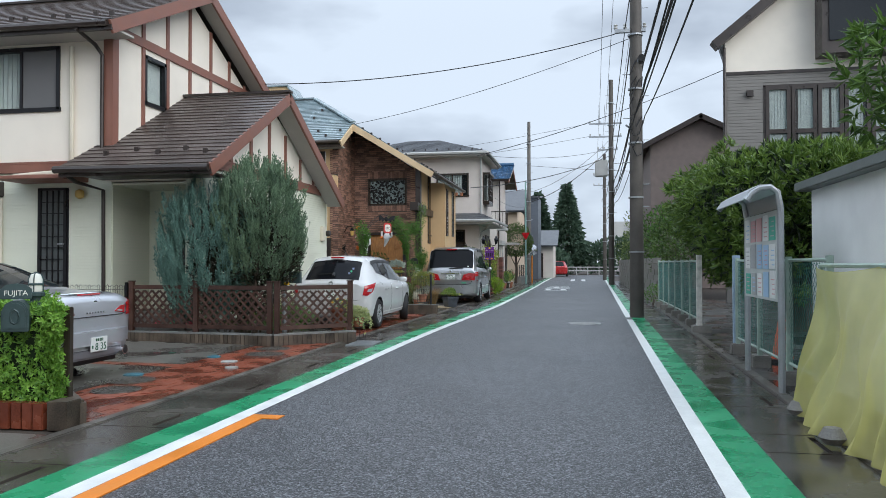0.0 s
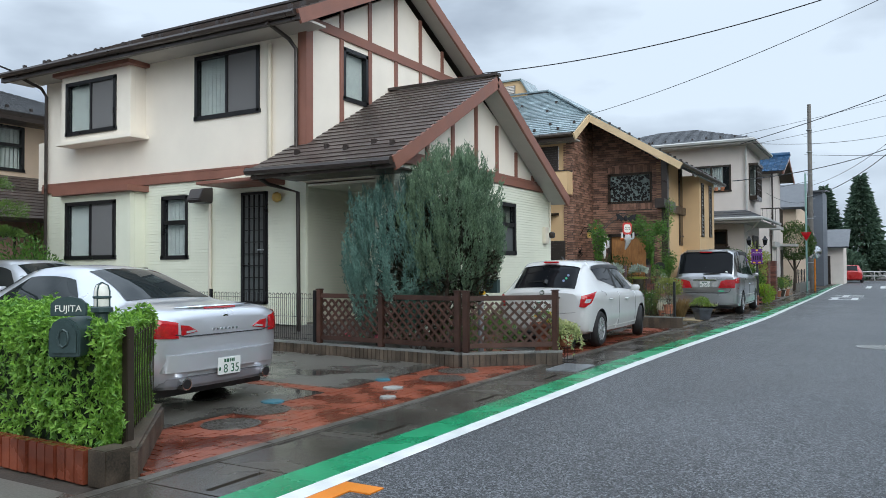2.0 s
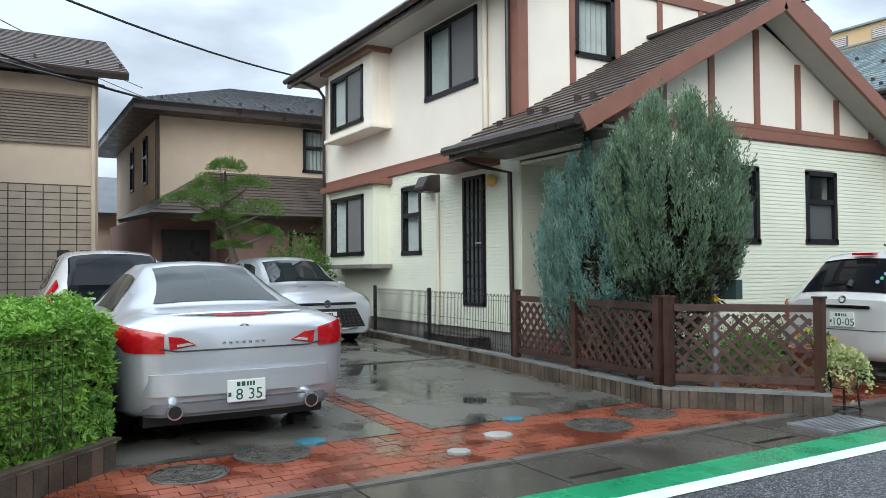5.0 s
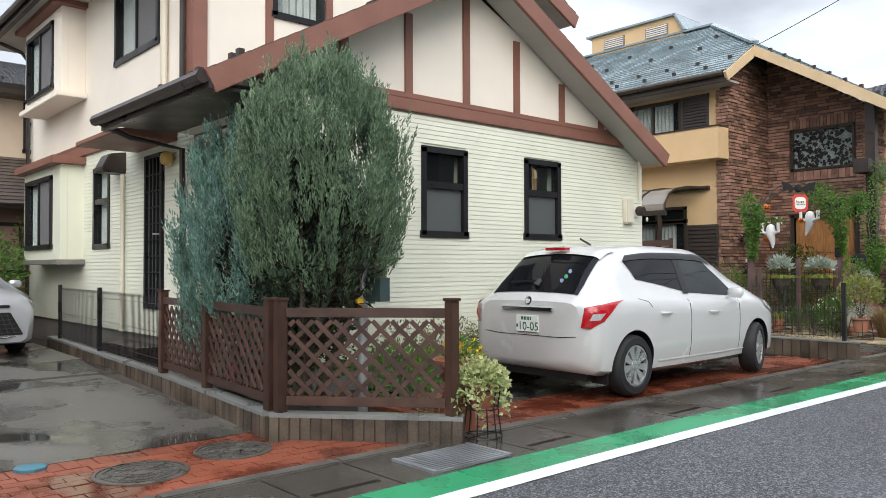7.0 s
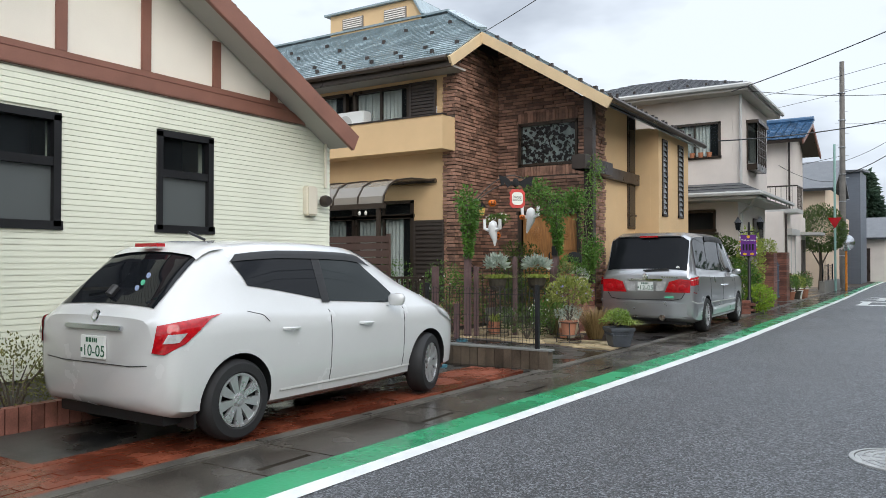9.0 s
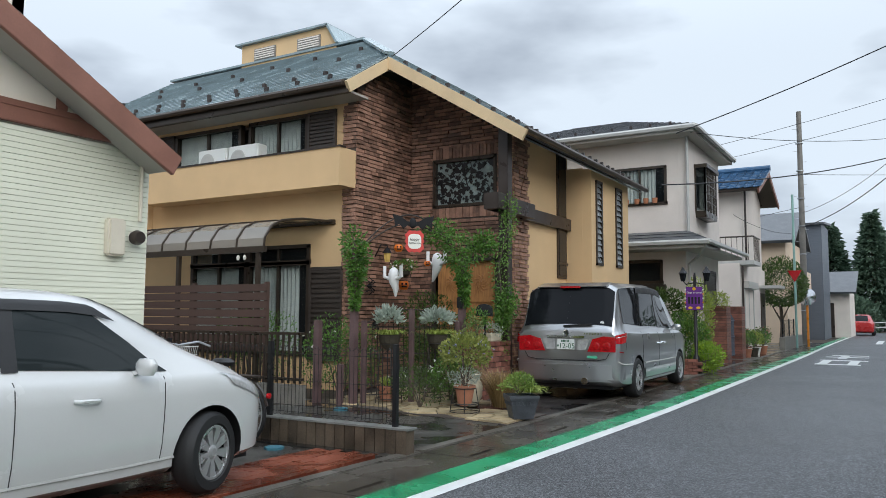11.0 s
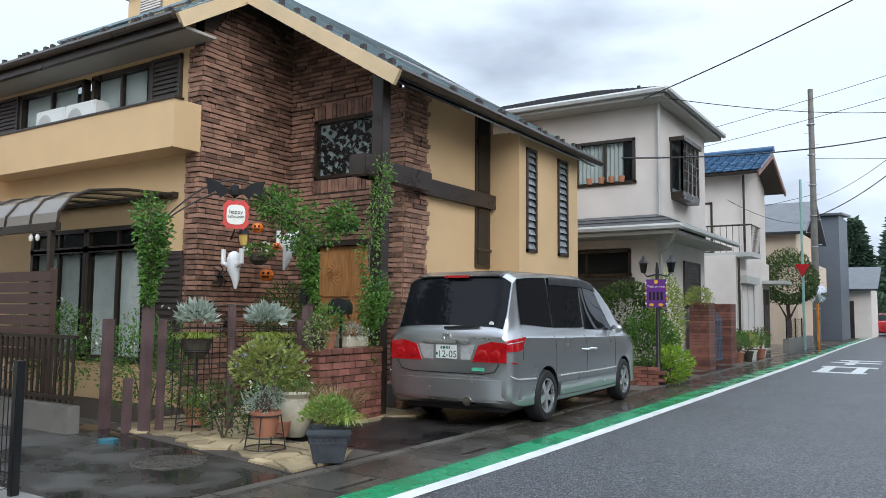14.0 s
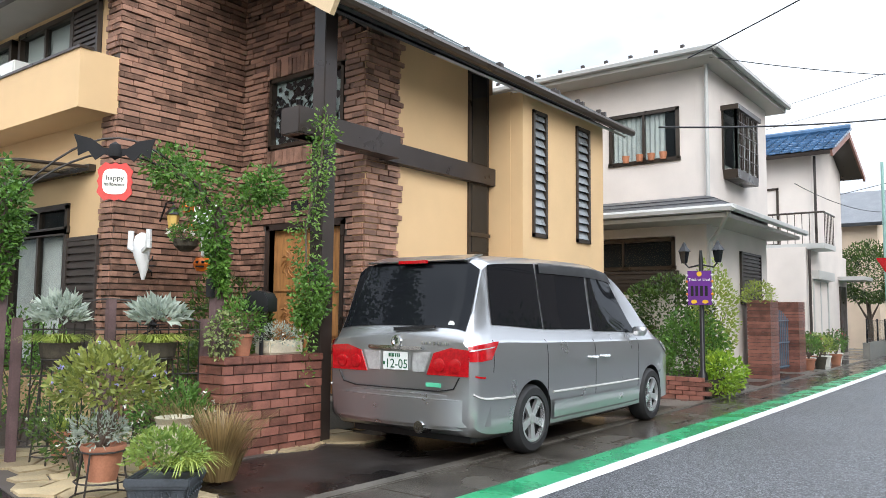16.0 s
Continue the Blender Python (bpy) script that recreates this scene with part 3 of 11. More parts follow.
# ---- window and roof builders ----
def window(house, axis, at, u0, u1, z0, z1, out, frame_m=None, style="slide", curtain=True, name="window"):
    """A window in a wall plane; out: +1 or -1, the way out of the house along the axis."""
    fm = frame_m or BLACK_FRAME

    def bx(bm, ua, ub, za, zb, d0, d1):
        lo, hi = sorted((at + out * d0, at + out * d1))
        return box(bm, lo, hi, ua, ub, za, zb) if axis == "x" else box(bm, ua, ub, lo, hi, za, zb)

    w = 0.05
    f = B()
    for ua, ub, za, zb in ((u0 - 0.02, u0 + w, z0, z1), (u1 - w, u1 + 0.02, z0, z1), (u0 - 0.02, u1 + 0.02, z1 - w, z1 + 0.02), (u0 - 0.04, u1 + 0.04, z0 - 0.03, z0 + w)):
        bx(f, ua, ub, za, zb, -0.08, 0.035)
    um, zm = (u0 + u1) / 2, z0 + (z1 - z0) * 0.58
    if style == "slide":
        bx(f, um - 0.025, um + 0.025, z0 + w, z1 - w, -0.05, 0.02)
    elif style == "hung":
        bx(f, u0 + w, u1 - w, zm - 0.04, zm + 0.04, -0.05, 0.025)
    elif style == "four":
        for k in (1, 2, 3):
            c = u0 + (u1 - u0) * k / 4
            bx(f, c - 0.03, c + 0.03, z0 + w, z1 - w, -0.05, 0.02)
    fr = part(name, f, fm, house)
    panes = [(u0 + w, um - 0.025), (um + 0.025, u1 - w)] if style == "slide" else [(u0 + w, u1 - w)]
    for k, (a, b_) in enumerate(panes):
        if style == "hung":
            part("pane", bx(B(), a, b_, z0 + w, zm - 0.04, -0.03, -0.02), FROSTED if not curtain else GLASS, fr).visible_shadow = False
            part("pane", bx(B(), a, b_, zm + 0.04, z1 - w, -0.04, -0.03), GLASS, fr).visible_shadow = False
        else:
            part("pane", bx(B(), a, b_, z0 + w, z1 - w, -0.04 + 0.02 * k, -0.03 + 0.02 * k), SCREEN if k and frame_m is None else GLASS, fr).visible_shadow = False
    if curtain:
        cb = B()
        n = max(8, int((u1 - u0) / 0.05))
        pts = [(u0 + (u1 - u0) * i / n, 0.1 + 0.02 * (-1) ** i) for i in range(n + 1)]
        half = n // 2 if style == "slide" else n
        for (a, d0), (c, d1) in list(zip(pts, pts[1:]))[:half + n // 3]:
            va = [(a, d0, z0), (c, d1, z0), (c, d1, z1), (a, d0, z1)]
            cb.faces.new([cb.verts.new((at - out * d, u, z) if axis == "x" else (u, at - out * d, z)) for u, d, z in va])
        part("curtain", cb, CURTAIN, fr, "pale gathered curtain behind the glass")
    # added sheet behind the glass; the unlit room's darkness is in its colour
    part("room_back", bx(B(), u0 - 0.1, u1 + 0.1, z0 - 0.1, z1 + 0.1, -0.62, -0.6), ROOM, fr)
    return fr


def boards(wall, axis, at, out, u0, u1, z0, z1, holes, pitch, m, name="siding_board", deep=0.016, lap=0.006):
    """Lapped boards over a wall, cut at the openings: each board a part."""
    z = z0
    while z < z1 - 0.01:
        zt = min(z + pitch, z1)
        cuts = [(u0, u1)]
        for h in holes:
            if h[2] < zt and h[3] > z:
                cuts = [c for a, b_ in cuts for c in ((a, min(b_, h[0])), (max(a, h[1]), b_)) if c[1] - c[0] > 0.02]
        for a, b_ in cuts:
            bm = B()
            q = [(0, z + 0.001), (deep, z + 0.001), (deep, z + 0.012), (deep - lap, zt - 0.002), (0, zt - 0.002)]
            if axis == "x":
                prism(bm, [(at + out * d, zz) for d, zz in q], "y", a, b_)
            else:
                prism(bm, [(at + out * d, zz) for d, zz in q], "x", a, b_)
            part(name, bm, m, wall)
        z = zt


def roof_plane(roof, eave_a, eave_b, ridge_b, ridge_a, course, m, thick=0.05, lap=0.018, name="roof_course"):
    """A slope laid in overlapping courses from the eave up: each course a part."""
    ea, eb, rb, ra = (Vector(p) for p in (eave_a, eave_b, ridge_b, ridge_a))
    slope = ((ra + rb) / 2 - (ea + eb) / 2)
    n = (eb - ea).cross(ra - ea)
    if n.length < 1e-6:
        n = (eb - ea).cross(rb - ea)
    n.normalize()
    if n.z < 0:
        n = -n
    k = max(2, int(round(((ra - ea).length + (rb - eb).length) / 2 / course)))
    for i in range(k):
        a0, a1 = i / k, min((i + 1) / k + 0.004, 1)
        p0, p1, p2, p3 = ea.lerp(ra, a0), eb.lerp(rb, a0), eb.lerp(rb, a1), ea.lerp(ra, a1)
        bm = B()
        hi = [p0 + n * (lap + 0.006), p1 + n * (lap + 0.006), p2 + n * 0.006, p3 + n * 0.006]
        lo = [p0 - n * thick, p1 - n * thick, p2 - n * thick, p3 - n * thick]
        hv, lv = [bm.verts.new(p) for p in hi], [bm.verts.new(p) for p in lo]
        try:
            fs = [bm.faces.new(hv), bm.faces.new(lv[::-1])]
            for j in range(4):
                jj = (j + 1) % 4
                fs.append(bm.faces.new((hv[jj], hv[j], lv[j], lv[jj])))
            bmesh.ops.recalc_face_normals(bm, faces=fs)
        except ValueError:
            pass
        part(name, bm, m, roof)


def snow_guards(roof, eave_a, eave_b, ridge_b, ridge_a, spots, m):
    ea, eb, rb, ra = (Vector(p) for p in (eave_a, eave_b, ridge_b, ridge_a))
    for u, v in spots:
        p = ea.lerp(eb, u).lerp(ra.lerp(rb, u), v)
        bm = B()
        box(bm, p.x - 0.035, p.x + 0.035, p.y - 0.03, p.y + 0.03, p.z, p.z + 0.085)
        part("snow_guard", bm, m, roof)


def gutter_pipe(house, pts, r, m, name="downpipe"):
    return part(name, tube(B(), pts, r, 8), m, house, smooth=True)


# ---- house with half-timbered gables and a wing ----
h1 = thing("house", (-11.0, 19.0, 0), "two-storey cream house with brown half-timber trim and pale green siding", "house")
FY, WX, GX = 15.96, -6.19, -8.145
holes_f = [(-11.78, -11.08, 1.6, 2.79), (-9.67, -9.02, 0.75, 2.77), (-14.3, -12.74, 1.62, 2.76)]
holes_u = [(-10.86, -9.25, 4.24, 5.42), (-14.3, -12.74, 4.2, 5.26)]
w = part("wall", wall_pieces(B(), "y", FY, 0.2, -15.58, GX, 0.45, 3.07, holes_f), SIDING, h1, "pale green lapped siding wall")
boards(w, "y", FY, -1, -15.58, GX, 0.4, 3.06, holes_f, 0.054, SIDING, lap=0.0035)
part("wall", wall_pieces(B(), "y", FY, 0.2, -15.58, GX, 3.07, 5.62, holes_u), CREAM, h1, "cream stucco upper wall")
part("wall", wall_pieces(B(), "x", GX, -0.2, FY + 0.2, 21.94, 0.45, 4.5, []), CREAM, h1, "cream stucco gable wall")
gable = wall_pieces(B(), "x", GX, -0.2, FY + 0.2, 21.94, 4.5, 5.6, [(17.0, 17.74, 4.53, 5.48)])
prism(gable, ((FY, 5.6), (21.94, 5.6), (18.95, 7.1)), "x", GX - 0.2, GX)
part("wall", gable, CREAM, h1)
part("wall", box(B(), -15.58, -15.4, FY + 0.2, 21.94, 0.45, 5.6), CREAM, h1)
part("wall", box(B(), -15.58, GX, 21.8, 21.94, 0.45, 5.6), CREAM, h1)
part("foundation", box(B(), -15.55, GX + 0.02, FY + 0.03, 21.9, -0.05, 0.45), KERB, h1, "grey concrete foundation")
# belt boards and timbers
bm = B()
box(bm, -15.66, GX + 0.06, FY - 0.06, FY + 0.02, 3.06, 3.22)
box(bm, -15.66, GX + 0.06, FY - 0.045, FY + 0.02, 3.22, 3.27)
part("belt_board", bm, TRIM, h1, bevel=0.008)
part("corner_board", box(B(), GX - 0.16, GX + 0.035, FY - 0.05, FY + 0.14, 3.27, 5.7), TRIM, h1, bevel=0.006)
for y, z0, z1 in ((16.94, 3.8, 5.64), (17.84, 4.2, 5.64), (18.76, 4.6, 5.64), (19.72, 4.6, 5.64), (20.66, 4.2, 5.64), (21.5, 4.0, 5.64), (16.94, 5.78, 6.15), (17.84, 5.78, 6.6), (18.76, 5.78, 7.05), (19.72, 5.78, 6.75), (20.66, 5.78, 6.3), (21.5, 5.78, 5.9)):
    part("timber", box(B(), GX, GX + 0.03, y - 0.055, y + 0.055, z0, z1), TRIM, h1, bevel=0.005)
part("timber", box(B(), GX, GX + 0.04, FY + 0.1, 21.94, 5.62, 5.8), TRIM, h1, bevel=0.005)
# main roof
ea, eb = (-16.1, 15.3, 5.66), (-7.7, 15.3, 5.66)
ra, rb = (-16.1, 18.95, 7.41), (-7.7, 18.95, 7.41)
fa, fb = (-16.1, 22.6, 5.66), (-7.7, 22.6, 5.66)
roof = part("roof", slab(slab(B(), (ea, eb, rb, ra), 0.1), (fb, fa, ra, rb), 0.1), DARK_TRIM, h1, "dark brown slate gable roof")
roof_plane(roof, ea, eb, rb, ra, 0.26, ROOF_BROWN)
roof_plane(roof, fb, fa, ra, rb, 0.26, ROOF_BROWN)
snow_guards(roof, ea, eb, rb, ra, [(i / 19 + 0.02, 0.1 + 0.05 * (i % 2)) for i in range(19)], DARK_TRIM)
bm = box(B(), -16.1, -7.72, 15.3, 15.96, 5.5, 5.54)
part("soffit", bm, SOFFIT, h1)
part("fascia", box(B(), -16.1, -7.7, 15.24, 15.32, 5.46, 5.66), DARK_TRIM, h1)
part("gutter", tube(B(), ((-16.1, 15.19, 5.6), (-12, 15.19, 5.585), (-7.75, 15.19, 5.57)), 0.06, 8), DARK_TRIM, h1, smooth=True)
for (y0, z0), (y1, z1) in (((15.26, 5.55), (18.95, 7.34)), ((22.64, 5.55), (18.95, 7.34))):
    part("bargeboard", beam(B(), (-7.72, y0, z0 - 0.04), (-7.72, y1, z1 - 0.04), 0.05, 0.24), TRIM, h1, "brown bargeboard", bevel=0.006)
    part("soffit", beam(B(), (-7.93, y0, z0 - 0.06), (-7.93, y1, z1 - 0.06), 0.4, 0.02), SOFFIT, h1)
# wing
wx_holes = [(17.84, 18.53, 1.66, 2.68), (19.6, 20.29, 1.67, 2.69)]
w = part("wall", wall_pieces(B(), "x", WX, -0.2, 15.75, 22.26, 0.4, 3.06, wx_holes), SIDING, h1, "pale green lapped siding wing wall")
boards(w, "x", WX, 1, 15.74, 22.26, 0.3, 3.05, wx_holes, 0.054, SIDING, lap=0.0035)
bm = prism(B(), ((15.3, 3.05), (22.26, 3.05), (22.26, 3.1), (18.55, 4.75), (15.3, 3.15)), "x", WX - 0.2, WX)
part("wall", bm, CREAM, h1, "cream stucco gable of the wing")
part("wall", box(B(), GX, WX, 22.06, 22.26, 0.4, 3.1), SIDING, h1)
part("foundation", box(B(), GX + 0.03, WX - 0.02, 15.83, 22.2, -0.05, 0.398), KERB, h1)
bm = box(B(), -6.55, WX - 0.2, 15.754, 15.95, 0.4, 2.86)
box(bm, GX, -6.55, 17.2, 17.35, 0.4, 2.86)
box(bm, GX + 0.02, WX - 0.21, 15.96, 17.18, 2.8, 2.84)
part("porch_wall", bm, SIDING, h1, "recessed porch walls of pale siding")
for z in np.arange(0.55, 2.8, 0.054):
    part("siding_board", box(B(), -6.55, WX - 0.002, 15.734, 15.75, z, z + 0.05), SIDING, w)
    part("siding_board", box(B(), GX, -6.55, 17.184, 17.2, z, z + 0.05), SIDING, w)
    part("siding_board", box(B(), GX - 0.03, GX + 0.016, FY + 0.002, 17.18, z, z + 0.05), SIDING, w)
part("porch_beam", box(B(), GX + 0.02, WX - 0.004, 15.745, 15.94, 2.862, 3.045), CREAM, h1, "pale beam over the porch")
part("porch_door", box(B(), -7.5, -6.65, 17.13, 17.18, 0.5, 2.6), DARK_TRIM, h1, "dark entrance door", bevel=0.01)
part("porch_step", box(B(), GX + 0.02, -6.58, 15.78, 17.18, 0.0, 0.42), KERB, h1, bevel=0.01)
bm = B()
box(bm, WX - 0.01, WX + 0.05, 15.72, 22.3, 3.07, 3.21)
box(bm, WX - 0.01, WX + 0.035, 15.72, 22.3, 3.21, 3.28)
part("belt_board", bm, TRIM, h1, bevel=0.008)
for y, z1 in ((16.75, 3.76), (17.64, 4.2), (18.55, 4.6), (19.45, 4.22), (20.36, 3.8), (21.24, 3.4)):
    part("timber", box(B(), WX, WX + 0.03, y - 0.055, y + 0.055, 3.28, z1), TRIM, h1, bevel=0.005)
ea, eb = (-8.55, 15.06, 3.04), (-5.7, 15.06, 3.04)
ra, rb = (-8.2, 18.55, 4.96), (-5.7, 18.55, 4.96)
fa, fb = (-8.2, 22.2, 2.98), (-5.7, 22.2, 2.98)
wroof = part("wing_roof", slab(slab(B(), (ea, eb, rb, ra), 0.08), (fb, fa, ra, rb), 0.08), DARK_TRIM, h1, "brown slate roof of the wing")
roof_plane(wroof, ea, eb, rb, ra, 0.19, ROOF_BROWN)
roof_plane(wroof, fb, fa, ra, rb, 0.19, ROOF_BROWN)
snow_guards(wroof, ea, eb, rb, ra, [(u, 0.12 + 0.04 * (i % 2)) for i, u in enumerate((0.2, 0.38, 0.56, 0.72, 0.88))], DARK_TRIM)
part("fascia", box(B(), -8.55, -5.7, 15.02, 15.09, 2.86, 3.04), DARK_TRIM, h1)
part("gutter", tube(B(), ((-8.6, 14.97, 2.98), (-7.2, 14.97, 2.97), (-5.72, 14.97, 2.96)), 0.065, 8), DARK_TRIM, h1, smooth=True)
part("soffit", box(B(), -8.2, -5.75, 15.09, 15.75, 2.87, 2.9), DARK_TRIM, h1)
for (y0, z0), (y1, z1) in (((15.03, 2.96), (18.55, 4.89)), ((22.24, 2.9), (18.55, 4.89))):
    part("bargeboard", beam(B(), (-5.72, y0, z0 - 0.04), (-5.72, y1, z1 - 0.04), 0.05, 0.22), TRIM, h1, "brown bargeboard", bevel=0.006)
    part("soffit", beam(B(), (-5.95, y0, z0 - 0.07), (-5.95, y1, z1 - 0.07), 0.42, 0.02), SOFFIT, h1, "grey boarded soffit")
part("ridge_cap", beam(B(), (-8.2, 18.55, 5.0), (-5.68, 18.55, 5.0), 0.16, 0.05), DARK_TRIM, h1)
part("ridge_cap", beam(B(), (-16.1, 18.95, 7.45), (-7.68, 18.95, 7.45), 0.18, 0.05), DARK_TRIM, h1)
# windows and doors
window(h1, "y", FY, -11.78, -11.08, 1.6, 2.79, -1, style="hung")
window(h1, "y", FY, -10.86, -9.25, 4.24, 5.42, -1)
window(h1, "x", GX, 17.0, 17.74, 4.53, 5.48, 1, style="plain")
window(h1, "x", WX, 17.84, 18.53, 1.66, 2.68, 1, style="hung", curtain=False)
window(h1, "x", WX, 19.6, 20.29, 1.67, 2.69, 1, style="hung", curtain=False)
for z0, z1, wall_m, sill in ((4.2, 5.26, CREAM, 3.98), (1.62, 2.76, SIDING, 1.34)):
    bay = B()
    wall_pieces(bay, "y", 15.6, 0.1, -14.5, -12.3, sill + 0.08, z1 + 0.16, [(-14.3, -12.74, z0, z1)])
    box(bay, -12.4, -12.3, 15.7, FY, sill + 0.08, z1 + 0.16)
    box(bay, -14.5, -14.4, 15.7, FY, sill + 0.08, z1 + 0.16)
    bw = part("bay_window", bay, wall_m, h1, "shallow projecting bay window", bevel=0.006)
    part("bay_sill", box(B(), -14.58, -12.2, 15.52, FY, sill, sill + 0.08), CREAM if sill > 3 else KERB, h1, bevel=0.01)
    part("bay_head", box(B(), -14.6, -12.18, 15.45, FY, z1 + 0.16, z1 + 0.28), TRIM, h1, bevel=0.006)
    window(h1, "y", 15.6, -14.3, -12.74, z0, z1, -1)
door = B()
for x0, x1 in ((-9.66, -9.6), (-9.12, -9.06)):
    box(door, x0, x1, FY - 0.04, FY + 0.05, 0.75, 2.77)
for z in (0.75, 2.72):
    box(door, -9.66, -9.06, FY - 0.04, FY + 0.05, z, z + 0.05)
dr = part("door", door, BLACK_FRAME, h1, "black side door with a white lattice of small panes")
part("pane", box(B(), -9.6, -9.12, FY, FY + 0.01, 0.8, 2.72), FROSTED, dr)
for i in range(1, 4):
    x = -9.6 + 0.12 * i
    part("glazing_bar", box(B(), x - 0.008, x + 0.008, FY - 0.03, FY, 0.8, 2.72), BLACK_FRAME, dr)
for i in range(1, 9):
    z = 0.8 + 0.213 * i
    part("glazing_bar", box(B(), -9.6, -9.12, FY - 0.028, FY - 0.002, z - 0.008, z + 0.008), BLACK_FRAME, dr)
part("door_handle", tube(B(), ((-9.1, FY - 0.05, 1.72), (-9.1, FY - 0.09, 1.72), (-9.2, FY - 0.09, 1.72)), 0.012), GALV, dr, "steel lever handle")
part("door_reveal", box(B(), -9.06, -9.02, FY - 0.02, FY + 0.05, 0.75, 2.77), BLACK_FRAME, dr)
part("awning", prism(B(), ((15.15, 2.86), (15.15, 2.92), (FY, 3.04), (FY, 2.86)), "x", -9.98, -8.62), TRIM, h1, "small brown awning over the side door", bevel=0.01)
part("vent_hood", prism(B(), ((FY, 2.92), (15.72, 2.88), (15.62, 2.68), (15.66, 2.62), (FY, 2.62)), "x", -10.75, -10.4), DARK_TRIM, h1, "dark metal vent hood", bevel=0.015)
YELLOWED = mat("yellowed_lamp_glass", (0.62, 0.42, 0.12), 0.35, var=0.05)
part("wall_lamp", lathe(B(), ((0.02, -0.09), (0.07, -0.06), (0.085, 0), (0.07, 0.06), (0.02, 0.09)), pose(-8.74, FY - 0.1, 2.64), n=16), YELLOWED, h1, "yellowed round wall lamp", smooth=True)
part("side_step", box(B(), -10.3, -8.9, 15.55, 15.92, 0.0, 0.3), DARK_TRIM, h1, "dark step under the side door", bevel=0.01)
gutter_pipe(h1, ((-8.45, 14.97, 2.94), (-8.42, 15.3, 2.8), (-8.25, 15.85, 2.7), (-8.25, 15.88, 0.3)), 0.036, DARK_TRIM)
gutter_pipe(h1, ((-8.36, 15.19, 5.5), (-8.36, 15.75, 5.36), (-8.3, 15.87, 5.2), (-8.3, 15.87, 3.2)), 0.036, DARK_TRIM)
gutter_pipe(h1, ((-15.5, 15.19, 5.55), (-15.45, 15.75, 5.36), (-15.45, 15.87, 5.2), (-15.45, 15.87, 0.3)), 0.036, DARK_TRIM)
gutter_pipe(h1, ((-8.95, 15.9, 5.4), (-8.95, 15.9, 3.12), (-9.1, 15.85, 3.06), (-10.1, 15.85, 3.0)), 0.045, PIPE_CREAM)
gutter_pipe(h1, ((-10.42, 15.9, 2.6), (-10.42, 15.9, 0.4)), 0.03, PIPE_CREAM)
gutter_pipe(h1, ((WX + 0.05, 22.14, 3.0), (WX + 0.05, 22.14, 2.3)), 0.02, PIPE_CREAM, "conduit")
mt = part("electric_meter", box(B(), WX, WX + 0.1, 21.75, 21.95, 1.92, 2.3), PIPE_CREAM, h1, "cream and grey electricity meter", bevel=0.02)
part("meter_glass", lathe(B(), ((0.07, 0), (0.08, 0.05), (0.06, 0.1), (0.001, 0.1)), pose(WX + 0.08, 22.06, 2.12, 0, 90, 0), n=16), DARK_TRIM, mt, smooth=True)
part("balcony_wall", box(B(), -16.4, -15.6, 16.3, 20.0, 3.2, 4.3), CREAM, h1, "cream balcony parapet at the side")

# ---- brick house ----
h2 = thing("house", (-9.0, 31.0, 0), "two-storey house of brown brick and beige render with a green-grey roof", "house")
SY, AX, IY, PX, EX = 27.85, -7.7, 29.65, -5.42, -4.85
holes2 = [(-13.25, -8.15, 4.3, 5.12), (-11.9, -8.75, 0.55, 2.62)]
w = part("wall", wall_pieces(B(), "y", SY, 0.2, -15.5, AX - 0.2, -0.02, 5.2, holes2), BEIGE, h2, "beige rendered wall")
part("wall", prism(B(), ((SY - 0.004, -0.02), (IY + 0.2, -0.02), (IY + 0.2, 6.2), (28.35, 5.95), (SY - 0.004, 5.62)), "x", AX - 0.2, AX), MORTAR, h2)
stain_hole = [(-7.15, -5.78, 3.42, 4.35), (-7.1, -5.8, 0.35, 2.36)]
part("wall", prism(wall_pieces(B(), "y", IY, 0.2, AX, PX - 0.2, -0.02, 4.36, stain_hole), ((AX, 4.36), (PX - 0.2, 4.36), (PX - 0.2, 4.78), (AX, 6.14)), "y", IY, IY + 0.2), MORTAR, h2)
part("wall", box(B(), PX - 0.2, PX, IY - 0.004, 32.2, -0.02, 4.66), BEIGE, h2, "beige rendered wall")
part("wall", box(B(), PX + 0.001, EX - 0.2, 32.196, 32.35, -0.02, 4.45), BEIGE, h2)
part("wall", wall_pieces(B(), "x", EX, -0.2, 32.2, 34.5, -0.02, 4.42, [(32.45, 32.85, 2.4, 4.22), (33.75, 34.2, 2.42, 4.24)]), BEIGE, h2, "beige rendered wall with slit windows")
part("wall", box(B(), -15.5, EX, 34.5, 34.7, -0.02, 4.4), BEIGE, h2)
part("wall", box(B(), -15.5, -15.3, SY + 0.2, 34.5, -0.02, 5.3), BEIGE, h2)
# balcony
bal = part("balcony", box(B(), -12.9, AX, 27.37, 27.5, 3.6, 4.28), BEIGE, h2, "beige rendered balcony parapet")
part("balcony_floor", box(B(), -12.9, AX, 27.5, SY, 3.6, 3.75), BEIGE, bal)
part("balcony_end", box(B(), -12.9, -12.77, 27.5, SY, 3.75, 4.28), BEIGE, bal)
part("balcony_end", box(B(), AX - 0.13, AX, 27.5, SY, 3.75, 4.28), BEIGE, bal)
part("coping", box(B(), -12.93, AX + 0.02, 27.35, 27.52, 4.28, 4.31), DARK_TRIM, bal)
part("lower_balcony", box(B(), -15.5, -13.2, 27.2, SY, 3.0, 3.9), BEIGE, h2)
SHUT = mat("dark_brown_shutter", (0.05, 0.04, 0.034), 0.5, var=0.15)


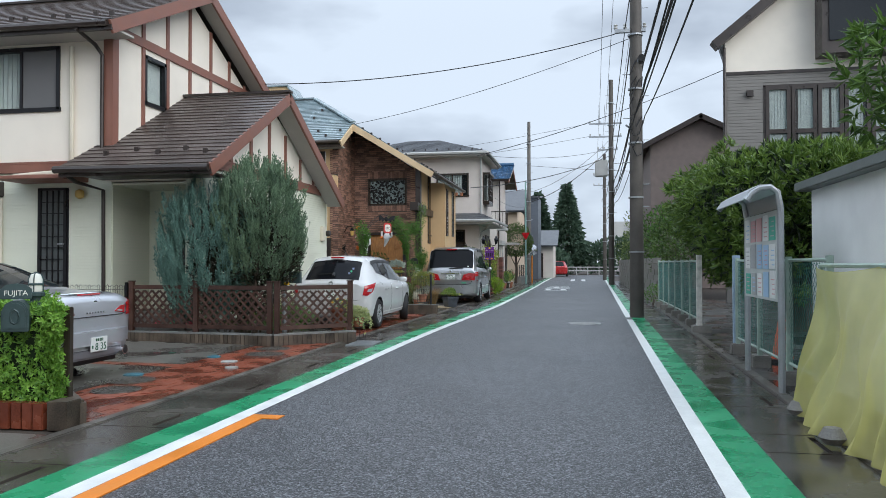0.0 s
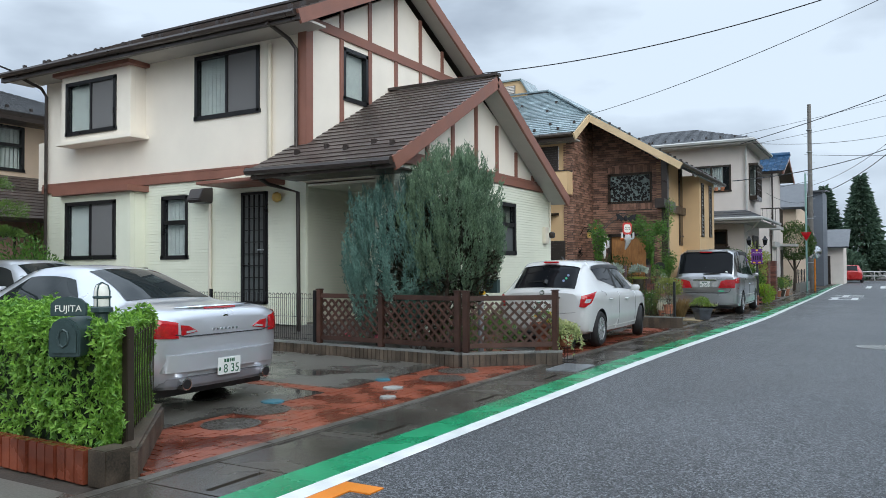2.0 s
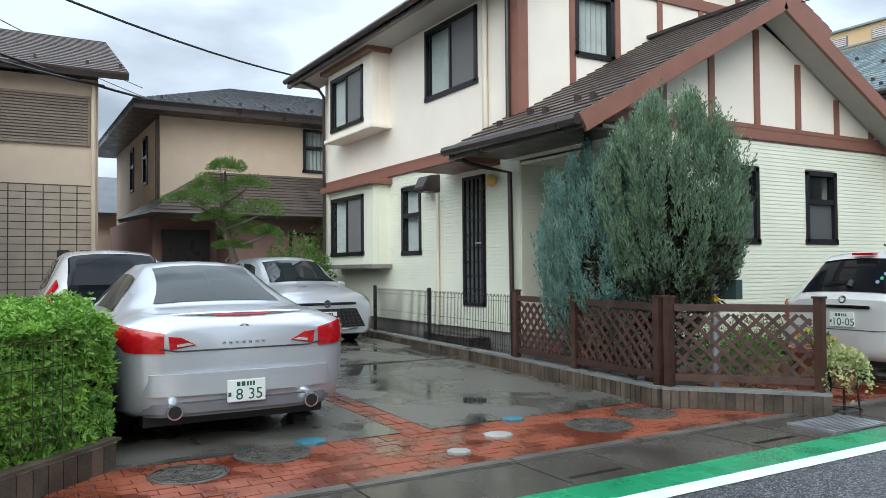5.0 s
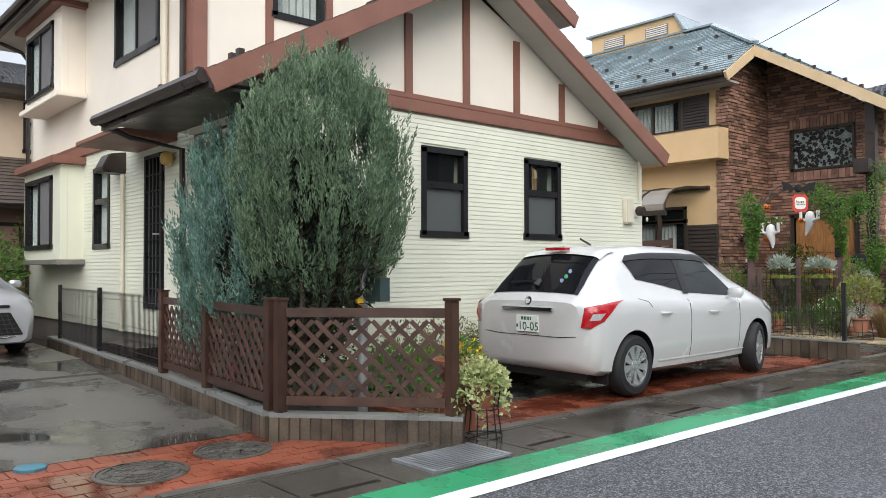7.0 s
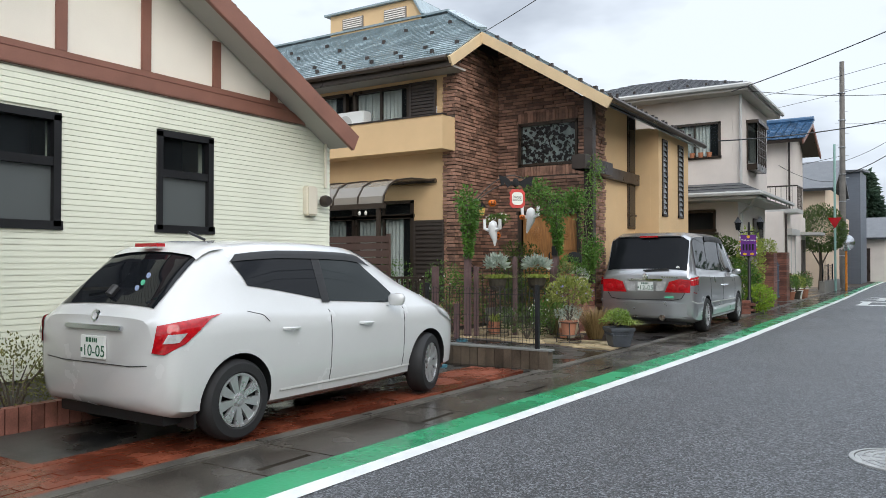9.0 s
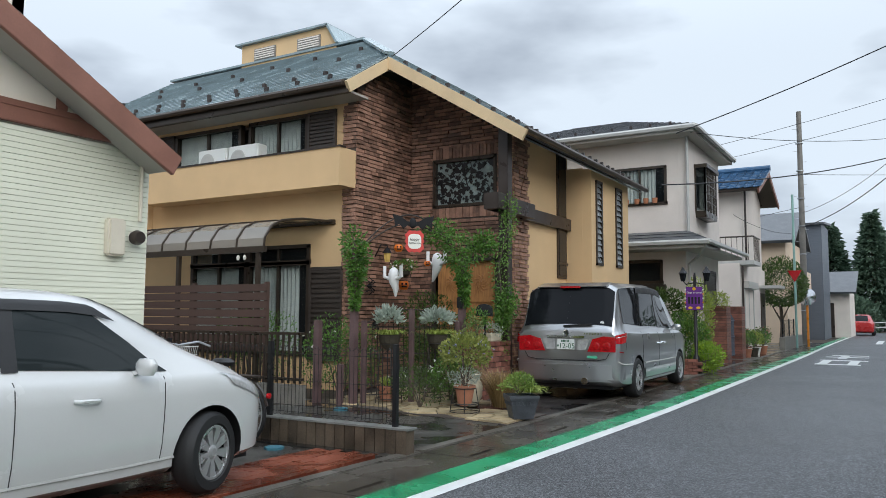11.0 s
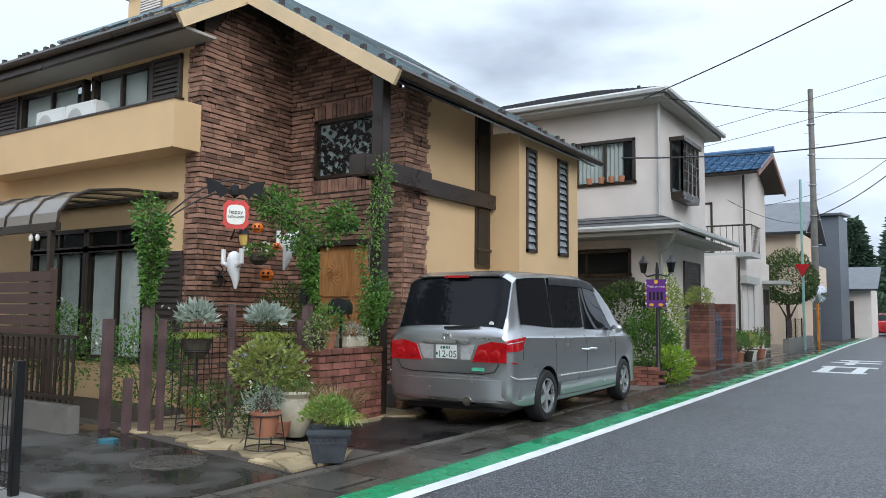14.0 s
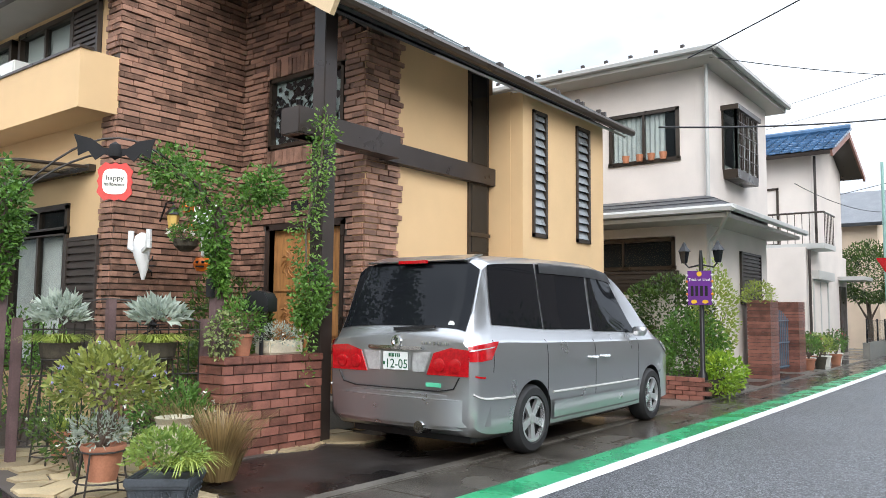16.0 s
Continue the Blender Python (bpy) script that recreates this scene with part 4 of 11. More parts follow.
def louvre(parent, axis, at, out, u0, u1, z0, z1, m, pitch=0.07, name="shutter"):
    def bx(bm, ua, ub, za, zb, d0, d1):
        lo, hi = sorted((at + out * d0, at + out * d1))
        return box(bm, lo, hi, ua, ub, za, zb) if axis == "x" else box(bm, ua, ub, lo, hi, za, zb)
    f = B()
    bx(f, u0, u0 + 0.05, z0, z1, 0.01, 0.06), bx(f, u1 - 0.05, u1, z0, z1, 0.01, 0.06)
    bx(f, u0, u1, z0, z0 + 0.05, 0.01, 0.058), bx(f, u0, u1, z1 - 0.05, z1, 0.01, 0.058)
    bx(f, u0 + 0.03, u1 - 0.03, z0 + 0.03, z1 - 0.03, 0.005, 0.02)
    fr = part(name, f, m, parent, "louvred shutter")
    z = z0 + 0.06
    while z < z1 - 0.08:
        part("slat", bx(B(), u0 + 0.05, u1 - 0.05, z, z + pitch * 0.62, 0.02, 0.048), m, fr)
        z += pitch
    return fr


window(h2, "y", SY, -10.35, -8.85, 4.3, 5.1, -1, BRONZE_FRAME)
window(h2, "y", SY, -12.5, -10.6, 4.3, 5.1, -1, BRONZE_FRAME)
louvre(h2, "y", SY, -1, -8.82, -8.15, 4.3, 5.12, SHUT)
louvre(h2, "y", SY, -1, -13.25, -12.55, 4.3, 5.12, SHUT)
window(h2, "y", SY, -10.3, -8.75, 0.6, 2.3, -1, BRONZE_FRAME)
window(h2, "y", SY, -11.9, -10.35, 0.6, 2.3, -1, BRONZE_FRAME)
window(h2, "y", SY, -10.3, -8.75, 2.3, 2.62, -1, BRONZE_FRAME, curtain=False)
window(h2, "y", SY, -11.9, -10.35, 2.3, 2.62, -1, BRONZE_FRAME, curtain=False)
louvre(h2, "y", SY, -1, -8.72, -7.95, 0.5, 2.2, SHUT, 0.09)
# roof: a hip whose street corner is cut back to two bargeboards
k = 0.63
apex = Vector((-7.36, 28.35, 6.14))
s_e, s_w = Vector((-7.4, 27.2, 5.4)), Vector((-15.9, 27.2, 5.4))
rise_s = 3.4
top = apex + Vector((-rise_s * 0.62, rise_s * 0.62, rise_s * 0.62 * k))
ridge_w = Vector((-15.9, top.y, top.z))
e_s, e_n = Vector((-4.6, 28.3, 4.43)), Vector((-4.6, 35.2, 4.43))
top_n = Vector((top.x, 35.2, top.z))
apx2 = Vector((-7.36, 28.3, 6.12))
hroof = part("roof", slab(slab(slab(B(), (s_w, s_e, apex, top, ridge_w), 0.1), (e_s, e_n, top_n, top, apx2), 0.1), (ridge_w, top, top_n, (-15.9, 35.2, 5.6)), 0.1), DARK_TRIM, h2, "green-grey ribbed metal hip roof")
roof_plane(hroof, s_w, s_e, apex, s_w + (apex - s_e), 0.15, ROOF_GREEN, lap=0.02)
roof_plane(hroof, s_w + (apex - s_e), apex, top, ridge_w, 0.15, ROOF_GREEN, lap=0.02)
roof_plane(hroof, e_s, e_n, Vector((apx2.x, 35.2, apx2.z)), apx2, 0.15, ROOF_GREEN, lap=0.02)
roof_plane(hroof, apx2, Vector((apx2.x, 35.2, apx2.z)), top_n, top, 0.15, ROOF_GREEN, lap=0.02)
part("hip_cap", beam(B(), apex + Vector((0.03, -0.03, 0.05)), top + Vector((0, 0, 0.05)), 0.2, 0.05), ROOF_GREEN, hroof)
part("ridge_cap", beam(B(), top + Vector((0, 0, 0.05)), ridge_w + Vector((0, 0, 0.05)), 0.2, 0.05), ROOF_GREEN, hroof)
snow_guards(hroof, s_w, s_e, apex, s_w + (apex - s_e), [(i / 22 + 0.02, 0.2 + 0.28 * (i % 2)) for i in range(22)], DARK_TRIM)
snow_guards(hroof, s_w + (apex - s_e), apex, top, ridge_w, [(i / 12 + 0.03, 0.2 + 0.3 * (i % 2)) for i in range(12)], DARK_TRIM)
snow_guards(hroof, e_s, e_n, Vector((apx2.x, 35.2, apx2.z)), apx2, [(i / 18 + 0.02, 0.06 + 0.1 * (i % 2)) for i in range(18)], DARK_TRIM)
snow_guards(hroof, e_s, e_n, Vector((apx2.x, 35.2, apx2.z)), apx2, [(0.01, 0.1 + 0.11 * i) for i in range(8)], DARK_TRIM)
FASCIA = mat("beige_bargeboard", (0.60, 0.45, 0.27), 0.55, var=0.08)
part("bargeboard", beam(B(), s_e + Vector((0.0, -0.02, -0.14)), apex + Vector((0.02, 0, -0.14)), 0.06, 0.2), FASCIA, h2, "beige bargeboard")
part("bargeboard", beam(B(), e_s + Vector((0.05, -0.02, -0.13)), apex + Vector((0.0, -0.06, -0.13)), 0.06, 0.2), FASCIA, h2, "beige bargeboard")
part("fascia", box(B(), -15.9, -7.4, 27.2, 27.28, 5.17, 5.34), BRONZE_FRAME, h2)
part("gutter", tube(B(), ((-15.9, 27.13, 5.36), (-11, 27.13, 5.34), (-7.45, 27.13, 5.33)), 0.06, 8), BRONZE_FRAME, h2, smooth=True)
part("gutter", tube(B(), ((-4.55, 28.3, 4.4), (-4.55, 32, 4.38), (-4.55, 35.2, 4.36)), 0.06, 8), BRONZE_FRAME, h2, smooth=True)
part("soffit", box(B(), -15.9, -7.45, 27.28, SY, 5.2, 5.24), SOFFIT, h2)
part("soffit", slab(B(), ((-5.6, 30.0, 4.89), (-4.66, 30.0, 4.32), (-4.66, 35.2, 4.32), (-5.6, 35.2, 4.89)), 0.03), SOFFIT, h2)
part("wall", box(B(), PX - 0.2, PX - 0.004, 29.9, 32.3, 4.3, 4.84), BEIGE, h2)
part("gable_soffit", slab(B(), ((-7.5, 28.33, 6.04), (-4.66, 28.33, 4.32), (-4.66, 30.0, 4.32), (-7.5, 30.0, 6.04)), 0.03), DARK_TRIM, h2)
cup = part("roof_vent_box", prism(B(), ((-13.3, 7.15), (-10.3, 7.15), (-10.3, 7.55), (-10.55, 8.0), (-13.3, 8.0)), "y", 30.4, 31.5), BEIGE, h2, "beige roof ventilation box with louvres")
part("vent_cap", beam(B(), (-13.45, 30.95, 8.03), (-10.5, 30.95, 8.03), 1.3, 0.05), ROOF_GREEN, cup)
part("vent_cap", beam(B(), (-10.52, 30.95, 8.03), (-10.22, 30.95, 7.55), 1.3, 0.05), ROOF_GREEN, cup)
for x0 in (-12.85, -11.45):
    lv = part("vent_louvre", box(B(), x0, x0 + 0.7, 30.37, 30.4, 7.55, 7.85), KERB, cup)
    for i in range(5):
        part("slat", box(B(), x0 + 0.03, x0 + 0.67, 30.35, 30.37, 7.58 + 0.055 * i, 7.61 + 0.055 * i), OFFWHITE, lv)
# porch post, dark beam, slim windows
part("porch_post", box(B(), -5.22, -5.04, 28.62, 28.8, 0.0, 4.75), DARK_TRIM, h2, "dark brown timber porch post", bevel=0.008)
part("dark_beam", box(B(), PX, PX + 0.12, IY + 0.2, 32.22, 3.12, 3.36), DARK_TRIM, h2, "dark timber beam across the wall")
part("dark_beam", box(B(), -5.3, -5.1, 28.4, 29.9, 3.12, 3.38), DARK_TRIM, h2)
part("beam_head", box(B(), -5.34, -5.06, 28.3, 28.7, 3.12, 3.4), DARK_TRIM, h2, bevel=0.01)
part("slim_window", box(B(), PX - 0.02, PX + 0.03, 31.68, 32.16, 2.1, 4.7), BRONZE_FRAME, h2)
part("pane", box(B(), PX + 0.03, PX + 0.04, 31.74, 32.1, 2.16, 3.1), GLASS_DARK, h2)
part("pane", box(B(), PX + 0.03, PX + 0.04, 31.74, 32.1, 3.4, 4.66), GLASS_DARK, h2)
part("mullion", box(B(), PX + 0.03, PX + 0.06, 31.68, 32.16, 2.38, 2.43), BRONZE_FRAME, h2)
BLOCKGLASS = mat("greenish_louvre_glass", (0.2, 0.22, 0.23), 0.25, var=0.12, rand=0.3)
for y0, y1, z0, z1 in ((32.45, 32.85, 2.4, 4.22), (33.75, 34.2, 2.42, 4.24)):
    fr = B()
    for a, b_ in ((y0, y0 + 0.05), (y1 - 0.05, y1)):
        box(fr, EX - 0.1, EX + 0.03, a, b_, z0, z1)
    for a, b_ in ((z0, z0 + 0.05), (z1 - 0.05, z1)):
        box(fr, EX - 0.1, EX + 0.03, y0, y1, a, b_)
    f = part("slit_window", fr, BRONZE_FRAME, h2, "tall slit window of glass louvres")
    z = z0 + 0.06
    while z < z1 - 0.12:
        part("glass_slat", slab(B(), ((EX - 0.03, y0 + 0.05, z + 0.125), (EX - 0.03, y1 - 0.05, z + 0.125), (EX + 0.02, y1 - 0.05, z), (EX + 0.02, y0 + 0.05, z)), 0.008), BLOCKGLASS, f)
        z += 0.125
# stained window: dark panel with cut-out leaves over pale glass
sw = part("stained_window", box(B(), -7.13, -5.8, IY + 0.06, IY + 0.08, 3.45, 4.32), mat("pale_green_glass", (0.30, 0.37, 0.36), 0.2, var=0.2, scale=8, bump=0.1), h2, "dark openwork screen of leaf shapes over pale glass")
fr = B()
for a, b_, c, d in ((-7.15, -7.1, 3.42, 4.35), (-5.83, -5.78, 3.42, 4.35), (-7.15, -5.78, 3.42, 3.47), (-7.15, -5.78, 4.3, 4.35)):
    box(fr, a, b_, IY - 0.03, IY + 0.06, c, d)
part("frame", fr, BRONZE_FRAME, sw)
scr = B()
rng = random.Random(5)
for i in range(230):
    cx, cz = rng.uniform(-7.08, -5.85), rng.uniform(3.49, 4.28)
    a, r = rng.uniform(0, 6.28), rng.uniform(0.028, 0.06)
    pts = [(cx + r * math.cos(a + q) * (1.0 if j % 2 else 0.62), cz + r * math.sin(a + q) * (1.0 if j % 2 else 0.62)) for j, q in enumerate(np.linspace(0, 6.28, 9)[:-1])]
    y = IY + 0.03 + 0.0001 * i
    scr.faces.new([scr.verts.new((u, y, v)) for u, v in pts])
for i in range(26):
    p = (rng.uniform(-7.08, -5.85), IY + 0.035, rng.uniform(3.49, 4.28))
    pts = [(p[0] + 0.12 * q * math.cos(i), p[1], min(4.29, max(3.48, p[2] + 0.12 * q * math.sin(i) + 0.03 * math.sin(3 * q)))) for q in (0, 0.5, 1, 1.5)]
    tube(scr, pts, 0.008, 5)
part("screen", scr, BLACK_FRAME, sw)
# carved double door
OAK = mat("carved_oak", (0.42, 0.20, 0.07), 0.45, var=0.25, scale=5, stretch=(6, 6, 0.8), bump=0.15)
ed = part("entrance_door", box(B(), -7.1, -5.8, IY + 0.08, IY + 0.14, 0.35, 2.36), OAK, h2, "carved double entrance door of honey oak")
for x0 in (-7.06, -6.42):
    for z0, z1 in ((0.45, 0.95), (1.02, 1.5), (1.57, 2.28)):
        pn = B()
        box(pn, x0, x0 + 0.58, IY + 0.055, IY + 0.08, z0, z1)
        soften(pn, 0.018)
        p = part("door_panel", pn, OAK, ed)
        cv = B()
        for q in range(10):
            a = q * 0.628
            tube(cv, [(x0 + 0.29 + rr * math.cos(a + rr * 9) * 1.0, IY + 0.048, (z0 + z1) / 2 + rr * 1.2 * math.sin(a + rr * 9)) for rr in (0.03, 0.07, 0.11, 0.15)], 0.011, 5)
        part("carving", cv, OAK, p)
part("door_handle", tube(B(), ((-6.44, IY + 0.05, 1.25), (-6.44, IY - 0.0, 1.28), (-6.44, IY - 0.0, 1.5), (-6.44, IY + 0.05, 1.53)), 0.014), BLACK_FRAME, ed, smooth=True)
jamb = box(B(), -7.16, -7.1, IY - 0.02, IY + 0.14, 0.2, 2.42)
box(jamb, -5.8, -5.74, IY - 0.02, IY + 0.14, 0.2, 2.42)
box(jamb, -7.16, -5.74, IY - 0.02, IY + 0.14, 2.36, 2.44)
part("door_frame", jamb, DARK_TRIM, ed)
part("door_step", box(B(), -7.6, -5.5, 28.9, IY, 0.0, 0.34), KERB, h2, bevel=0.01)

# ---- the white corner house beyond ----
h3 = thing("house", (-6.5, 40.0, 0), "two-storey off-white house with a bay window and grey roof", "house")
C3 = -4.25
part("wall", wall_pieces(B(), "y", 38.004, 0.2, -10.5, C3 - 0.2, 3.3, 6.45, [(-6.27, -4.8, 4.4, 5.46)]), OFFWHITE, h3, "off-white rendered upper wall")
part("wall", wall_pieces(B(), "x", C3 + 0.002, -0.2, 38.0, 42.2, 3.301, 6.449, [(38.95, 40.4, 4.4, 5.5)]), OFFWHITE, h3, "off-white rendered upper wall")
part("wall", wall_pieces(B(), "y", 38.204, 0.2, -10.5, C3 - 0.3, -0.02, 3.3, [(-7.2, -5.0, 2.2, 2.9)]), OFFWHITE, h3)
part("wall", wall_pieces(B(), "x", C3 - 0.1, -0.2, 38.2, 42.2, -0.02, 3.299, [(40.3, 41.7, 1.6, 2.7)]), OFFWHITE, h3, "off-white rendered wall")
part("wall", box(B(), -10.5, C3 - 0.1, 42.2, 42.4, 0, 6.4), OFFWHITE, h3)
part("wall", box(B(), -10.5, -10.3, 38, 42.2, 0, 6.4), OFFWHITE, h3)
window(h3, "y", 38.0, -6.27, -4.8, 4.42, 5.46, -1, BRONZE_FRAME)
window(h3, "y", 38.2, -7.2, -5.0, 2.25, 2.85, -1, BRONZE_FRAME, curtain=False)
louvre(h3, "x", C3 - 0.1, 1, 40.25, 41.75, 1.55, 2.7, SHUT, 0.08)
louvre(h3, "y", 38.2, -1, -7.4, -4.9, 1.5, 2.2, SHUT, 0.08)
bay = B()
prism(bay, ((39.0, 4.1), (40.4, 4.1), (40.45, 4.28), (38.95, 4.28)), "x", C3, C3 + 0.3)
for y in (38.95, 39.32, 39.69, 40.05, 40.42):
    box(bay, C3 + 0.26, C3 + 0.3, y - 0.02, y + 0.03, 4.28, 5.5)
for x0 in (C3, C3 + 0.26):
    box(bay, x0, x0 + 0.04, 38.93, 38.98, 4.28, 5.5)
box(bay, C3, C3 + 0.36, 38.88, 40.5, 5.5, 5.6)
bw = part("bay_window", bay, BRONZE_FRAME, h3, "bronze bay window with a lattice of thin bars")
part("pane", box(B(), C3 + 0.22, C3 + 0.24, 38.98, 40.42, 4.3, 5.5), GLASS, bw)
part("pane", box(B(), C3 + 0.04, C3 + 0.24, 38.95, 38.96, 4.3, 5.5), GLASS, bw)
for i in range(1, 12):
    part("bar", box(B(), C3 + 0.3, C3 + 0.315, 38.98 + 0.12 * i, 38.995 + 0.12 * i, 4.3, 5.48), BRONZE_FRAME, bw)
for i in range(1, 5):
    part("bar", box(B(), C3 + 0.3, C3 + 0.316, 38.98, 40.42, 4.3 + 0.24 * i, 4.315 + 0.24 * i), BRONZE_FRAME, bw)
a, b_, c, d = (-11.1, 37.35, 6.4), (-3.9, 37.35, 6.4), (-3.9, 42.7, 6.4), (-11.1, 42.7, 6.4)
r1, r2 = (-8.0, 40.0, 7.35), (-6.6, 40.0, 7.35)
r3 = part("roof", slab(slab(slab(B(), (a, b_, r2, r1), 0.12), (b_, c, r2), 0.12), (c, d, r1, r2), 0.12), GREYWHITE, h3, "grey metal hip roof with pale eaves")
roof_plane(r3, a, b_, r2, r1, 0.3, ROOF_GREY)
roof_plane(r3, b_, c, r2, r2, 0.3, ROOF_GREY)
part("eave", box(B(), -11.1, -3.9, 37.35, 42.7, 6.2, 6.3), SOFFIT, h3)
part("gutter", tube(B(), ((-11.1, 37.28, 6.33), (-3.85, 37.28, 6.33), (-3.83, 37.3, 6.33), (-3.83, 42.7, 6.33)), 0.07, 6), GREYWHITE, h3)
snow_guards(r3, a, b_, r2, r1, [(i / 12 + 0.03, 0.12) for i in range(12)], DARK_TRIM)
snow_guards(r3, b_, c, r2, r2, [(i / 8 + 0.06, 0.1) for i in range(8)], DARK_TRIM)
low = part("lower_roof", slab(slab(B(), ((-9.5, 37.2, 3.3), (-3.6, 37.2, 3.3), (C3, 38.0, 3.62), (-9.5, 38.0, 3.62)), 0.08), ((-3.6, 37.2, 3.3), (-3.6, 42.6, 3.3), (C3, 42.6, 3.62), (C3, 38.0, 3.62)), 0.08), ROOF_GREY, h3, "low grey lean-to roof round the house")
roof_plane(low, (-9.5, 37.2, 3.31), (-3.6, 37.2, 3.31), (C3, 38.0, 3.63), (-9.5, 38.0, 3.63), 0.3, ROOF_GREY)
roof_plane(low, (-3.6, 37.2, 3.31), (-3.6, 42.6, 3.31), (C3, 42.6, 3.63), (C3, 38.0, 3.63), 0.3, ROOF_GREY)
part("eave", box(B(), -9.5, -3.65, 37.25, 42.6, 3.1, 3.18), SOFFIT, h3)
part("gutter", tube(B(), ((-9.5, 37.13, 3.25), (-3.53, 37.13, 3.25), (-3.51, 37.15, 3.25), (-3.51, 42.6, 3.25)), 0.07, 6), GREYWHITE, h3)
gutter_pipe(h3, ((-3.6, 37.2, 3.2), (-3.9, 37.6, 2.9), (-4.25, 38.15, 2.75), (-4.25, 38.15, 0.2)), 0.04, GREYWHITE)
gutter_pipe(h3, ((-4.2, 37.9, 6.2), (-4.2, 37.9, 3.6)), 0.04, GREYWHITE)
for x in (-5.9, -5.6, -5.35, -5.1):
    part("flower_pot", lathe(B(), ((0.06, 4.44), (0.08, 4.58), (0.001, 4.58)), Matrix.Translation((x, 37.93, 0)), n=10), mat("terracotta_small", (0.4, 0.16, 0.08), 0.7), h3)

# ---- house with the blue tiled roof ----
h4 = thing("house", (-6.0, 49.9, 0), "white two-storey house with a blue glazed tile roof and balcony", "house")
part("wall", box(B(), -9.5, -4.5, 47, 52.92, -0.02, 3.3), OFFWHITE, h4)
part("wall", box(B(), -9.48, -4.6, 48.6, 52.9, 3.3, 6.3), OFFWHITE, h4, "white rendered upper wall")
part("wall", prism(B(), ((48.6, 6.3), (52.9, 6.3), (50.8, 7.2)), "x", -9.5, -4.6), OFFWHITE, h4)
t4 = part("roof", slab(slab(B(), ((-9.8, 48, 6.25), (-3.9, 48, 6.25), (-3.9, 50.8, 7.35), (-9.8, 50.8, 7.35)), 0.12), ((-3.9, 53.5, 6.25), (-9.8, 53.5, 6.25), (-9.8, 50.8, 7.35), (-3.9, 50.8, 7.35)), 0.12), DARK_TRIM, h4, "blue glazed tile roof")
for j in range(11):
    for i in range(19):
        u, v = -9.7 + 0.31 * i, j / 11
        y, z = 48 + 2.8 * v, 6.25 + 1.1 * v
        bm = B()
        pts = [(u, z + 0.03), (u + 0.08, z + 0.012), (u + 0.2, z + 0.018), (u + 0.3, z + 0.07), (u + 0.3, z + 0.0), (u, z - 0.03)]
        lo = [bm.verts.new((a, y - 0.02, b_ + 0.045)) for a, b_ in pts]
        hi = [bm.verts.new((a, y + 0.26, b_ + 0.12)) for a, b_ in pts]
        for q in range(6):
            bm.faces.new((lo[q], lo[(q + 1) % 6], hi[(q + 1) % 6], hi[q]))
        bm.faces.new(lo[::-1]), bm.faces.new(hi)
        part("roof_tile", bm, ROOF_BLUE, t4)
part("ridge_tile", cyl(B(), (-9.8, 50.8, 7.45), (-3.85, 50.8, 7.45), 0.13, n=10), ROOF_BLUE, t4)
part("bargeboard", beam(B(), (-3.92, 48, 6.13), (-3.92, 50.8, 7.22), 0.06, 0.18), TRIM, h4)
part("bargeboard", beam(B(), (-3.92, 53.5, 6.13), (-3.92, 50.8, 7.22), 0.06, 0.18), TRIM, h4)
part("balcony_floor", box(B(), -8.5, -4.0, 47.1, 48.6, 3.25, 3.4), GREYWHITE, h4)
bl = part("balcony_rail", tube(B(), ((-8.5, 47.15, 4.3), (-4.05, 47.15, 4.3), (-4.02, 47.18, 4.3), (-4.02, 48.6, 4.3)), 0.03, 6), BRONZE_FRAME, h4, "thin bronze balcony railing")
for i in range(22):
    part("baluster", cyl(B(), (-8.4 + 0.2 * i, 47.15, 3.4), (-8.4 + 0.2 * i, 47.15, 4.3), 0.012, n=5), BRONZE_FRAME, bl)
for i in range(7):
    part("baluster", cyl(B(), (-4.02, 47.25 + 0.2 * i, 3.4), (-4.02, 47.25 + 0.2 * i, 4.3), 0.012, n=5), BRONZE_FRAME, bl)
window(h4, "y", 48.6, -7.6, -5.6, 3.5, 5.3, -1, BRONZE_FRAME)
window(h4, "x", -4.5, 47.8, 49.8, 0.6, 2.4, 1, GREYWHITE, style="slide")
part("shutter_box", box(B(), -4.5, -4.3, 47.7, 49.9, 2.4, 2.65), GREYWHITE, h4)
gutter_pipe(h4, ((-4.5, 48.5, 6.2), (-4.5, 48.5, 3.4)), 0.04, DARK_TRIM)
gutter_pipe(h4, ((-4.42, 47.1, 3.2), (-4.42, 47.1, 0.2)), 0.04, DARK_TRIM)
part("porch_roof", box(B(), -4.5, -3.7, 51.4, 53, 2.5, 2.62), GREYWHITE, h4)
part("entrance", box(B(), -4.5, -4.46, 51.6, 52.6, 0.1, 2.3), BRONZE_FRAME, h4)

# ---- houses behind the driveway ----
h5 = thing("house", (-21, 15.5, 0), "beige and dusty pink house with a dark slate hip roof", "house")
PINK = mat("dusty_pink_render", (0.32, 0.19, 0.16), 0.8, var=0.08, bump=0.1)
TAN = mat("tan_render", (0.60, 0.48, 0.36), 0.8, var=0.05, bump=0.1)
part("wall", wall_pieces(B(), "x", -18.5, -0.2, 12.9, 21, 2.7, 5.2, [(16.5, 17.2, 3.9, 5.0)]), TAN, h5, "tan rendered upper wall")
part("wall", wall_pieces(B(), "y", 12.896, 0.2, -26, -18.7, 2.7, 5.2, [(-20.8, -20.2, 3.6, 4.8), (-23, -22.4, 3.6, 4.8)]), TAN, h5)
part("wall", box(B(), -26, -18.3, 12.7, 21, 0, 2.7), PINK, h5, "dusty pink lower wall")
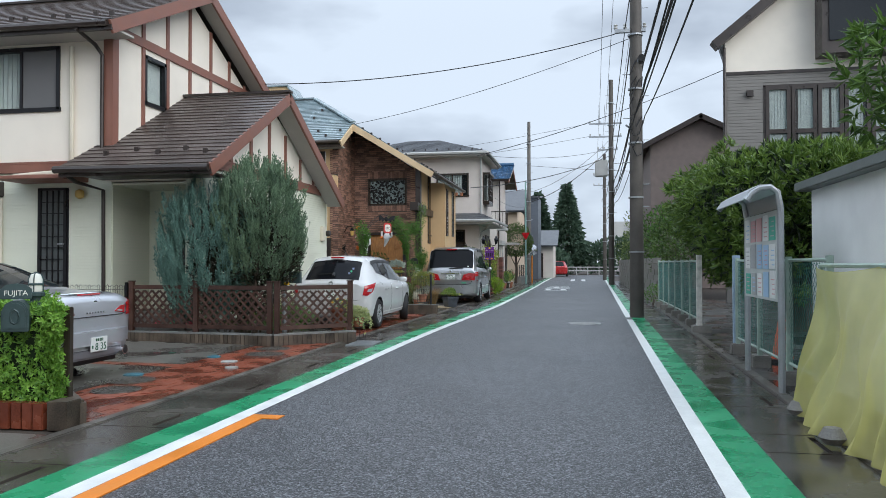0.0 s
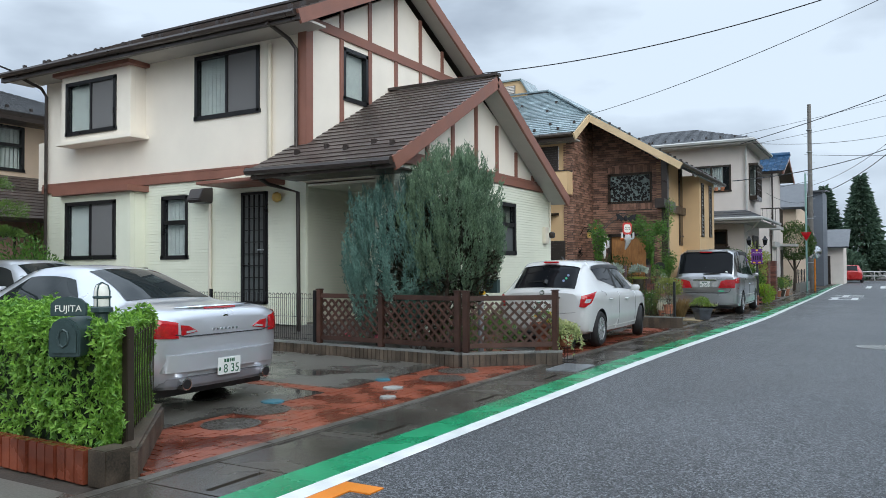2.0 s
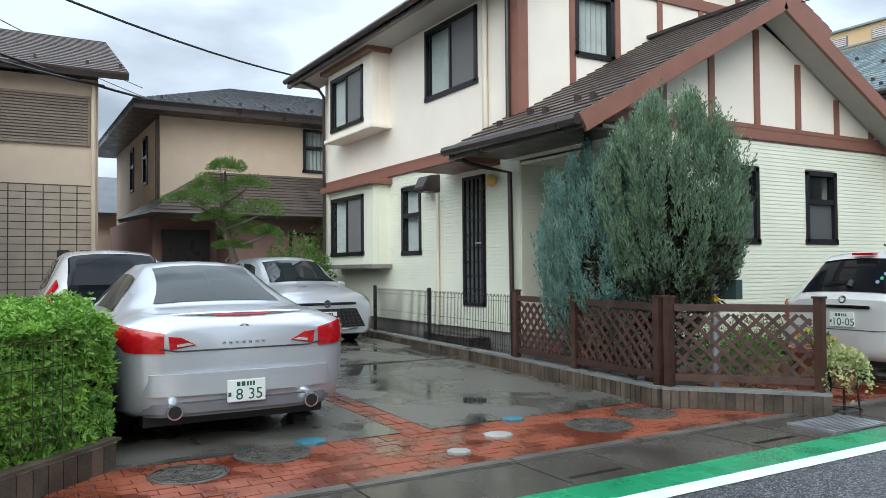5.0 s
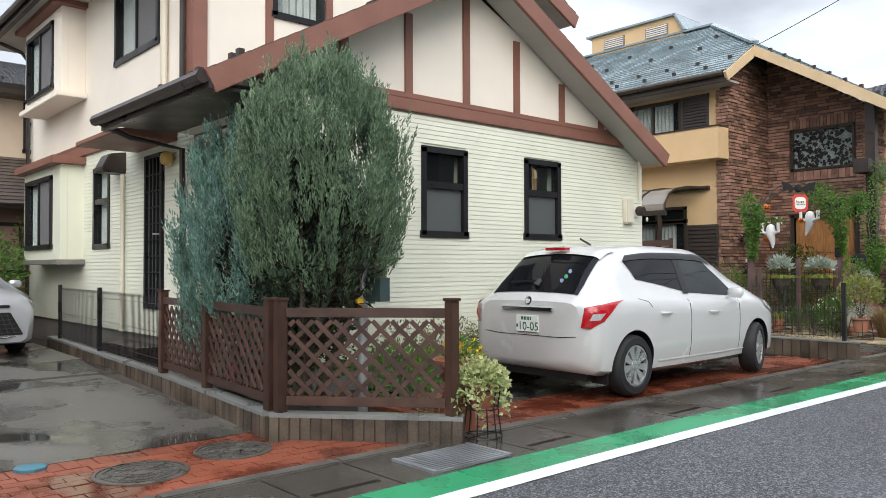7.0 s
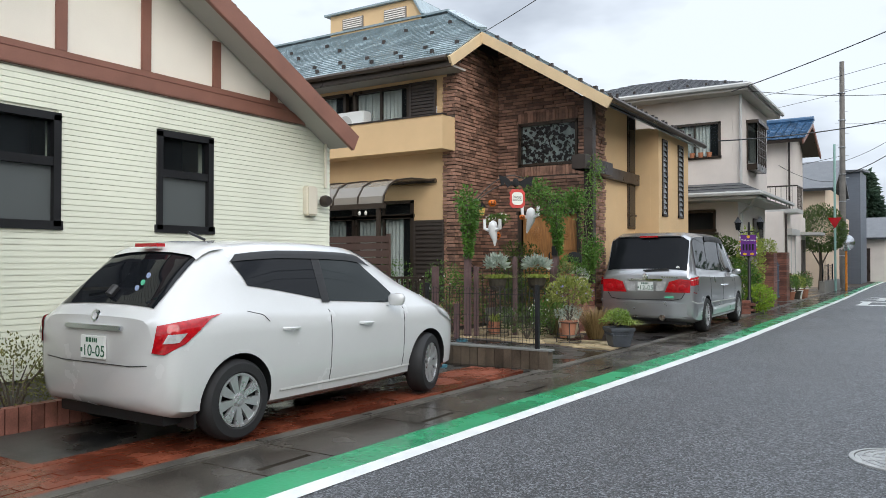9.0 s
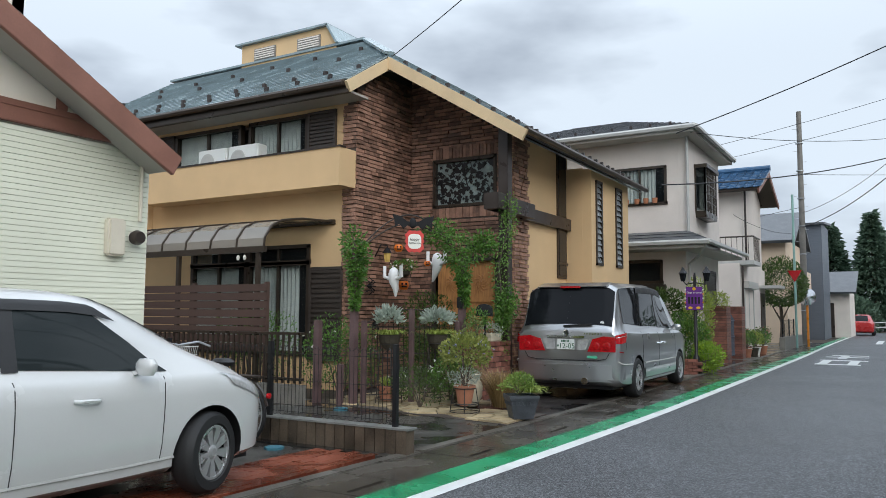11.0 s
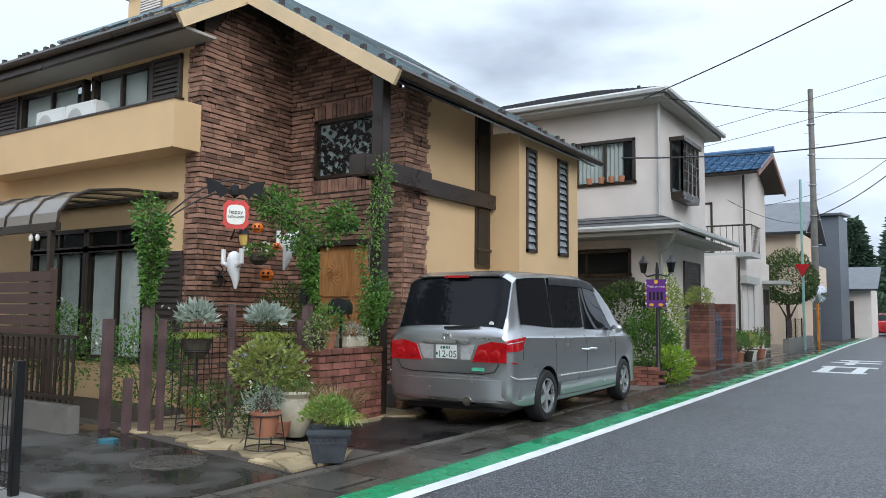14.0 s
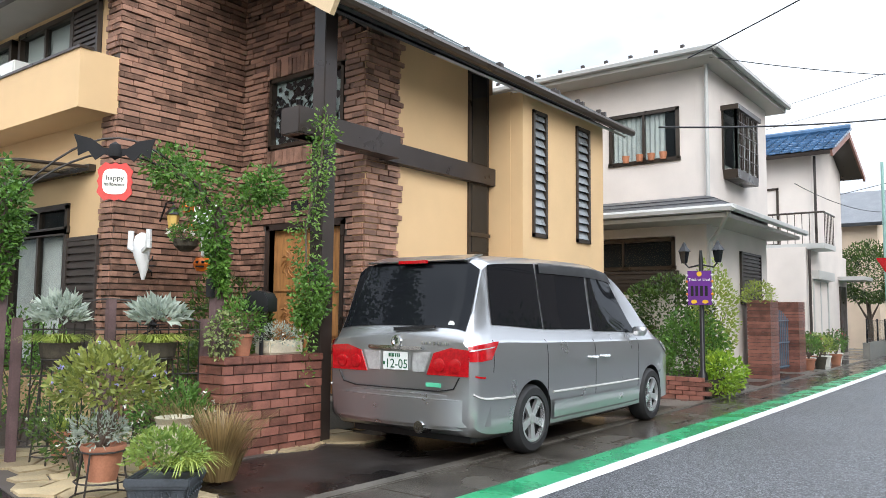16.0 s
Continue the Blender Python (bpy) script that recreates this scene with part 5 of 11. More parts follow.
part("wall", box(B(), -18.3, -17.0, 14.2, 21, 0, 2.5), PINK, h5)
a, b_, c, d = (-26.6, 12.2, 5.25), (-17.8, 12.2, 5.25), (-17.8, 21.6, 5.25), (-26.6, 21.6, 5.25)
r1, r2 = (-22.2, 15.6, 6.75), (-22.2, 18.2, 6.75)
r5 = part("roof", slab(slab(slab(B(), (b_, c, r2, r1), 0.12), (a, b_, r1), 0.12), (c, d, r2), 0.12), DARK_TRIM, h5, "dark slate hip roof")
roof_plane(r5, b_, c, r2, r1, 0.22, ROOF_GREY)
roof_plane(r5, a, b_, r1, r1, 0.22, ROOF_GREY)
part("eave", box(B(), -26.6, -17.8, 12.2, 21.6, 5.05, 5.14), DARK_TRIM, h5)
snow_guards(r5, b_, c, r2, r1, [(i / 14 + 0.04, 0.1) for i in range(14)], DARK_TRIM)
lr = part("porch_roof", slab(slab(B(), ((-16.3, 12.3, 2.55), (-16.3, 21.2, 2.55), (-18.5, 21.2, 3.75), (-18.5, 14.0, 3.75)), 0.1), ((-18.9, 12.0, 2.55), (-16.3, 12.3, 2.55), (-18.5, 14.0, 3.75), (-18.9, 14.0, 3.75)), 0.1), DARK_TRIM, h5, "dark slate lean-to roof over the porch")
roof_plane(lr, (-16.3, 12.3, 2.55), (-16.3, 21.2, 2.55), (-18.5, 21.2, 3.75), (-18.5, 14.0, 3.75), 0.2, ROOF_BROWN)
window(h5, "x", -18.5, 16.5, 17.2, 3.9, 5.0, 1, style="hung")
window(h5, "y", 12.9, -20.8, -20.2, 3.6, 4.8, -1, style="hung")
window(h5, "y", 12.9, -23, -22.4, 3.6, 4.8, -1, style="hung")
window(h5, "x", -17.0, 15.6, 16.6, 1.2, 2.2, 1, style="slide")
window(h5, "x", -17.0, 18.0, 18.8, 1.2, 2.2, 1, style="slide")
part("porch_door", box(B(), -18.28, -18.2, 12.9, 14.0, 0.1, 2.3), DARK_TRIM, h5, "dark entrance door")
gutter_pipe(h5, ((-18.42, 12.82, 5.1), (-18.42, 12.82, 2.8)), 0.04, DARK_TRIM)
h6 = thing("house", (-20, 8.0, 0), "tan neighbouring house with brown roof and louvred window", "house")
part("wall", box(B(), -24, -16.2, 2.0, 11.3, 0, 5.2), TAN, h6, "tan rendered wall")
GRID = mat("tan_grid_tile", (0.42, 0.34, 0.26), 0.6, var=0.1)
tp = part("tile_panel", box(B(), -16.2, -16.17, 7.0, 11.25, 0.1, 3.05), MORTAR, h6)
for j in range(20):
    for i in range(14):
        part("tile", box(B(), -16.17, -16.155, 7.02 + 0.3 * i, 7.3 + 0.3 * i, 0.12 + 0.146 * j, 0.25 + 0.146 * j), GRID, tp)
louvre(h6, "x", -16.2, 1, 9.5, 11.15, 3.85, 4.85, mat("tan_louvre", (0.22, 0.17, 0.13), 0.5), 0.06)
r6 = part("roof", slab(slab(B(), ((-15.6, 1.5, 5.25), (-15.6, 11.8, 5.25), (-19.5, 11.8, 6.9), (-19.5, 1.5, 6.9)), 0.12), ((-24.5, 1.5, 5.25), (-24.5, 11.8, 5.25), (-19.5, 11.8, 6.9), (-19.5, 1.5, 6.9)), 0.12), DARK_TRIM, h6, "brown slate gable roof")
roof_plane(r6, (-15.6, 1.5, 5.27), (-15.6, 11.8, 5.27), (-19.5, 11.8, 6.92), (-19.5, 1.5, 6.92), 0.2, ROOF_BROWN)
snow_guards(r6, (-15.6, 1.5, 5.27), (-15.6, 11.8, 5.27), (-19.5, 11.8, 6.92), (-19.5, 1.5, 6.92), [(0.75, 0.12), (0.84, 0.12), (0.93, 0.12), (0.99, 0.12)], DARK_TRIM)
gutter_pipe(h6, ((-16.1, 11.2, 5.1), (-16.1, 11.2, 0.1)), 0.045, TAN)
for y in (10.55, 10.95):
    part("electric_meter", box(B(), -16.17, -16.05, y, y + 0.22, 1.45, 1.75), DARK_TRIM, h6, "dark meter box", bevel=0.01)
h6b = thing("house", (-11.0, 6.0, 0), "neighbouring house whose eave corner hangs over the hedge", "house")
part("wall", box(B(), -14.5, -10.0, 2.0, 8.3, 0, 5.3), OFFWHITE, h6b)
part("eave", prism(B(), ((8.85, 3.3), (9.0, 3.45), (8.3, 3.95), (2.0, 4.0), (2.0, 3.2)), "x", -14.6, -9.3), DARK_TRIM, h6b, "dark brown eave")
h7 = thing("house", (-28, 30, 0), "pale building with a green roof edge far behind", "house")
part("wall", box(B(), -60, -45, 18, 34, 0, 6.2), GREYWHITE, h7)
part("roof", box(B(), -60.5, -44.5, 17.5, 34.5, 6.2, 7.3), mat("green_roof_edge", (0.10, 0.36, 0.27), 0.5), h7)
h7b = thing("house", (-28, 14, 0), "low tan house with a dark tiled roof behind", "house")
part("wall", box(B(), -34, -28, 10, 17, 0, 3.4), TAN, h7b)
part("roof", slab(B(), ((-27.4, 9.5, 3.3), (-27.4, 17.5, 3.3), (-31, 17.5, 4.9), (-31, 9.5, 4.9)), 0.12), ROOF_GREY, h7b)

# ---- cars ----
PAINT_WHITE = mat("pearl_white_paint", (0.57, 0.575, 0.57), 0.25, var=0.015, coat=0.8, bump=0.0, rvar=0.03)
PAINT_SILVER = mat("pale_silver_paint", (0.56, 0.58, 0.62), 0.3, 0.55, var=0.02, coat=0.8, bump=0.0, rvar=0.03)
PAINT_GREY = mat("grey_metallic_paint", (0.40, 0.405, 0.415), 0.3, 0.8, var=0.02, coat=0.9, bump=0.0, rvar=0.03)
PAINT_RED = mat("red_car_paint", (0.42, 0.02, 0.02), 0.3, var=0.02, coat=0.7, bump=0.0)
CAR_GLASS = glass_mat("tinted_car_glass", (0.008, 0.009, 0.011), 0.02, 0.0, 0.15)
CAR_GLASS_CLEAR = glass_mat("clear_car_glass", (0.02, 0.025, 0.026), 0.02, 0.0, 0.2)
TYRE = mat("tyre_rubber", (0.015, 0.015, 0.016), 0.75, var=0.15, bump=0.1)
ALLOY = mat("alloy_wheel", (0.58, 0.58, 0.59), 0.3, 0.75, var=0.06, bump=0.0)
BLACK_PLASTIC = mat("black_plastic", (0.014, 0.014, 0.015), 0.45, var=0.1)
LAMP_RED = mat("red_lamp_lens", (0.42, 0.005, 0.01), 0.12, var=0.25, scale=30, coat=0.5, bump=0.0)
LAMP_CLEAR = mat("clear_lamp_lens", (0.52, 0.52, 0.52), 0.15, 0.3, var=0.15, scale=20, coat=1.0, bump=0.0)
HEAD_LENS = mat("smoked_head_lens", (0.16, 0.165, 0.17), 0.08, 0.3, var=0.5, scale=22, coat=1.0, bump=0.0)
CHROME = mat("chrome", (0.75, 0.76, 0.78), 0.12, 1.0, var=0.03, bump=0.0)
PLATE_M = mat("number_plate", (0.72, 0.74, 0.72), 0.35, var=0.03, bump=0.0)
PLATE_INK = mat("plate_green_ink", (0.015, 0.10, 0.05), 0.4, var=0.02, bump=0.0)
ORANGE_LENS = mat("orange_reflector", (0.75, 0.25, 0.02), 0.3, var=0.05)
BLUE_STICKER = mat("pale_blue_sticker", (0.30, 0.36, 0.55), 0.4, var=0.05)
STICKER = mat("green_sticker", (0.1, 0.5, 0.3), 0.4, var=0.05)


def text_mesh(name, body, size, material, parent, m, depth=0.002):
    cu = bpy.data.curves.new(name, "FONT")
    cu.body, cu.size, cu.extrude = body, size, depth
    cu.align_x, cu.align_y = "CENTER", "CENTER"
    tmp = bpy.data.objects.new(name, cu)
    me = bpy.data.meshes.new_from_object(tmp)
    bpy.data.objects.remove(tmp)
    bpy.data.curves.remove(cu)
    me.transform(m)
    me.materials.clear()
    me.materials.append(material)
    ob = new(name, me)
    ob.parent = parent
    off = OFF.get(parent.name, Vector((0, 0, 0)))
    me.transform(Matrix.Translation(-off))
    OFF[ob.name] = off
    return ob


def smooth_rows(table, ys):
    """Stations of a car body, drawn through smoothly along its length."""
    t = np.array(table, float)
    out = []
    for y in ys:
        i = int(np.clip(np.searchsorted(t[:, 0], y) - 1, 0, len(t) - 2))
        h = t[i + 1, 0] - t[i, 0]
        s = (y - t[i, 0]) / h
        m0 = (t[i + 1] - t[max(i - 1, 0)]) / max(t[i + 1, 0] - t[max(i - 1, 0), 0], 1e-6) * h
        m1 = (t[min(i + 2, len(t) - 1)] - t[i]) / max(t[min(i + 2, len(t) - 1), 0] - t[i, 0], 1e-6) * h
        d = t[i + 1] - t[i]
        m0, m1 = np.where(m0 * d < 0, 0, np.clip(m0, -3 * abs(d), 3 * abs(d))), np.where(m1 * d < 0, 0, np.clip(m1, -3 * abs(d), 3 * abs(d)))
        v = (2 * s**3 - 3 * s**2 + 1) * t[i] + (s**3 - 2 * s**2 + s) * m0 + (-2 * s**3 + 3 * s**2) * t[i + 1] + (s**3 - s**2) * m1
        out.append(v)
    return out


def ring(row):
    """Half a cross-section, from under the sill to the roof's middle. row: y, sill, belt, top, sill half width, belt half width, roof half width."""
    _, zb, zm, zt, wb, wm, wt = row
    h, g = zm - zb, zt - zm
    return [(0, zb), (wb * 0.9, zb), (wb, zb + 0.05), (wb + (wm - wb) * 0.9, zb + h * 0.36), (wm * 1.003, zb + h * 0.62), (wm * 1.003, zb + h * 0.82), (wm * 0.985, zm), (wm * 0.95, zm + min(0.03, g * 0.2)), (wm * 0.945 + (wt - wm * 0.945) * 0.5, zm + g * 0.5), (wt + 0.02, zt - min(0.11, g * 0.3)), (wt * 0.86, zt - min(0.035, g * 0.12)), (wt * 0.45, zt - min(0.008, g * 0.03)), (0, zt)]


class Body:
    def __init__(self, table):
        self.table = table

    def at(self, y, v):
        """A point of the right flank at length y and ring position v."""
        r = ring(smooth_rows(self.table, [y])[0])
        i = int(min(max(v, 0), len(r) - 1.0001))
        f = v - i
        a, b_ = r[i], r[i + 1]
        return Vector((a[0] + (b_[0] - a[0]) * f, y, a[1] + (b_[1] - a[1]) * f))

    def patch(self, bm, corners, n=10, k=4, off=0.006, side=1):
        """A skin over four corners (y, v): lower rear, lower front, upper front, upper rear."""
        (y0, v0), (y1, v1), (y2, v2), (y3, v3) = corners
        grid = []
        for j in range(k + 1):
            b_ = j / k
            row = []
            for i in range(n + 1):
                a = i / n
                y = (y0 * (1 - a) + y1 * a) * (1 - b_) + (y3 * (1 - a) + y2 * a) * b_
                v = (v0 * (1 - a) + v1 * a) * (1 - b_) + (v3 * (1 - a) + v2 * a) * b_
                p = self.at(y, v)
                q = (self.at(y + 0.01, v) - self.at(y - 0.01, v)).cross(self.at(y, v + 0.05) - self.at(y, v - 0.05))
                nrm = q.normalized() if q.length > 1e-9 else Vector((0, 0, 1))
                if nrm.x < 0 and abs(nrm.x) > 0.05 or nrm.z < -0.3:
                    nrm = -nrm
                p = p + nrm * off
                row.append(bm.verts.new((p.x * side, p.y, p.z)))
            grid.append(row)
        fs = []
        for r0, r1 in zip(grid, grid[1:]):
            for i in range(n):
                fs.append(bm.faces.new((r0[i], r0[i + 1], r1[i + 1], r1[i])))
        bmesh.ops.recalc_face_normals(bm, faces=fs)
        return bm


def wheel(car, x, y, r, wd, side, spokes, turn=0.0):
    m = Matrix.Translation((x, y, r)) @ pose(0, 0, 0, 0, 0, turn) @ pose(0, 0, 0, 0, 90 * side, 0)
    w = part("wheel", lathe(B(), ((r * 0.62, -wd / 2), (r * 0.9, -wd / 2), (r * 0.98, -wd * 0.36), (r, -wd * 0.2), (r, wd * 0.2), (r * 0.98, wd * 0.36), (r * 0.9, wd / 2), (r * 0.7, wd / 2 + 0.004), (r * 0.66, wd * 0.42), (r * 0.62, wd * 0.2)), m, n=32, hollow=True), TYRE, car, "black rubber tyre", smooth=True)
    rim = lathe(B(), ((r * 0.66, wd * 0.46), (r * 0.63, wd * 0.44), (r * 0.6, wd * 0.15), (r * 0.2, wd * 0.02), (r * 0.001, wd * 0.02)), m, n=32, caps=False)
    part("rim", rim, BLACK_PLASTIC, w, smooth=True)
    sp = lathe(B(), ((r * 0.66, wd * 0.3), (r * 0.66, wd * 0.47), (r * 0.6, wd * 0.47), (r * 0.59, wd * 0.3)), m, n=32, hollow=True)
    lathe(sp, ((r * 0.17, wd * 0.2), (r * 0.17, wd * 0.42), (r * 0.1, wd * 0.46), (0.001, wd * 0.46)), m, n=16)
    for i in range(spokes):
        a = 2 * math.pi * i / spokes
        d0, d1 = 0.13 * r, 0.62 * r
        half0, half1 = (0.09 * r, 0.13 * r) if spokes < 8 else (0.06 * r, 0.13 * r)
        ca, sa = math.cos(a), math.sin(a)
        pts = [(d0, -half0, wd * 0.4), (d0, half0, wd * 0.4), (d1, half1, wd * 0.45), (d1, -half1, wd * 0.45)]
        up = [m @ Vector((u * ca - v * sa, u * sa + v * ca, z)) for u, v, z in pts]
        dn = [m @ Vector((u * ca - v * sa, u * sa + v * ca, z - wd * 0.14)) for u, v, z in pts]
        hv, lv = [sp.verts.new(p) for p in up], [sp.verts.new(p) for p in dn]
        fs = [sp.faces.new(hv), sp.faces.new(lv[::-1])]
        for j in range(4):
            fs.append(sp.faces.new((hv[(j + 1) % 4], hv[j], lv[j], lv[(j + 1) % 4])))
        bmesh.ops.recalc_face_normals(sp, faces=fs)
    part("wheel_cover", sp, ALLOY, w, "silver wheel cover")


def car_body(car, table, paint, axles, r_arch, length):
    body = Body(table)
    bm = B()
    ys = sorted(set(np.round(np.concatenate([np.linspace(0, 0.3, 9), np.linspace(0.3, length - 0.35, 46), np.linspace(length - 0.35, length, 9)]), 4)))
    rows = []
    for row in smooth_rows(table, ys):
        r = ring(row)
        full = [(x, z) for x, z in r] + [(-x, z) for x, z in r[-2:0:-1]]
        rows.append([bm.verts.new((x, row[0], z)) for x, z in full])
    n = len(rows[0])
    for r0, r1 in zip(rows, rows[1:]):
        for i in range(n):
            j = (i + 1) % n
            bm.faces.new((r0[i], r0[j], r1[j], r1[i]))
    bm.faces.new(rows[0][::-1])
    bm.faces.new(rows[-1])
    bmesh.ops.recalc_face_normals(bm, faces=bm.faces)
    me = to_mesh("body", bm, [paint, BLACK_PLASTIC], True)
    tmp = bpy.data.objects.new("body", me)
    scene.collection.objects.link(tmp)
    cut = B()
    for y in axles:
        for s in (-1, 1):
            w = max(row[5] for row in table)
            cyl(cut, (s * (w - 0.26), y, r_arch * 0.93), (s * (w + 0.3), y, r_arch * 0.93), r_arch, n=40)
    cme = to_mesh("cut", cut, [BLACK_PLASTIC, BLACK_PLASTIC])
    for pgn in cme.polygons:
        pgn.material_index = 1
    cob = bpy.data.objects.new("cut", cme)
    scene.collection.objects.link(cob)
    md = tmp.modifiers.new("arches", "BOOLEAN")
    md.operation, md.object, md.solver = "DIFFERENCE", cob, "EXACT"
    bpy.context.view_layer.update()
    done = bpy.data.meshes.new_from_object(tmp.evaluated_get(bpy.context.evaluated_depsgraph_get()))
    bpy.data.objects.remove(tmp)
    bpy.data.objects.remove(cob)
    done.name = "body"
    done.shade_smooth()
    done.set_sharp_from_angle(angle=radians(38))
    ob = new("body", done)
    ob.parent = car
    OFF[ob.name] = Vector((0, 0, 0))
    return body, ob


def sheet(bm, pts, y, deep=0.012):
    """A plate of (x, z) points on the tail or nose at length y."""
    return prism(bm, pts, "y", y, y - deep)


def number_plate(car, y, z, text, facing=-1):
    p = part("number_plate", box(B(), -0.145, 0.145, y - 0.01, y + 0.01, z - 0.083, z + 0.083), PLATE_M, car, "white number plate with green figures", bevel=0.004)
    rz = 0 if facing < 0 else 180
    face = y + facing * 0.0115
    text_mesh("registration", text, 0.118, PLATE_INK, p, pose(0.02 * -facing * 1, face, z - 0.03, 90, 0, rz), 0.001)
    for x0, x1 in ((-0.075, -0.05), (-0.04, -0.012), (0.0, 0.014), (0.022, 0.036), (0.045, 0.06)):
        part("mark", box(B(), x0, x1, face - 0.001, face + 0.001, z + 0.035, z + 0.068), PLATE_INK, p)
    part("mark", box(B(), -0.14, -0.118, face - 0.001, face + 0.001, z - 0.04, z - 0.008), PLATE_INK, p)


def mirrors(car, body, y, v, paint):
    p = body.at(y, v)
    for s in (-1, 1):
        bm = lathe(B(), ((0.001, -0.075), (0.06, -0.07), (0.085, -0.02), (0.085, 0.03), (0.06, 0.07), (0.001, 0.075)), Matrix.Translation((s * (p.x + 0.11), y, p.z + 0.05)) @ Matrix.Diagonal((1.1, 0.6, 0.78, 1)), n=14)
        beam(bm, (s * (p.x - 0.02), y, p.z), (s * (p.x + 0.1), y, p.z + 0.03), 0.04, 0.03)
        part("wing_mirror", bm, paint, car, smooth=True)


PLAN = ((-0.80, 0.24), (-0.755, 0.09), (-0.66, 0.01), (-0.4, -0.045), (0, -0.055), (0.4, -0.045), (0.66, 0.01), (0.755, 0.09), (0.80, 0.24))

# white hatchback
L = 3.885
hatch_t = [(0.0, 0.34, 0.86, 0.93, 0.60, 0.66, 0.54), (0.035, 0.29, 0.87, 0.96, 0.70, 0.75, 0.58), (0.12, 0.24, 0.88, 1.05, 0.78, 0.81, 0.60), (0.30, 0.22, 0.90, 1.24, 0.80, 0.838, 0.58), (0.50, 0.21, 0.915, 1.405, 0.81, 0.845, 0.57), (0.62, 0.20, 0.92, 1.455, 0.81, 0.847, 0.57), (1.2, 0.19, 0.90, 1.505, 0.80, 0.848, 0.575), (1.8, 0.19, 0.88, 1.50, 0.80, 0.848, 0.575), (2.3, 0.19, 0.865, 1.455, 0.80, 0.846, 0.57), (2.8, 0.20, 0.86, 1.24, 0.80, 0.84, 0.60), (3.15, 0.20, 0.86, 1.04, 0.80, 0.835, 0.66), (3.5, 0.21, 0.79, 0.93, 0.78, 0.80, 0.60), (3.72, 0.22, 0.70, 0.80, 0.70, 0.72, 0.52), (3.885, 0.26, 0.58, 0.66, 0.52, 0.54, 0.40)]
car1 = thing("car", (-4.58, 17.88, 0.02), "pearl white compact hatchback with red rear lamps parked on brick paving", "car", local=True, rz=0.0)
AX1 = (0.62, 3.13)
bd, _ = car_body(car1, hatch_t, PAINT_WHITE, AX1, 0.335, L)
for y in AX1:
    for s in (-1, 1):
        wheel(car1, s * 0.755, y, 0.30, 0.19, s, 9, 14 if y > 2 else 0)
bm = bd.patch(B(), ((0.085, 12), (0.085, 9.55), (0.52, 9.75), (0.52, 12)), off=0.008)
bd.patch(bm, ((0.085, 12), (0.085, 9.55), (0.52, 9.75), (0.52, 12)), off=0.008, side=-1)
rw_ = part("rear_window", bm, CAR_GLASS, car1, "dark rear window with a wiper", smooth=True)
part("wiper", beam(B(), (0.02, 0.16, 1.125), (-0.34, 0.125, 1.11), 0.02, 0.022), BLACK_PLASTIC, rw_)
part("wiper_pivot", cyl(B(), (0.02, 0.10, 1.07), (0.02, 0.16, 1.13), 0.035, n=10), BLACK_PLASTIC, rw_)
for k_, (x, z) in enumerate(((0.36, 1.13), (0.40, 1.17), (0.43, 1.22))):
    part("sticker", cyl(B(), (x, 0.5 * (z - 0.93) - 0.005, z), (x, 0.5 * (z - 0.93) - 0.012, z + 0.002), 0.021, n=12), STICKER if k_ % 2 else BLUE_STICKER, rw_)
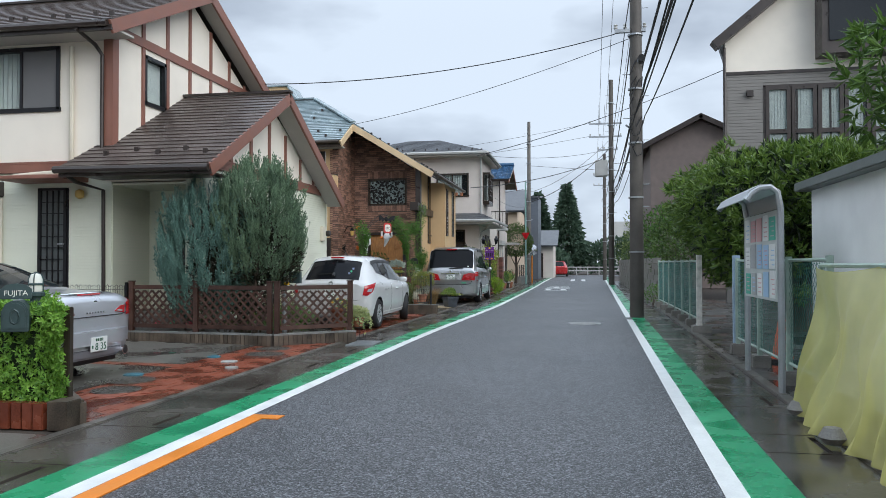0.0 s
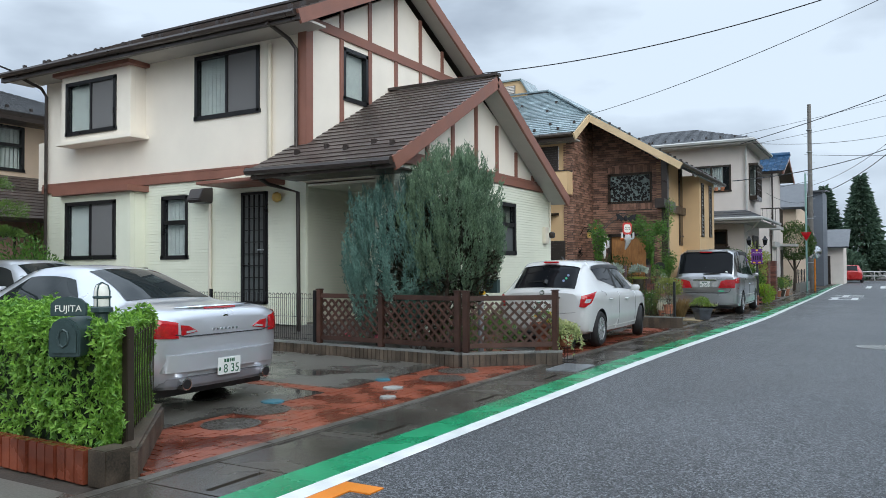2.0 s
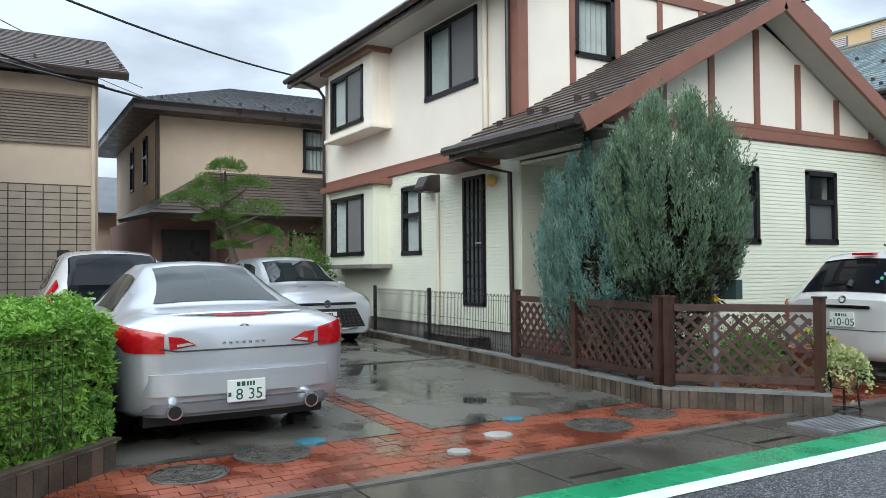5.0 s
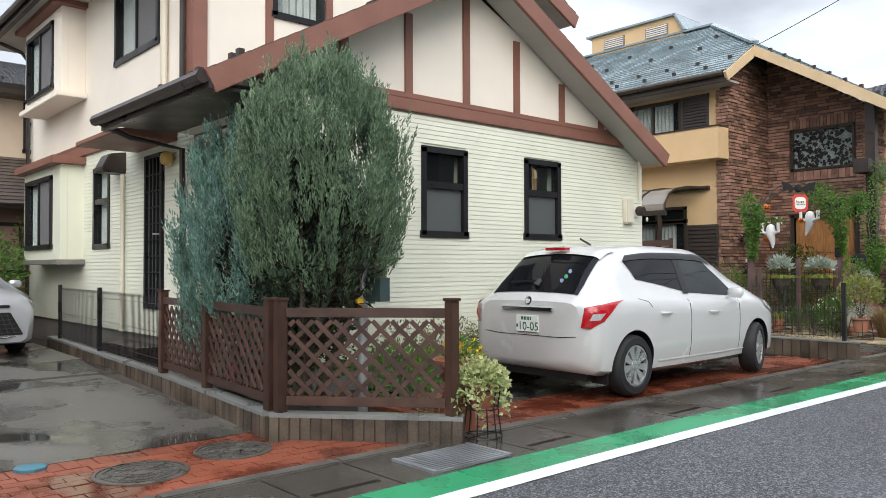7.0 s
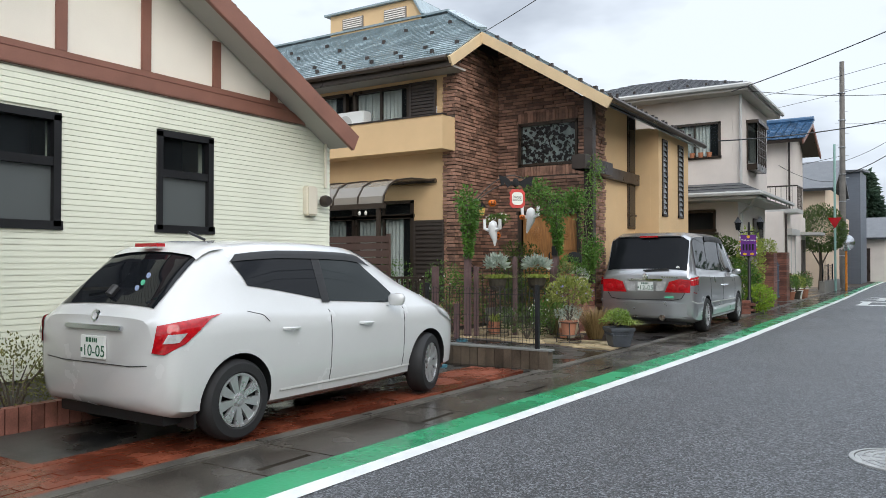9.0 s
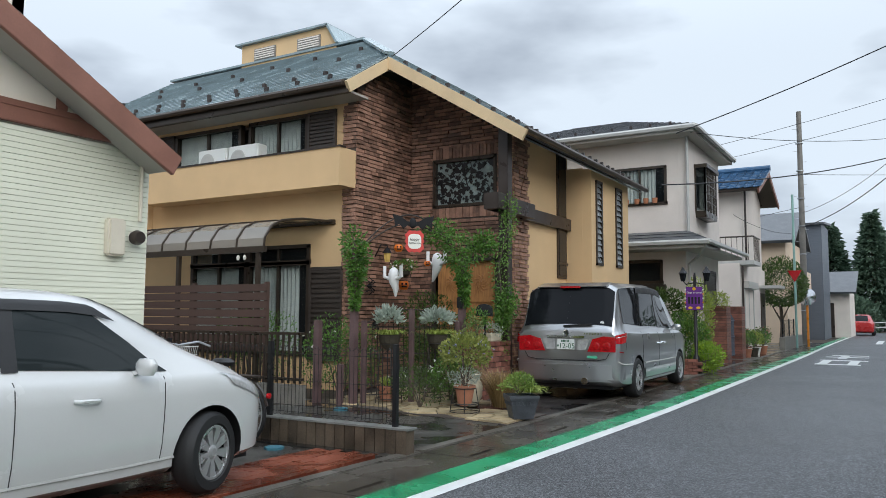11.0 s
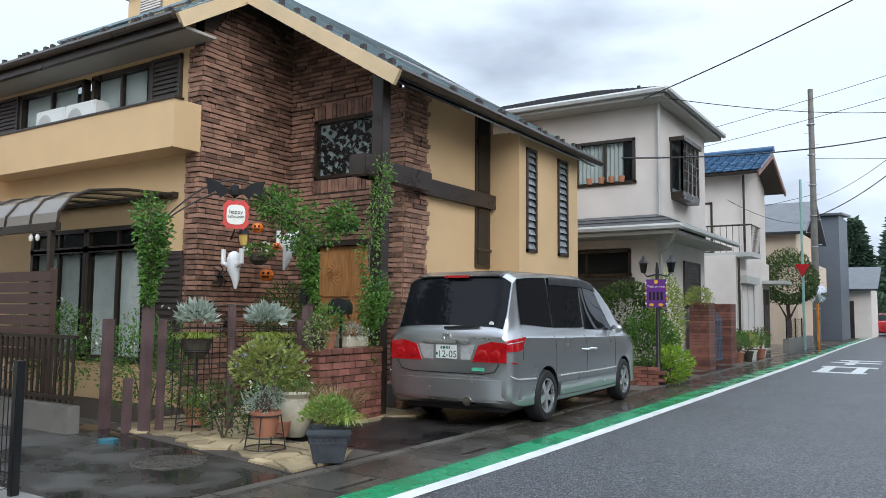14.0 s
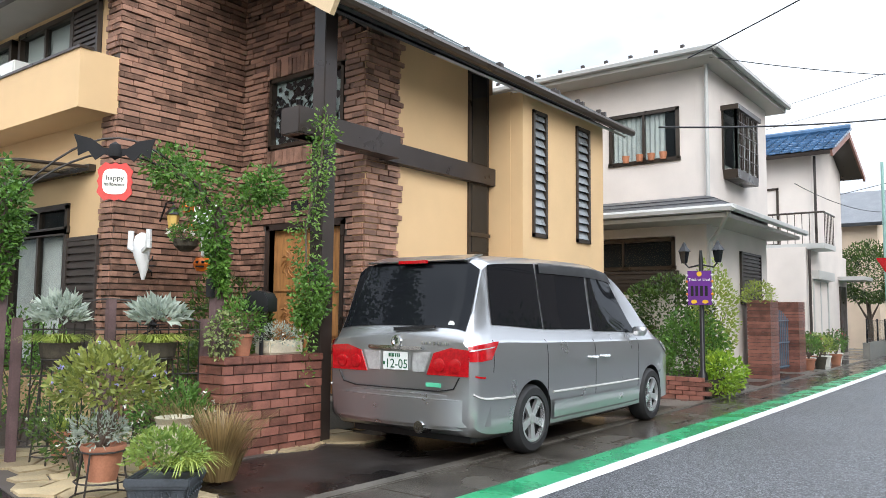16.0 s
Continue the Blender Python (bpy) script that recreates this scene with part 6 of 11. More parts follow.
for s in (-1, 1):
    part("rear_side_window", bd.patch(B(), ((0.80, 7.75), (1.58, 7.3), (1.62, 8.85), (0.72, 8.75)), off=0.006, side=s), CAR_GLASS, car1, smooth=True)
    part("front_side_window", bd.patch(B(), ((1.66, 7.25), (2.74, 7.15), (2.22, 8.85), (1.70, 8.88)), off=0.006, side=s), CAR_GLASS_CLEAR, car1, smooth=True)
    part("pillar_trim", bd.patch(B(), ((1.57, 7.2), (1.67, 7.2), (1.71, 8.95), (1.61, 8.95)), off=0.009, side=s), BLACK_PLASTIC, car1)
    part("door_visor", bd.patch(B(), ((0.70, 8.72), (2.42, 8.72), (2.22, 9.1), (0.78, 9.02)), off=0.016, side=s), BLACK_PLASTIC, car1, "smoked window visor", smooth=True)
    lamp = bd.patch(B(), ((0.0, 4.3), (0.035, 4.3), (0.47, 6.75), (0.02, 6.5)), n=12, off=0.014, side=s)
    lm = part("tail_lamp", lamp, LAMP_RED, car1, "red wraparound rear lamp", smooth=True)
    part("lens", bd.patch(B(), ((0.03, 4.95), (0.10, 5.0), (0.16, 5.5), (0.05, 5.5)), off=0.02, side=s), LAMP_CLEAR, lm, smooth=True)
    hl = bd.patch(B(), ((3.35, 5.6), (3.72, 5.2), (3.68, 7.0), (3.2, 6.9)), n=10, off=0.01, side=s)
    part("head_lamp", hl, LAMP_CLEAR, car1, smooth=True)
    for y, z in ((1.05, 0.795), (2.0, 0.775)):
        p = bd.at(y, 5.1)
        part("door_handle", tube(B(), [(s * p.x, y, z), (s * (p.x + 0.035), y + 0.03, z), (s * (p.x + 0.035), y + 0.15, z - 0.003), (s * p.x, y + 0.18, z - 0.004)], 0.013, 6), PAINT_WHITE, car1, smooth=True)
    for ya, va, yb, vb in ((1.63, 2.3, 1.63, 7.0), (2.68, 2.3, 2.70, 6.9), (0.92, 5.6, 0.72, 7.0)):
        pts = [bd.at(ya + (yb - ya) * q / 8, va + (vb - va) * q / 8) for q in range(9)]
        part("panel_gap", tube(B(), [(s * (p.x + 0.001), p.y, p.z) for p in pts], 0.0035, 4), BLACK_PLASTIC, car1)
    pts = [bd.at(1.05 + 1.75 * q / 8, 2.2) for q in range(9)]
    part("sill_strip", tube(B(), [(s * (p.x + 0.004), p.y, p.z + 0.03) for p in pts], 0.012, 5), GREYWHITE, car1)
    part("mud_flap", box(B(), s * 0.66 - 0.08, s * 0.66 + 0.1, 0.27, 0.29, 0.14, 0.34), BLACK_PLASTIC, car1)
wind = bd.patch(bd.patch(B(), ((2.3, 12), (2.3, 10), (2.95, 9.8), (2.95, 12)), off=0.006), ((2.3, 12), (2.3, 10), (2.95, 9.8), (2.95, 12)), off=0.006, side=-1)
part("windscreen", wind, CAR_GLASS, car1, smooth=True)
part("high_brake_lamp", box(B(), -0.13, 0.13, 0.42, 0.5, 1.435, 1.462), LAMP_RED, car1)
part("spoiler_lip", bd.patch(bd.patch(B(), ((0.47, 12), (0.47, 9.6), (0.72, 9.6), (0.72, 12)), off=0.02), ((0.47, 12), (0.47, 9.6), (0.72, 9.6), (0.72, 12)), off=0.02, side=-1), PAINT_WHITE, car1, smooth=True)
part("garnish", box(B(), -0.34, 0.34, -0.035, 0.03, 0.83, 0.865), CHROME, car1, "chrome strip above the plate", bevel=0.01)
number_plate(car1, -0.012, 0.70, "10-05")
part("badge", lathe(B(), ((0.045, 0), (0.045, 0.012), (0.03, 0.014), (0.028, 0.0)), pose(0, 0.012, 0.925, 75, 0, 0), n=18), CHROME, car1)
part("hatch_seam", tube(B(), ((-0.6, 0.0, 0.60), (-0.4, -0.006, 0.585), (0.4, -0.006, 0.585), (0.6, 0.0, 0.60)), 0.0035, 5), BLACK_PLASTIC, car1)
part("roof_aerial", tube(B(), ((0.05, 0.95, 1.5), (0.05, 0.78, 1.56)), 0.012, 5), BLACK_PLASTIC, car1)
part("underbody", box(B(), -0.62, 0.62, 0.12, 3.7, 0.17, 0.26), BLACK_PLASTIC, car1)
mirrors(car1, bd, 2.48, 7.1, PAINT_WHITE)

# grey minivan
L = 4.84
van_t = [(0.0, 0.36, 1.02, 1.09, 0.79, 0.82, 0.74), (0.035, 0.30, 1.03, 1.15, 0.835, 0.865, 0.745), (0.10, 0.25, 1.04, 1.30, 0.865, 0.89, 0.745), (0.22, 0.22, 1.05, 1.62, 0.875, 0.90, 0.735), (0.31, 0.21, 1.06, 1.84, 0.88, 0.902, 0.725), (0.46, 0.20, 1.06, 1.88, 0.88, 0.902, 0.72), (1.2, 0.19, 1.04, 1.92, 0.88, 0.903, 0.72), (2.4, 0.19, 1.02, 1.93, 0.88, 0.903, 0.72), (3.1, 0.19, 1.01, 1.87, 0.88, 0.90, 0.68), (3.65, 0.2, 1.01, 1.60, 0.88, 0.895, 0.70), (4.1, 0.2, 1.01, 1.25, 0.88, 0.89, 0.74), (4.4, 0.21, 0.95, 1.08, 0.86, 0.87, 0.70), (4.68, 0.22, 0.84, 0.96, 0.80, 0.80, 0.62), (4.84, 0.27, 0.70, 0.80, 0.62, 0.62, 0.45)]
car2 = thing("car", (-4.0, 28.62, 0.0), "grey metallic minivan with red rear lamps beside a brick wall", "car", local=True, rz=1.0)
AX2 = (0.97, 3.92)
bd, _ = car_body(car2, van_t, PAINT_GREY, AX2, 0.36, L)
for y in AX2:
    for s in (-1, 1):
        wheel(car2, s * 0.80, y, 0.325, 0.215, s, 5)
q = ((0.06, 12), (0.06, 9.2), (0.295, 9.15), (0.295, 12))
rw_ = part("rear_window", bd.patch(bd.patch(B(), q, off=0.01), q, off=0.01, side=-1), CAR_GLASS, car2, "dark rear window with a wiper", smooth=True)
part("wiper", beam(B(), (-0.05, 0.018, 1.17), (0.42, 0.03, 1.2), 0.02, 0.03), BLACK_PLASTIC, rw_)
part("sticker", cyl(B(), (0.58, 0.07, 1.22), (0.58, 0.062, 1.22), 0.035, n=12), PLATE_M, rw_)
sp = prism(B(), ((0.235, 1.815), (0.25, 1.80), (0.55, 1.872), (0.55, 1.888)), "x", -0.6, 0.6)
part("spoiler", sp, PAINT_GREY, car2, bevel=0.012)
part("high_brake_lamp", box(B(), -0.17, 0.17, 0.212, 0.24, 1.79, 1.82), LAMP_RED, car2)
for s in (-1, 1):
    part("rear_quarter_window", bd.patch(B(), ((0.33, 7.35), (1.235, 7.25), (1.235, 9.05), (0.38, 9.02)), off=0.008, side=s), CAR_GLASS, car2, smooth=True)
    part("sliding_door_window", bd.patch(B(), ((1.265, 7.25), (2.31, 7.25), (2.33, 9.0), (1.265, 9.05)), off=0.008, side=s), CAR_GLASS, car2, smooth=True)
    part("front_side_window", bd.patch(B(), ((2.37, 7.2), (3.55, 7.2), (3.02, 8.8), (2.39, 8.95)), off=0.008, side=s), CAR_GLASS, car2, smooth=True)
    part("door_visor", bd.patch(B(), ((1.3, 8.75), (3.1, 8.72), (2.98, 9.1), (1.32, 9.12)), off=0.018, side=s), BLACK_PLASTIC, car2, smooth=True)
    lamp = bd.patch(B(), ((0.0, 5.0), (0.22, 5.1), (0.36, 6.1), (0.0, 6.1)), n=14, off=0.012, side=s)
    sheet(lamp, [(s * 0.36, 0.77), (s * 0.815, 0.77), (s * 0.82, 1.0), (s * 0.62, 1.015), (s * 0.44, 0.965)], 0.012, 0.022)
    lm = part("tail_lamp", lamp, LAMP_RED, car2, "large red rear lamp", smooth=True)
    part("lens", sheet(B(), [(s * 0.20, 0.79), (s * 0.33, 0.79), (s * 0.40, 0.97), (s * 0.20, 0.97)], 0.008, 0.02), LAMP_CLEAR, lm)
    for x in (0.5, 0.68):
        part("lamp_ring", lathe(B(), ((0.062, 0), (0.062, 0.006), (0.05, 0.01), (0.001, 0.004)), pose(s * x, -0.012, 0.86, 90, 0, 0), n=18), LAMP_RED, lm, smooth=True)
    part("lamp_strip", bd.patch(B(), ((0.0, 5.72), (0.27, 5.76), (0.28, 5.82), (0.01, 5.8)), off=0.018, side=s), LAMP_CLEAR, lm)
    part("bumper_reflector", bd.patch(B(), ((0.03, 4.1), (0.13, 4.1), (0.13, 4.2), (0.03, 4.2)), off=0.01, side=s), LAMP_RED, car2)
    for y, z in ((2.12, 0.86), (2.42, 0.86)):
        p = bd.at(y, 5.1)
        part("door_handle", tube(B(), [(s * p.x, y, z), (s * (p.x + 0.04), y + 0.03, z), (s * (p.x + 0.04), y + 0.16, z), (s * p.x, y + 0.19, z)], 0.015, 6), CHROME, car2, smooth=True)
    for ya, va, yb, vb in ((1.25, 2.3, 1.25, 7.0), (2.32, 2.3, 2.32, 7.0), (3.5, 2.3, 3.55, 6.9), (0.26, 4.4, 0.30, 6.9)):
        pts = [bd.at(ya + (yb - ya) * q / 8, va + (vb - va) * q / 8) for q in range(9)]
        part("panel_gap", tube(B(), [(s * (p.x + 0.001), p.y, p.z) for p in pts], 0.0035, 4), BLACK_PLASTIC, car2)
    for y0, y1 in ((0.02, 0.62), (1.35, 3.52)):
        pts = [bd.at(y0 + (y1 - y0) * q / 10, 3.25) for q in range(11)]
        part("side_moulding", tube(B(), [(s * (p.x + 0.004), p.y, p.z) for p in pts], 0.012, 5), GREYWHITE, car2)
    hl = bd.patch(B(), ((4.3, 5.7), (4.66, 5.2), (4.62, 6.9), (4.1, 6.8)), n=10, off=0.01, side=s)
    part("head_lamp", hl, LAMP_CLEAR, car2, smooth=True)
    part("side_skirt", bd.patch(B(), ((1.35, 1.6), (3.5, 1.6), (3.5, 2.9), (1.35, 2.9)), off=0.022, side=s), PAINT_GREY, car2, smooth=True)
part("windscreen", bd.patch(bd.patch(B(), ((3.15, 12), (3.15, 10), (4.05, 9.8), (4.05, 12)), off=0.006), ((3.15, 12), (3.15, 10), (4.05, 9.8), (4.05, 12)), off=0.006, side=-1), CAR_GLASS, car2, smooth=True)
part("garnish", box(B(), -0.33, 0.33, -0.045, 0.03, 0.985, 1.02), CHROME, car2, bevel=0.012)
number_plate(car2, -0.014, 0.88, "12-05")
part("badge", lathe(B(), ((0.055, 0), (0.055, 0.012), (0.035, 0.014), (0.033, 0.0)), pose(0, -0.004, 1.06, 84, 0, 0), n=18), CHROME, car2)
for i in range(7):
    part("badge_letter", box(B(), 0.3 + 0.045 * i, 0.325 + 0.045 * i, -0.012, 0.01, 1.04, 1.062), CHROME, car2)
part("bumper", prism(B(), [(u * 1.135, v * 1.15 - 0.012) for u, v in PLAN], "z", 0.30, 0.60), PAINT_GREY, car2, "deep rear bumper", bevel=0.035, smooth=True)
part("hatch_seam", tube(B(), ((-0.72, -0.006, 0.76), (-0.66, -0.008, 0.66), (-0.5, -0.01, 0.63), (0.5, -0.01, 0.63), (0.66, -0.008, 0.66), (0.72, -0.006, 0.76)), 0.007, 5), BLACK_PLASTIC, car2)
part("exhaust", cyl(B(), (0.33, -0.08, 0.31), (0.33, 0.3, 0.31), 0.055, n=16), CHROME, car2, smooth=True)
part("orange_sticker", box(B(), 0.12, 0.22, -0.066, -0.06, 0.5, 0.55), ORANGE_LENS, car2)
part("green_sticker", box(B(), 0.36, 0.52, -0.018, -0.004, 0.665, 0.7), STICKER, car2)
part("underbody", box(B(), -0.7, 0.7, 0.2, 4.6, 0.17, 0.28), BLACK_PLASTIC, car2)
mirrors(car2, bd, 3.42, 7.1, PAINT_GREY)

# silver coupe
L = 4.65
coupe_t = [(0.0, 0.40, 0.85, 0.90, 0.50, 0.56, 0.46), (0.03, 0.34, 0.87, 0.945, 0.62, 0.68, 0.55), (0.09, 0.29, 0.885, 0.98, 0.74, 0.79, 0.62), (0.2, 0.25, 0.90, 1.0, 0.83, 0.87, 0.67), (0.45, 0.22, 0.90, 1.02, 0.88, 0.905, 0.70), (0.75, 0.20, 0.90, 1.04, 0.89, 0.91, 0.66), (1.1, 0.19, 0.89, 1.20, 0.89, 0.912, 0.56), (1.6, 0.18, 0.87, 1.36, 0.88, 0.91, 0.53), (2.0, 0.18, 0.86, 1.39, 0.87, 0.905, 0.53), (2.4, 0.18, 0.85, 1.36, 0.87, 0.90, 0.53), (2.9, 0.18, 0.85, 1.15, 0.87, 0.90, 0.58), (3.25, 0.18, 0.85, 0.98, 0.87, 0.90, 0.68), (3.8, 0.19, 0.80, 0.90, 0.87, 0.89, 0.66), (4.3, 0.2, 0.70, 0.78, 0.84, 0.84, 0.58), (4.65, 0.25, 0.55, 0.62, 0.6, 0.6, 0.4)]
car3 = thing("car", (-5.14, 11.15, 0.005), "pale silver two-door coupe with long red rear lamps on the driveway", "car", local=True, rz=90)
car3.matrix_world = pose(-5.14, 11.15, 0.012, 0, -0.0, 90) @ pose(0, 0, 0, 0.8, 0, 0)
AX3 = (1.0, 3.85)
bd, _ = car_body(car3, coupe_t, PAINT_SILVER, AX3, 0.355, L)
for y in AX3:
    for s in (-1, 1):
        wheel(car3, s * 0.80, y, 0.325, 0.23, s, 5)
q = ((0.80, 12), (0.80, 10.1), (1.55, 10.2), (1.55, 12))
part("rear_window", bd.patch(bd.patch(B(), q, off=0.006), q, off=0.006, side=-1), CAR_GLASS_CLEAR, car3, "sloping rear window", smooth=True)
for s in (-1, 1):
    part("side_window", bd.patch(B(), ((1.15, 7.4), (2.75, 7.3), (2.3, 8.9), (1.55, 8.95)), off=0.006, side=s), CAR_GLASS_CLEAR, car3, smooth=True)
    lamp = bd.patch(B(), ((0.005, 4.5), (0.13, 4.65), (0.60, 6.75), (0.01, 6.6)), n=16, off=0.012, side=s)
    sheet(lamp, [(s * 0.36, 0.775), (s * 0.55, 0.745), (s * 0.56, 0.845), (s * 0.47, 0.835)], 0.006, 0.014)
    lm = part("tail_lamp", lamp, LAMP_RED, car3, "long red wraparound rear lamp", smooth=True)
    part("lens", sheet(B(), [(s * 0.38, 0.78), (s * 0.50, 0.765), (s * 0.50, 0.785), (s * 0.42, 0.795)], -0.004, 0.012), LAMP_CLEAR, lm)
    part("exhaust", cyl(B(), (s * 0.52, -0.05, 0.30), (s * 0.52, 0.3, 0.30), 0.058, n=18), CHROME, car3, smooth=True)
    part("exhaust_bore", cyl(B(), (s * 0.52, -0.053, 0.30), (s * 0.52, -0.048, 0.30), 0.046, n=18), BLACK_PLASTIC, car3)
    for ya, va, yb, vb in ((1.55, 2.3, 1.5, 7.0), (2.95, 2.3, 3.0, 6.9)):
        pts = [bd.at(ya + (yb - ya) * q / 8, va + (vb - va) * q / 8) for q in range(9)]
        part("panel_gap", tube(B(), [(s * (p.x + 0.001), p.y, p.z) for p in pts], 0.0035, 4), BLACK_PLASTIC, car3)
part("bumper", prism(B(), PLAN, "z", 0.36, 0.62), PAINT_SILVER, car3, "smooth rear bumper", bevel=0.05, smooth=True)
part("diffuser", prism(B(), [(u * 0.95, v * 0.9 + 0.02) for u, v in PLAN], "z", 0.25, 0.38), mat("grey_bumper_paint", (0.22, 0.22, 0.24), 0.35, 0.4, var=0.02, bump=0), car3, "darker lower bumper", bevel=0.03)
part("brake_lip", tube(B(), ((-0.5, 0.17, 0.992), (-0.3, 0.11, 0.996), (0, 0.085, 0.998), (0.3, 0.11, 0.996), (0.5, 0.17, 0.992)), [0.006, 0.014, 0.016, 0.014, 0.006], 6), CHROME, car3, "slim bright strip across the boot lid", smooth=True)
part("high_brake_lamp", tube(B(), ((-0.2, 0.088, 0.985), (0, 0.075, 0.986), (0.2, 0.088, 0.985)), 0.009, 5), LAMP_RED, car3)
number_plate(car3, -0.052, 0.42, "8 35")
part("badge", lathe(B(), ((0.05, 0), (0.05, 0.012), (0.035, 0.014), (0.033, 0.0)), pose(0, 0.014, 0.87, 90, 0, 0), n=18), CHROME, car3)
for i in range(7):
    part("badge_letter", box(B(), -0.17 + 0.05 * i, -0.145 + 0.05 * i, -0.006, 0.01, 0.772, 0.79), CHROME, car3)
part("boot_seam", tube(B(), ((-0.62, -0.004, 0.76), (-0.5, -0.006, 0.735), (0.5, -0.006, 0.735), (0.62, -0.004, 0.76)), 0.006, 5), BLACK_PLASTIC, car3)
part("windscreen", bd.patch(bd.patch(B(), ((2.45, 12), (2.45, 10), (3.2, 9.8), (3.2, 12)), off=0.006), ((2.45, 12), (2.45, 10), (3.2, 9.8), (3.2, 12)), off=0.006, side=-1), CAR_GLASS, car3, smooth=True)
part("underbody", box(B(), -0.7, 0.7, 0.2, 4.4, 0.16, 0.26), BLACK_PLASTIC, car3)
mirrors(car3, bd, 2.75, 7.0, PAINT_SILVER)

# silver estate car, nose to the street
L = 4.4
est_t = [(0.0, 0.30, 0.85, 0.95, 0.62, 0.66, 0.56), (0.1, 0.24, 0.88, 1.1, 0.8, 0.82, 0.6), (0.35, 0.2, 0.90, 1.36, 0.83, 0.842, 0.58), (0.6, 0.2, 0.90, 1.43, 0.83, 0.845, 0.58), (1.5, 0.19, 0.89, 1.48, 0.83, 0.847, 0.58), (2.3, 0.19, 0.87, 1.465, 0.83, 0.846, 0.58), (2.65, 0.19, 0.87, 1.36, 0.83, 0.845, 0.58), (3.1, 0.19, 0.87, 1.13, 0.83, 0.84, 0.62), (3.4, 0.19, 0.87, 1.0, 0.83, 0.84, 0.68), (3.9, 0.19, 0.80, 0.92, 0.82, 0.83, 0.64), (4.2, 0.18, 0.73, 0.85, 0.81, 0.825, 0.66), (4.34, 0.18, 0.66, 0.76, 0.77, 0.79, 0.62), (4.4, 0.2, 0.58, 0.68, 0.70, 0.72, 0.56)]
car4 = thing("car", (-15.25, 14.1, 0.1), "silver estate car with a black honeycomb grille facing the street", "car", local=True, rz=-90)
AX4 = (0.95, 3.55)
bd, _ = car_body(car4, est_t, PAINT_SILVER, AX4, 0.335, L)
for y in AX4:
    for s in (-1, 1):
        wheel(car4, s * 0.745, y, 0.305, 0.2, s, 10)
q = ((2.55, 12), (2.55, 10), (3.3, 9.8), (3.3, 12))
ws = part("windscreen", bd.patch(bd.patch(B(), q, off=0.006), q, off=0.006, side=-1), CAR_GLASS_CLEAR, car4, "clear windscreen", smooth=True)
part("wiper", beam(B(), (-0.5, 3.28, 1.07), (0.1, 3.22, 1.10), 0.02, 0.02), BLACK_PLASTIC, ws)
for s in (-1, 1):
    part("side_window", bd.patch(B(), ((0.6, 7.3), (1.6, 7.3), (1.6, 8.9), (0.8, 8.9)), off=0.006, side=s), CAR_GLASS, car4, smooth=True)
    part("front_side_window", bd.patch(B(), ((1.66, 7.3), (2.95, 7.25), (2.55, 8.85), (1.68, 8.9)), off=0.006, side=s), CAR_GLASS_CLEAR, car4, smooth=True)
    part("head_lamp", bd.patch(B(), ((3.85, 6.2), (4.33, 5.6), (4.3, 7.3), (3.75, 6.9)), n=12, off=0.012, side=s), HEAD_LENS, car4, "slim clear headlamp", smooth=True)
    part("fog_lamp", lathe(B(), ((0.06, 0), (0.06, 0.02), (0.001, 0.025)), pose(s * 0.62, 4.31, 0.38, -90, 0, 0), n=14), CHROME, car4)
GRILLE = mat("black_honeycomb", (0.01, 0.01, 0.011), 0.4, var=0.1)
part("grille", prism(B(), ((-0.66, 0.3), (0.66, 0.3), (0.5, 0.60), (-0.5, 0.60)), "y", 4.3, 4.425), GRILLE, car4, "black honeycomb grille", bevel=0.01)
gm = B()
for j in range(5):
    w = 0.62 - 0.035 * j
    box(gm, -w, w, 4.425, 4.432, 0.325 + 0.058 * j, 0.333 + 0.058 * j)
for i in range(15):
    x = -0.56 + 0.08 * i
    beam(gm, (x, 4.428, 0.31), (x * 0.8, 4.428, 0.59), 0.006, 0.008)
part("grille_mesh", gm, mat("grille_mesh_grey", (0.05, 0.05, 0.05), 0.4), car4)
part("grille_strip", tube(B(), ((-0.66, 4.36, 0.285), (-0.4, 4.44, 0.27), (0.4, 4.44, 0.27), (0.66, 4.36, 0.285)), 0.014, 6), CHROME, car4, smooth=True)
part("upper_grille", box(B(), -0.5, 0.5, 4.33, 4.42, 0.66, 0.70), BLACK_PLASTIC, car4, bevel=0.01)
part("badge", lathe(B(), ((0.06, 0), (0.06, 0.015), (0.001, 0.02)), pose(0, 4.40, 0.68, -90, 0, 0), n=18), CHROME, car4)
number_plate(car4, 4.445, 0.47, "53-45", 1)
part("underbody", box(B(), -0.66, 0.66, 0.2, 4.2, 0.16, 0.26), BLACK_PLASTIC, car4)
mirrors(car4, bd, 2.78, 7.0, PAINT_SILVER)

# white and black hatchback behind the hedge
car5 = thing("car", (-10.1, 10.9, 0.09), "white electric hatchback with a black rear hatch behind the coupe", "car", local=True, rz=90)
leaf_t = [(r[0] * 1.12, *r[1:3], r[3] * 1.03, r[4] * 1.04, r[5] * 1.05, r[6] * 1.04) for r in hatch_t]
bd, _ = car_body(car5, leaf_t, PAINT_WHITE, (0.8, 3.5), 0.35, 4.35)
for y in (0.8, 3.5):
    for s in (-1, 1):
        wheel(car5, s * 0.78, y, 0.315, 0.2, s, 5)
q = ((0.07, 12), (0.07, 9.4), (0.62, 9.6), (0.62, 12))
part("rear_window", bd.patch(bd.patch(B(), q, off=0.008), q, off=0.008, side=-1), CAR_GLASS, car5, "black glossy rear hatch", smooth=True)
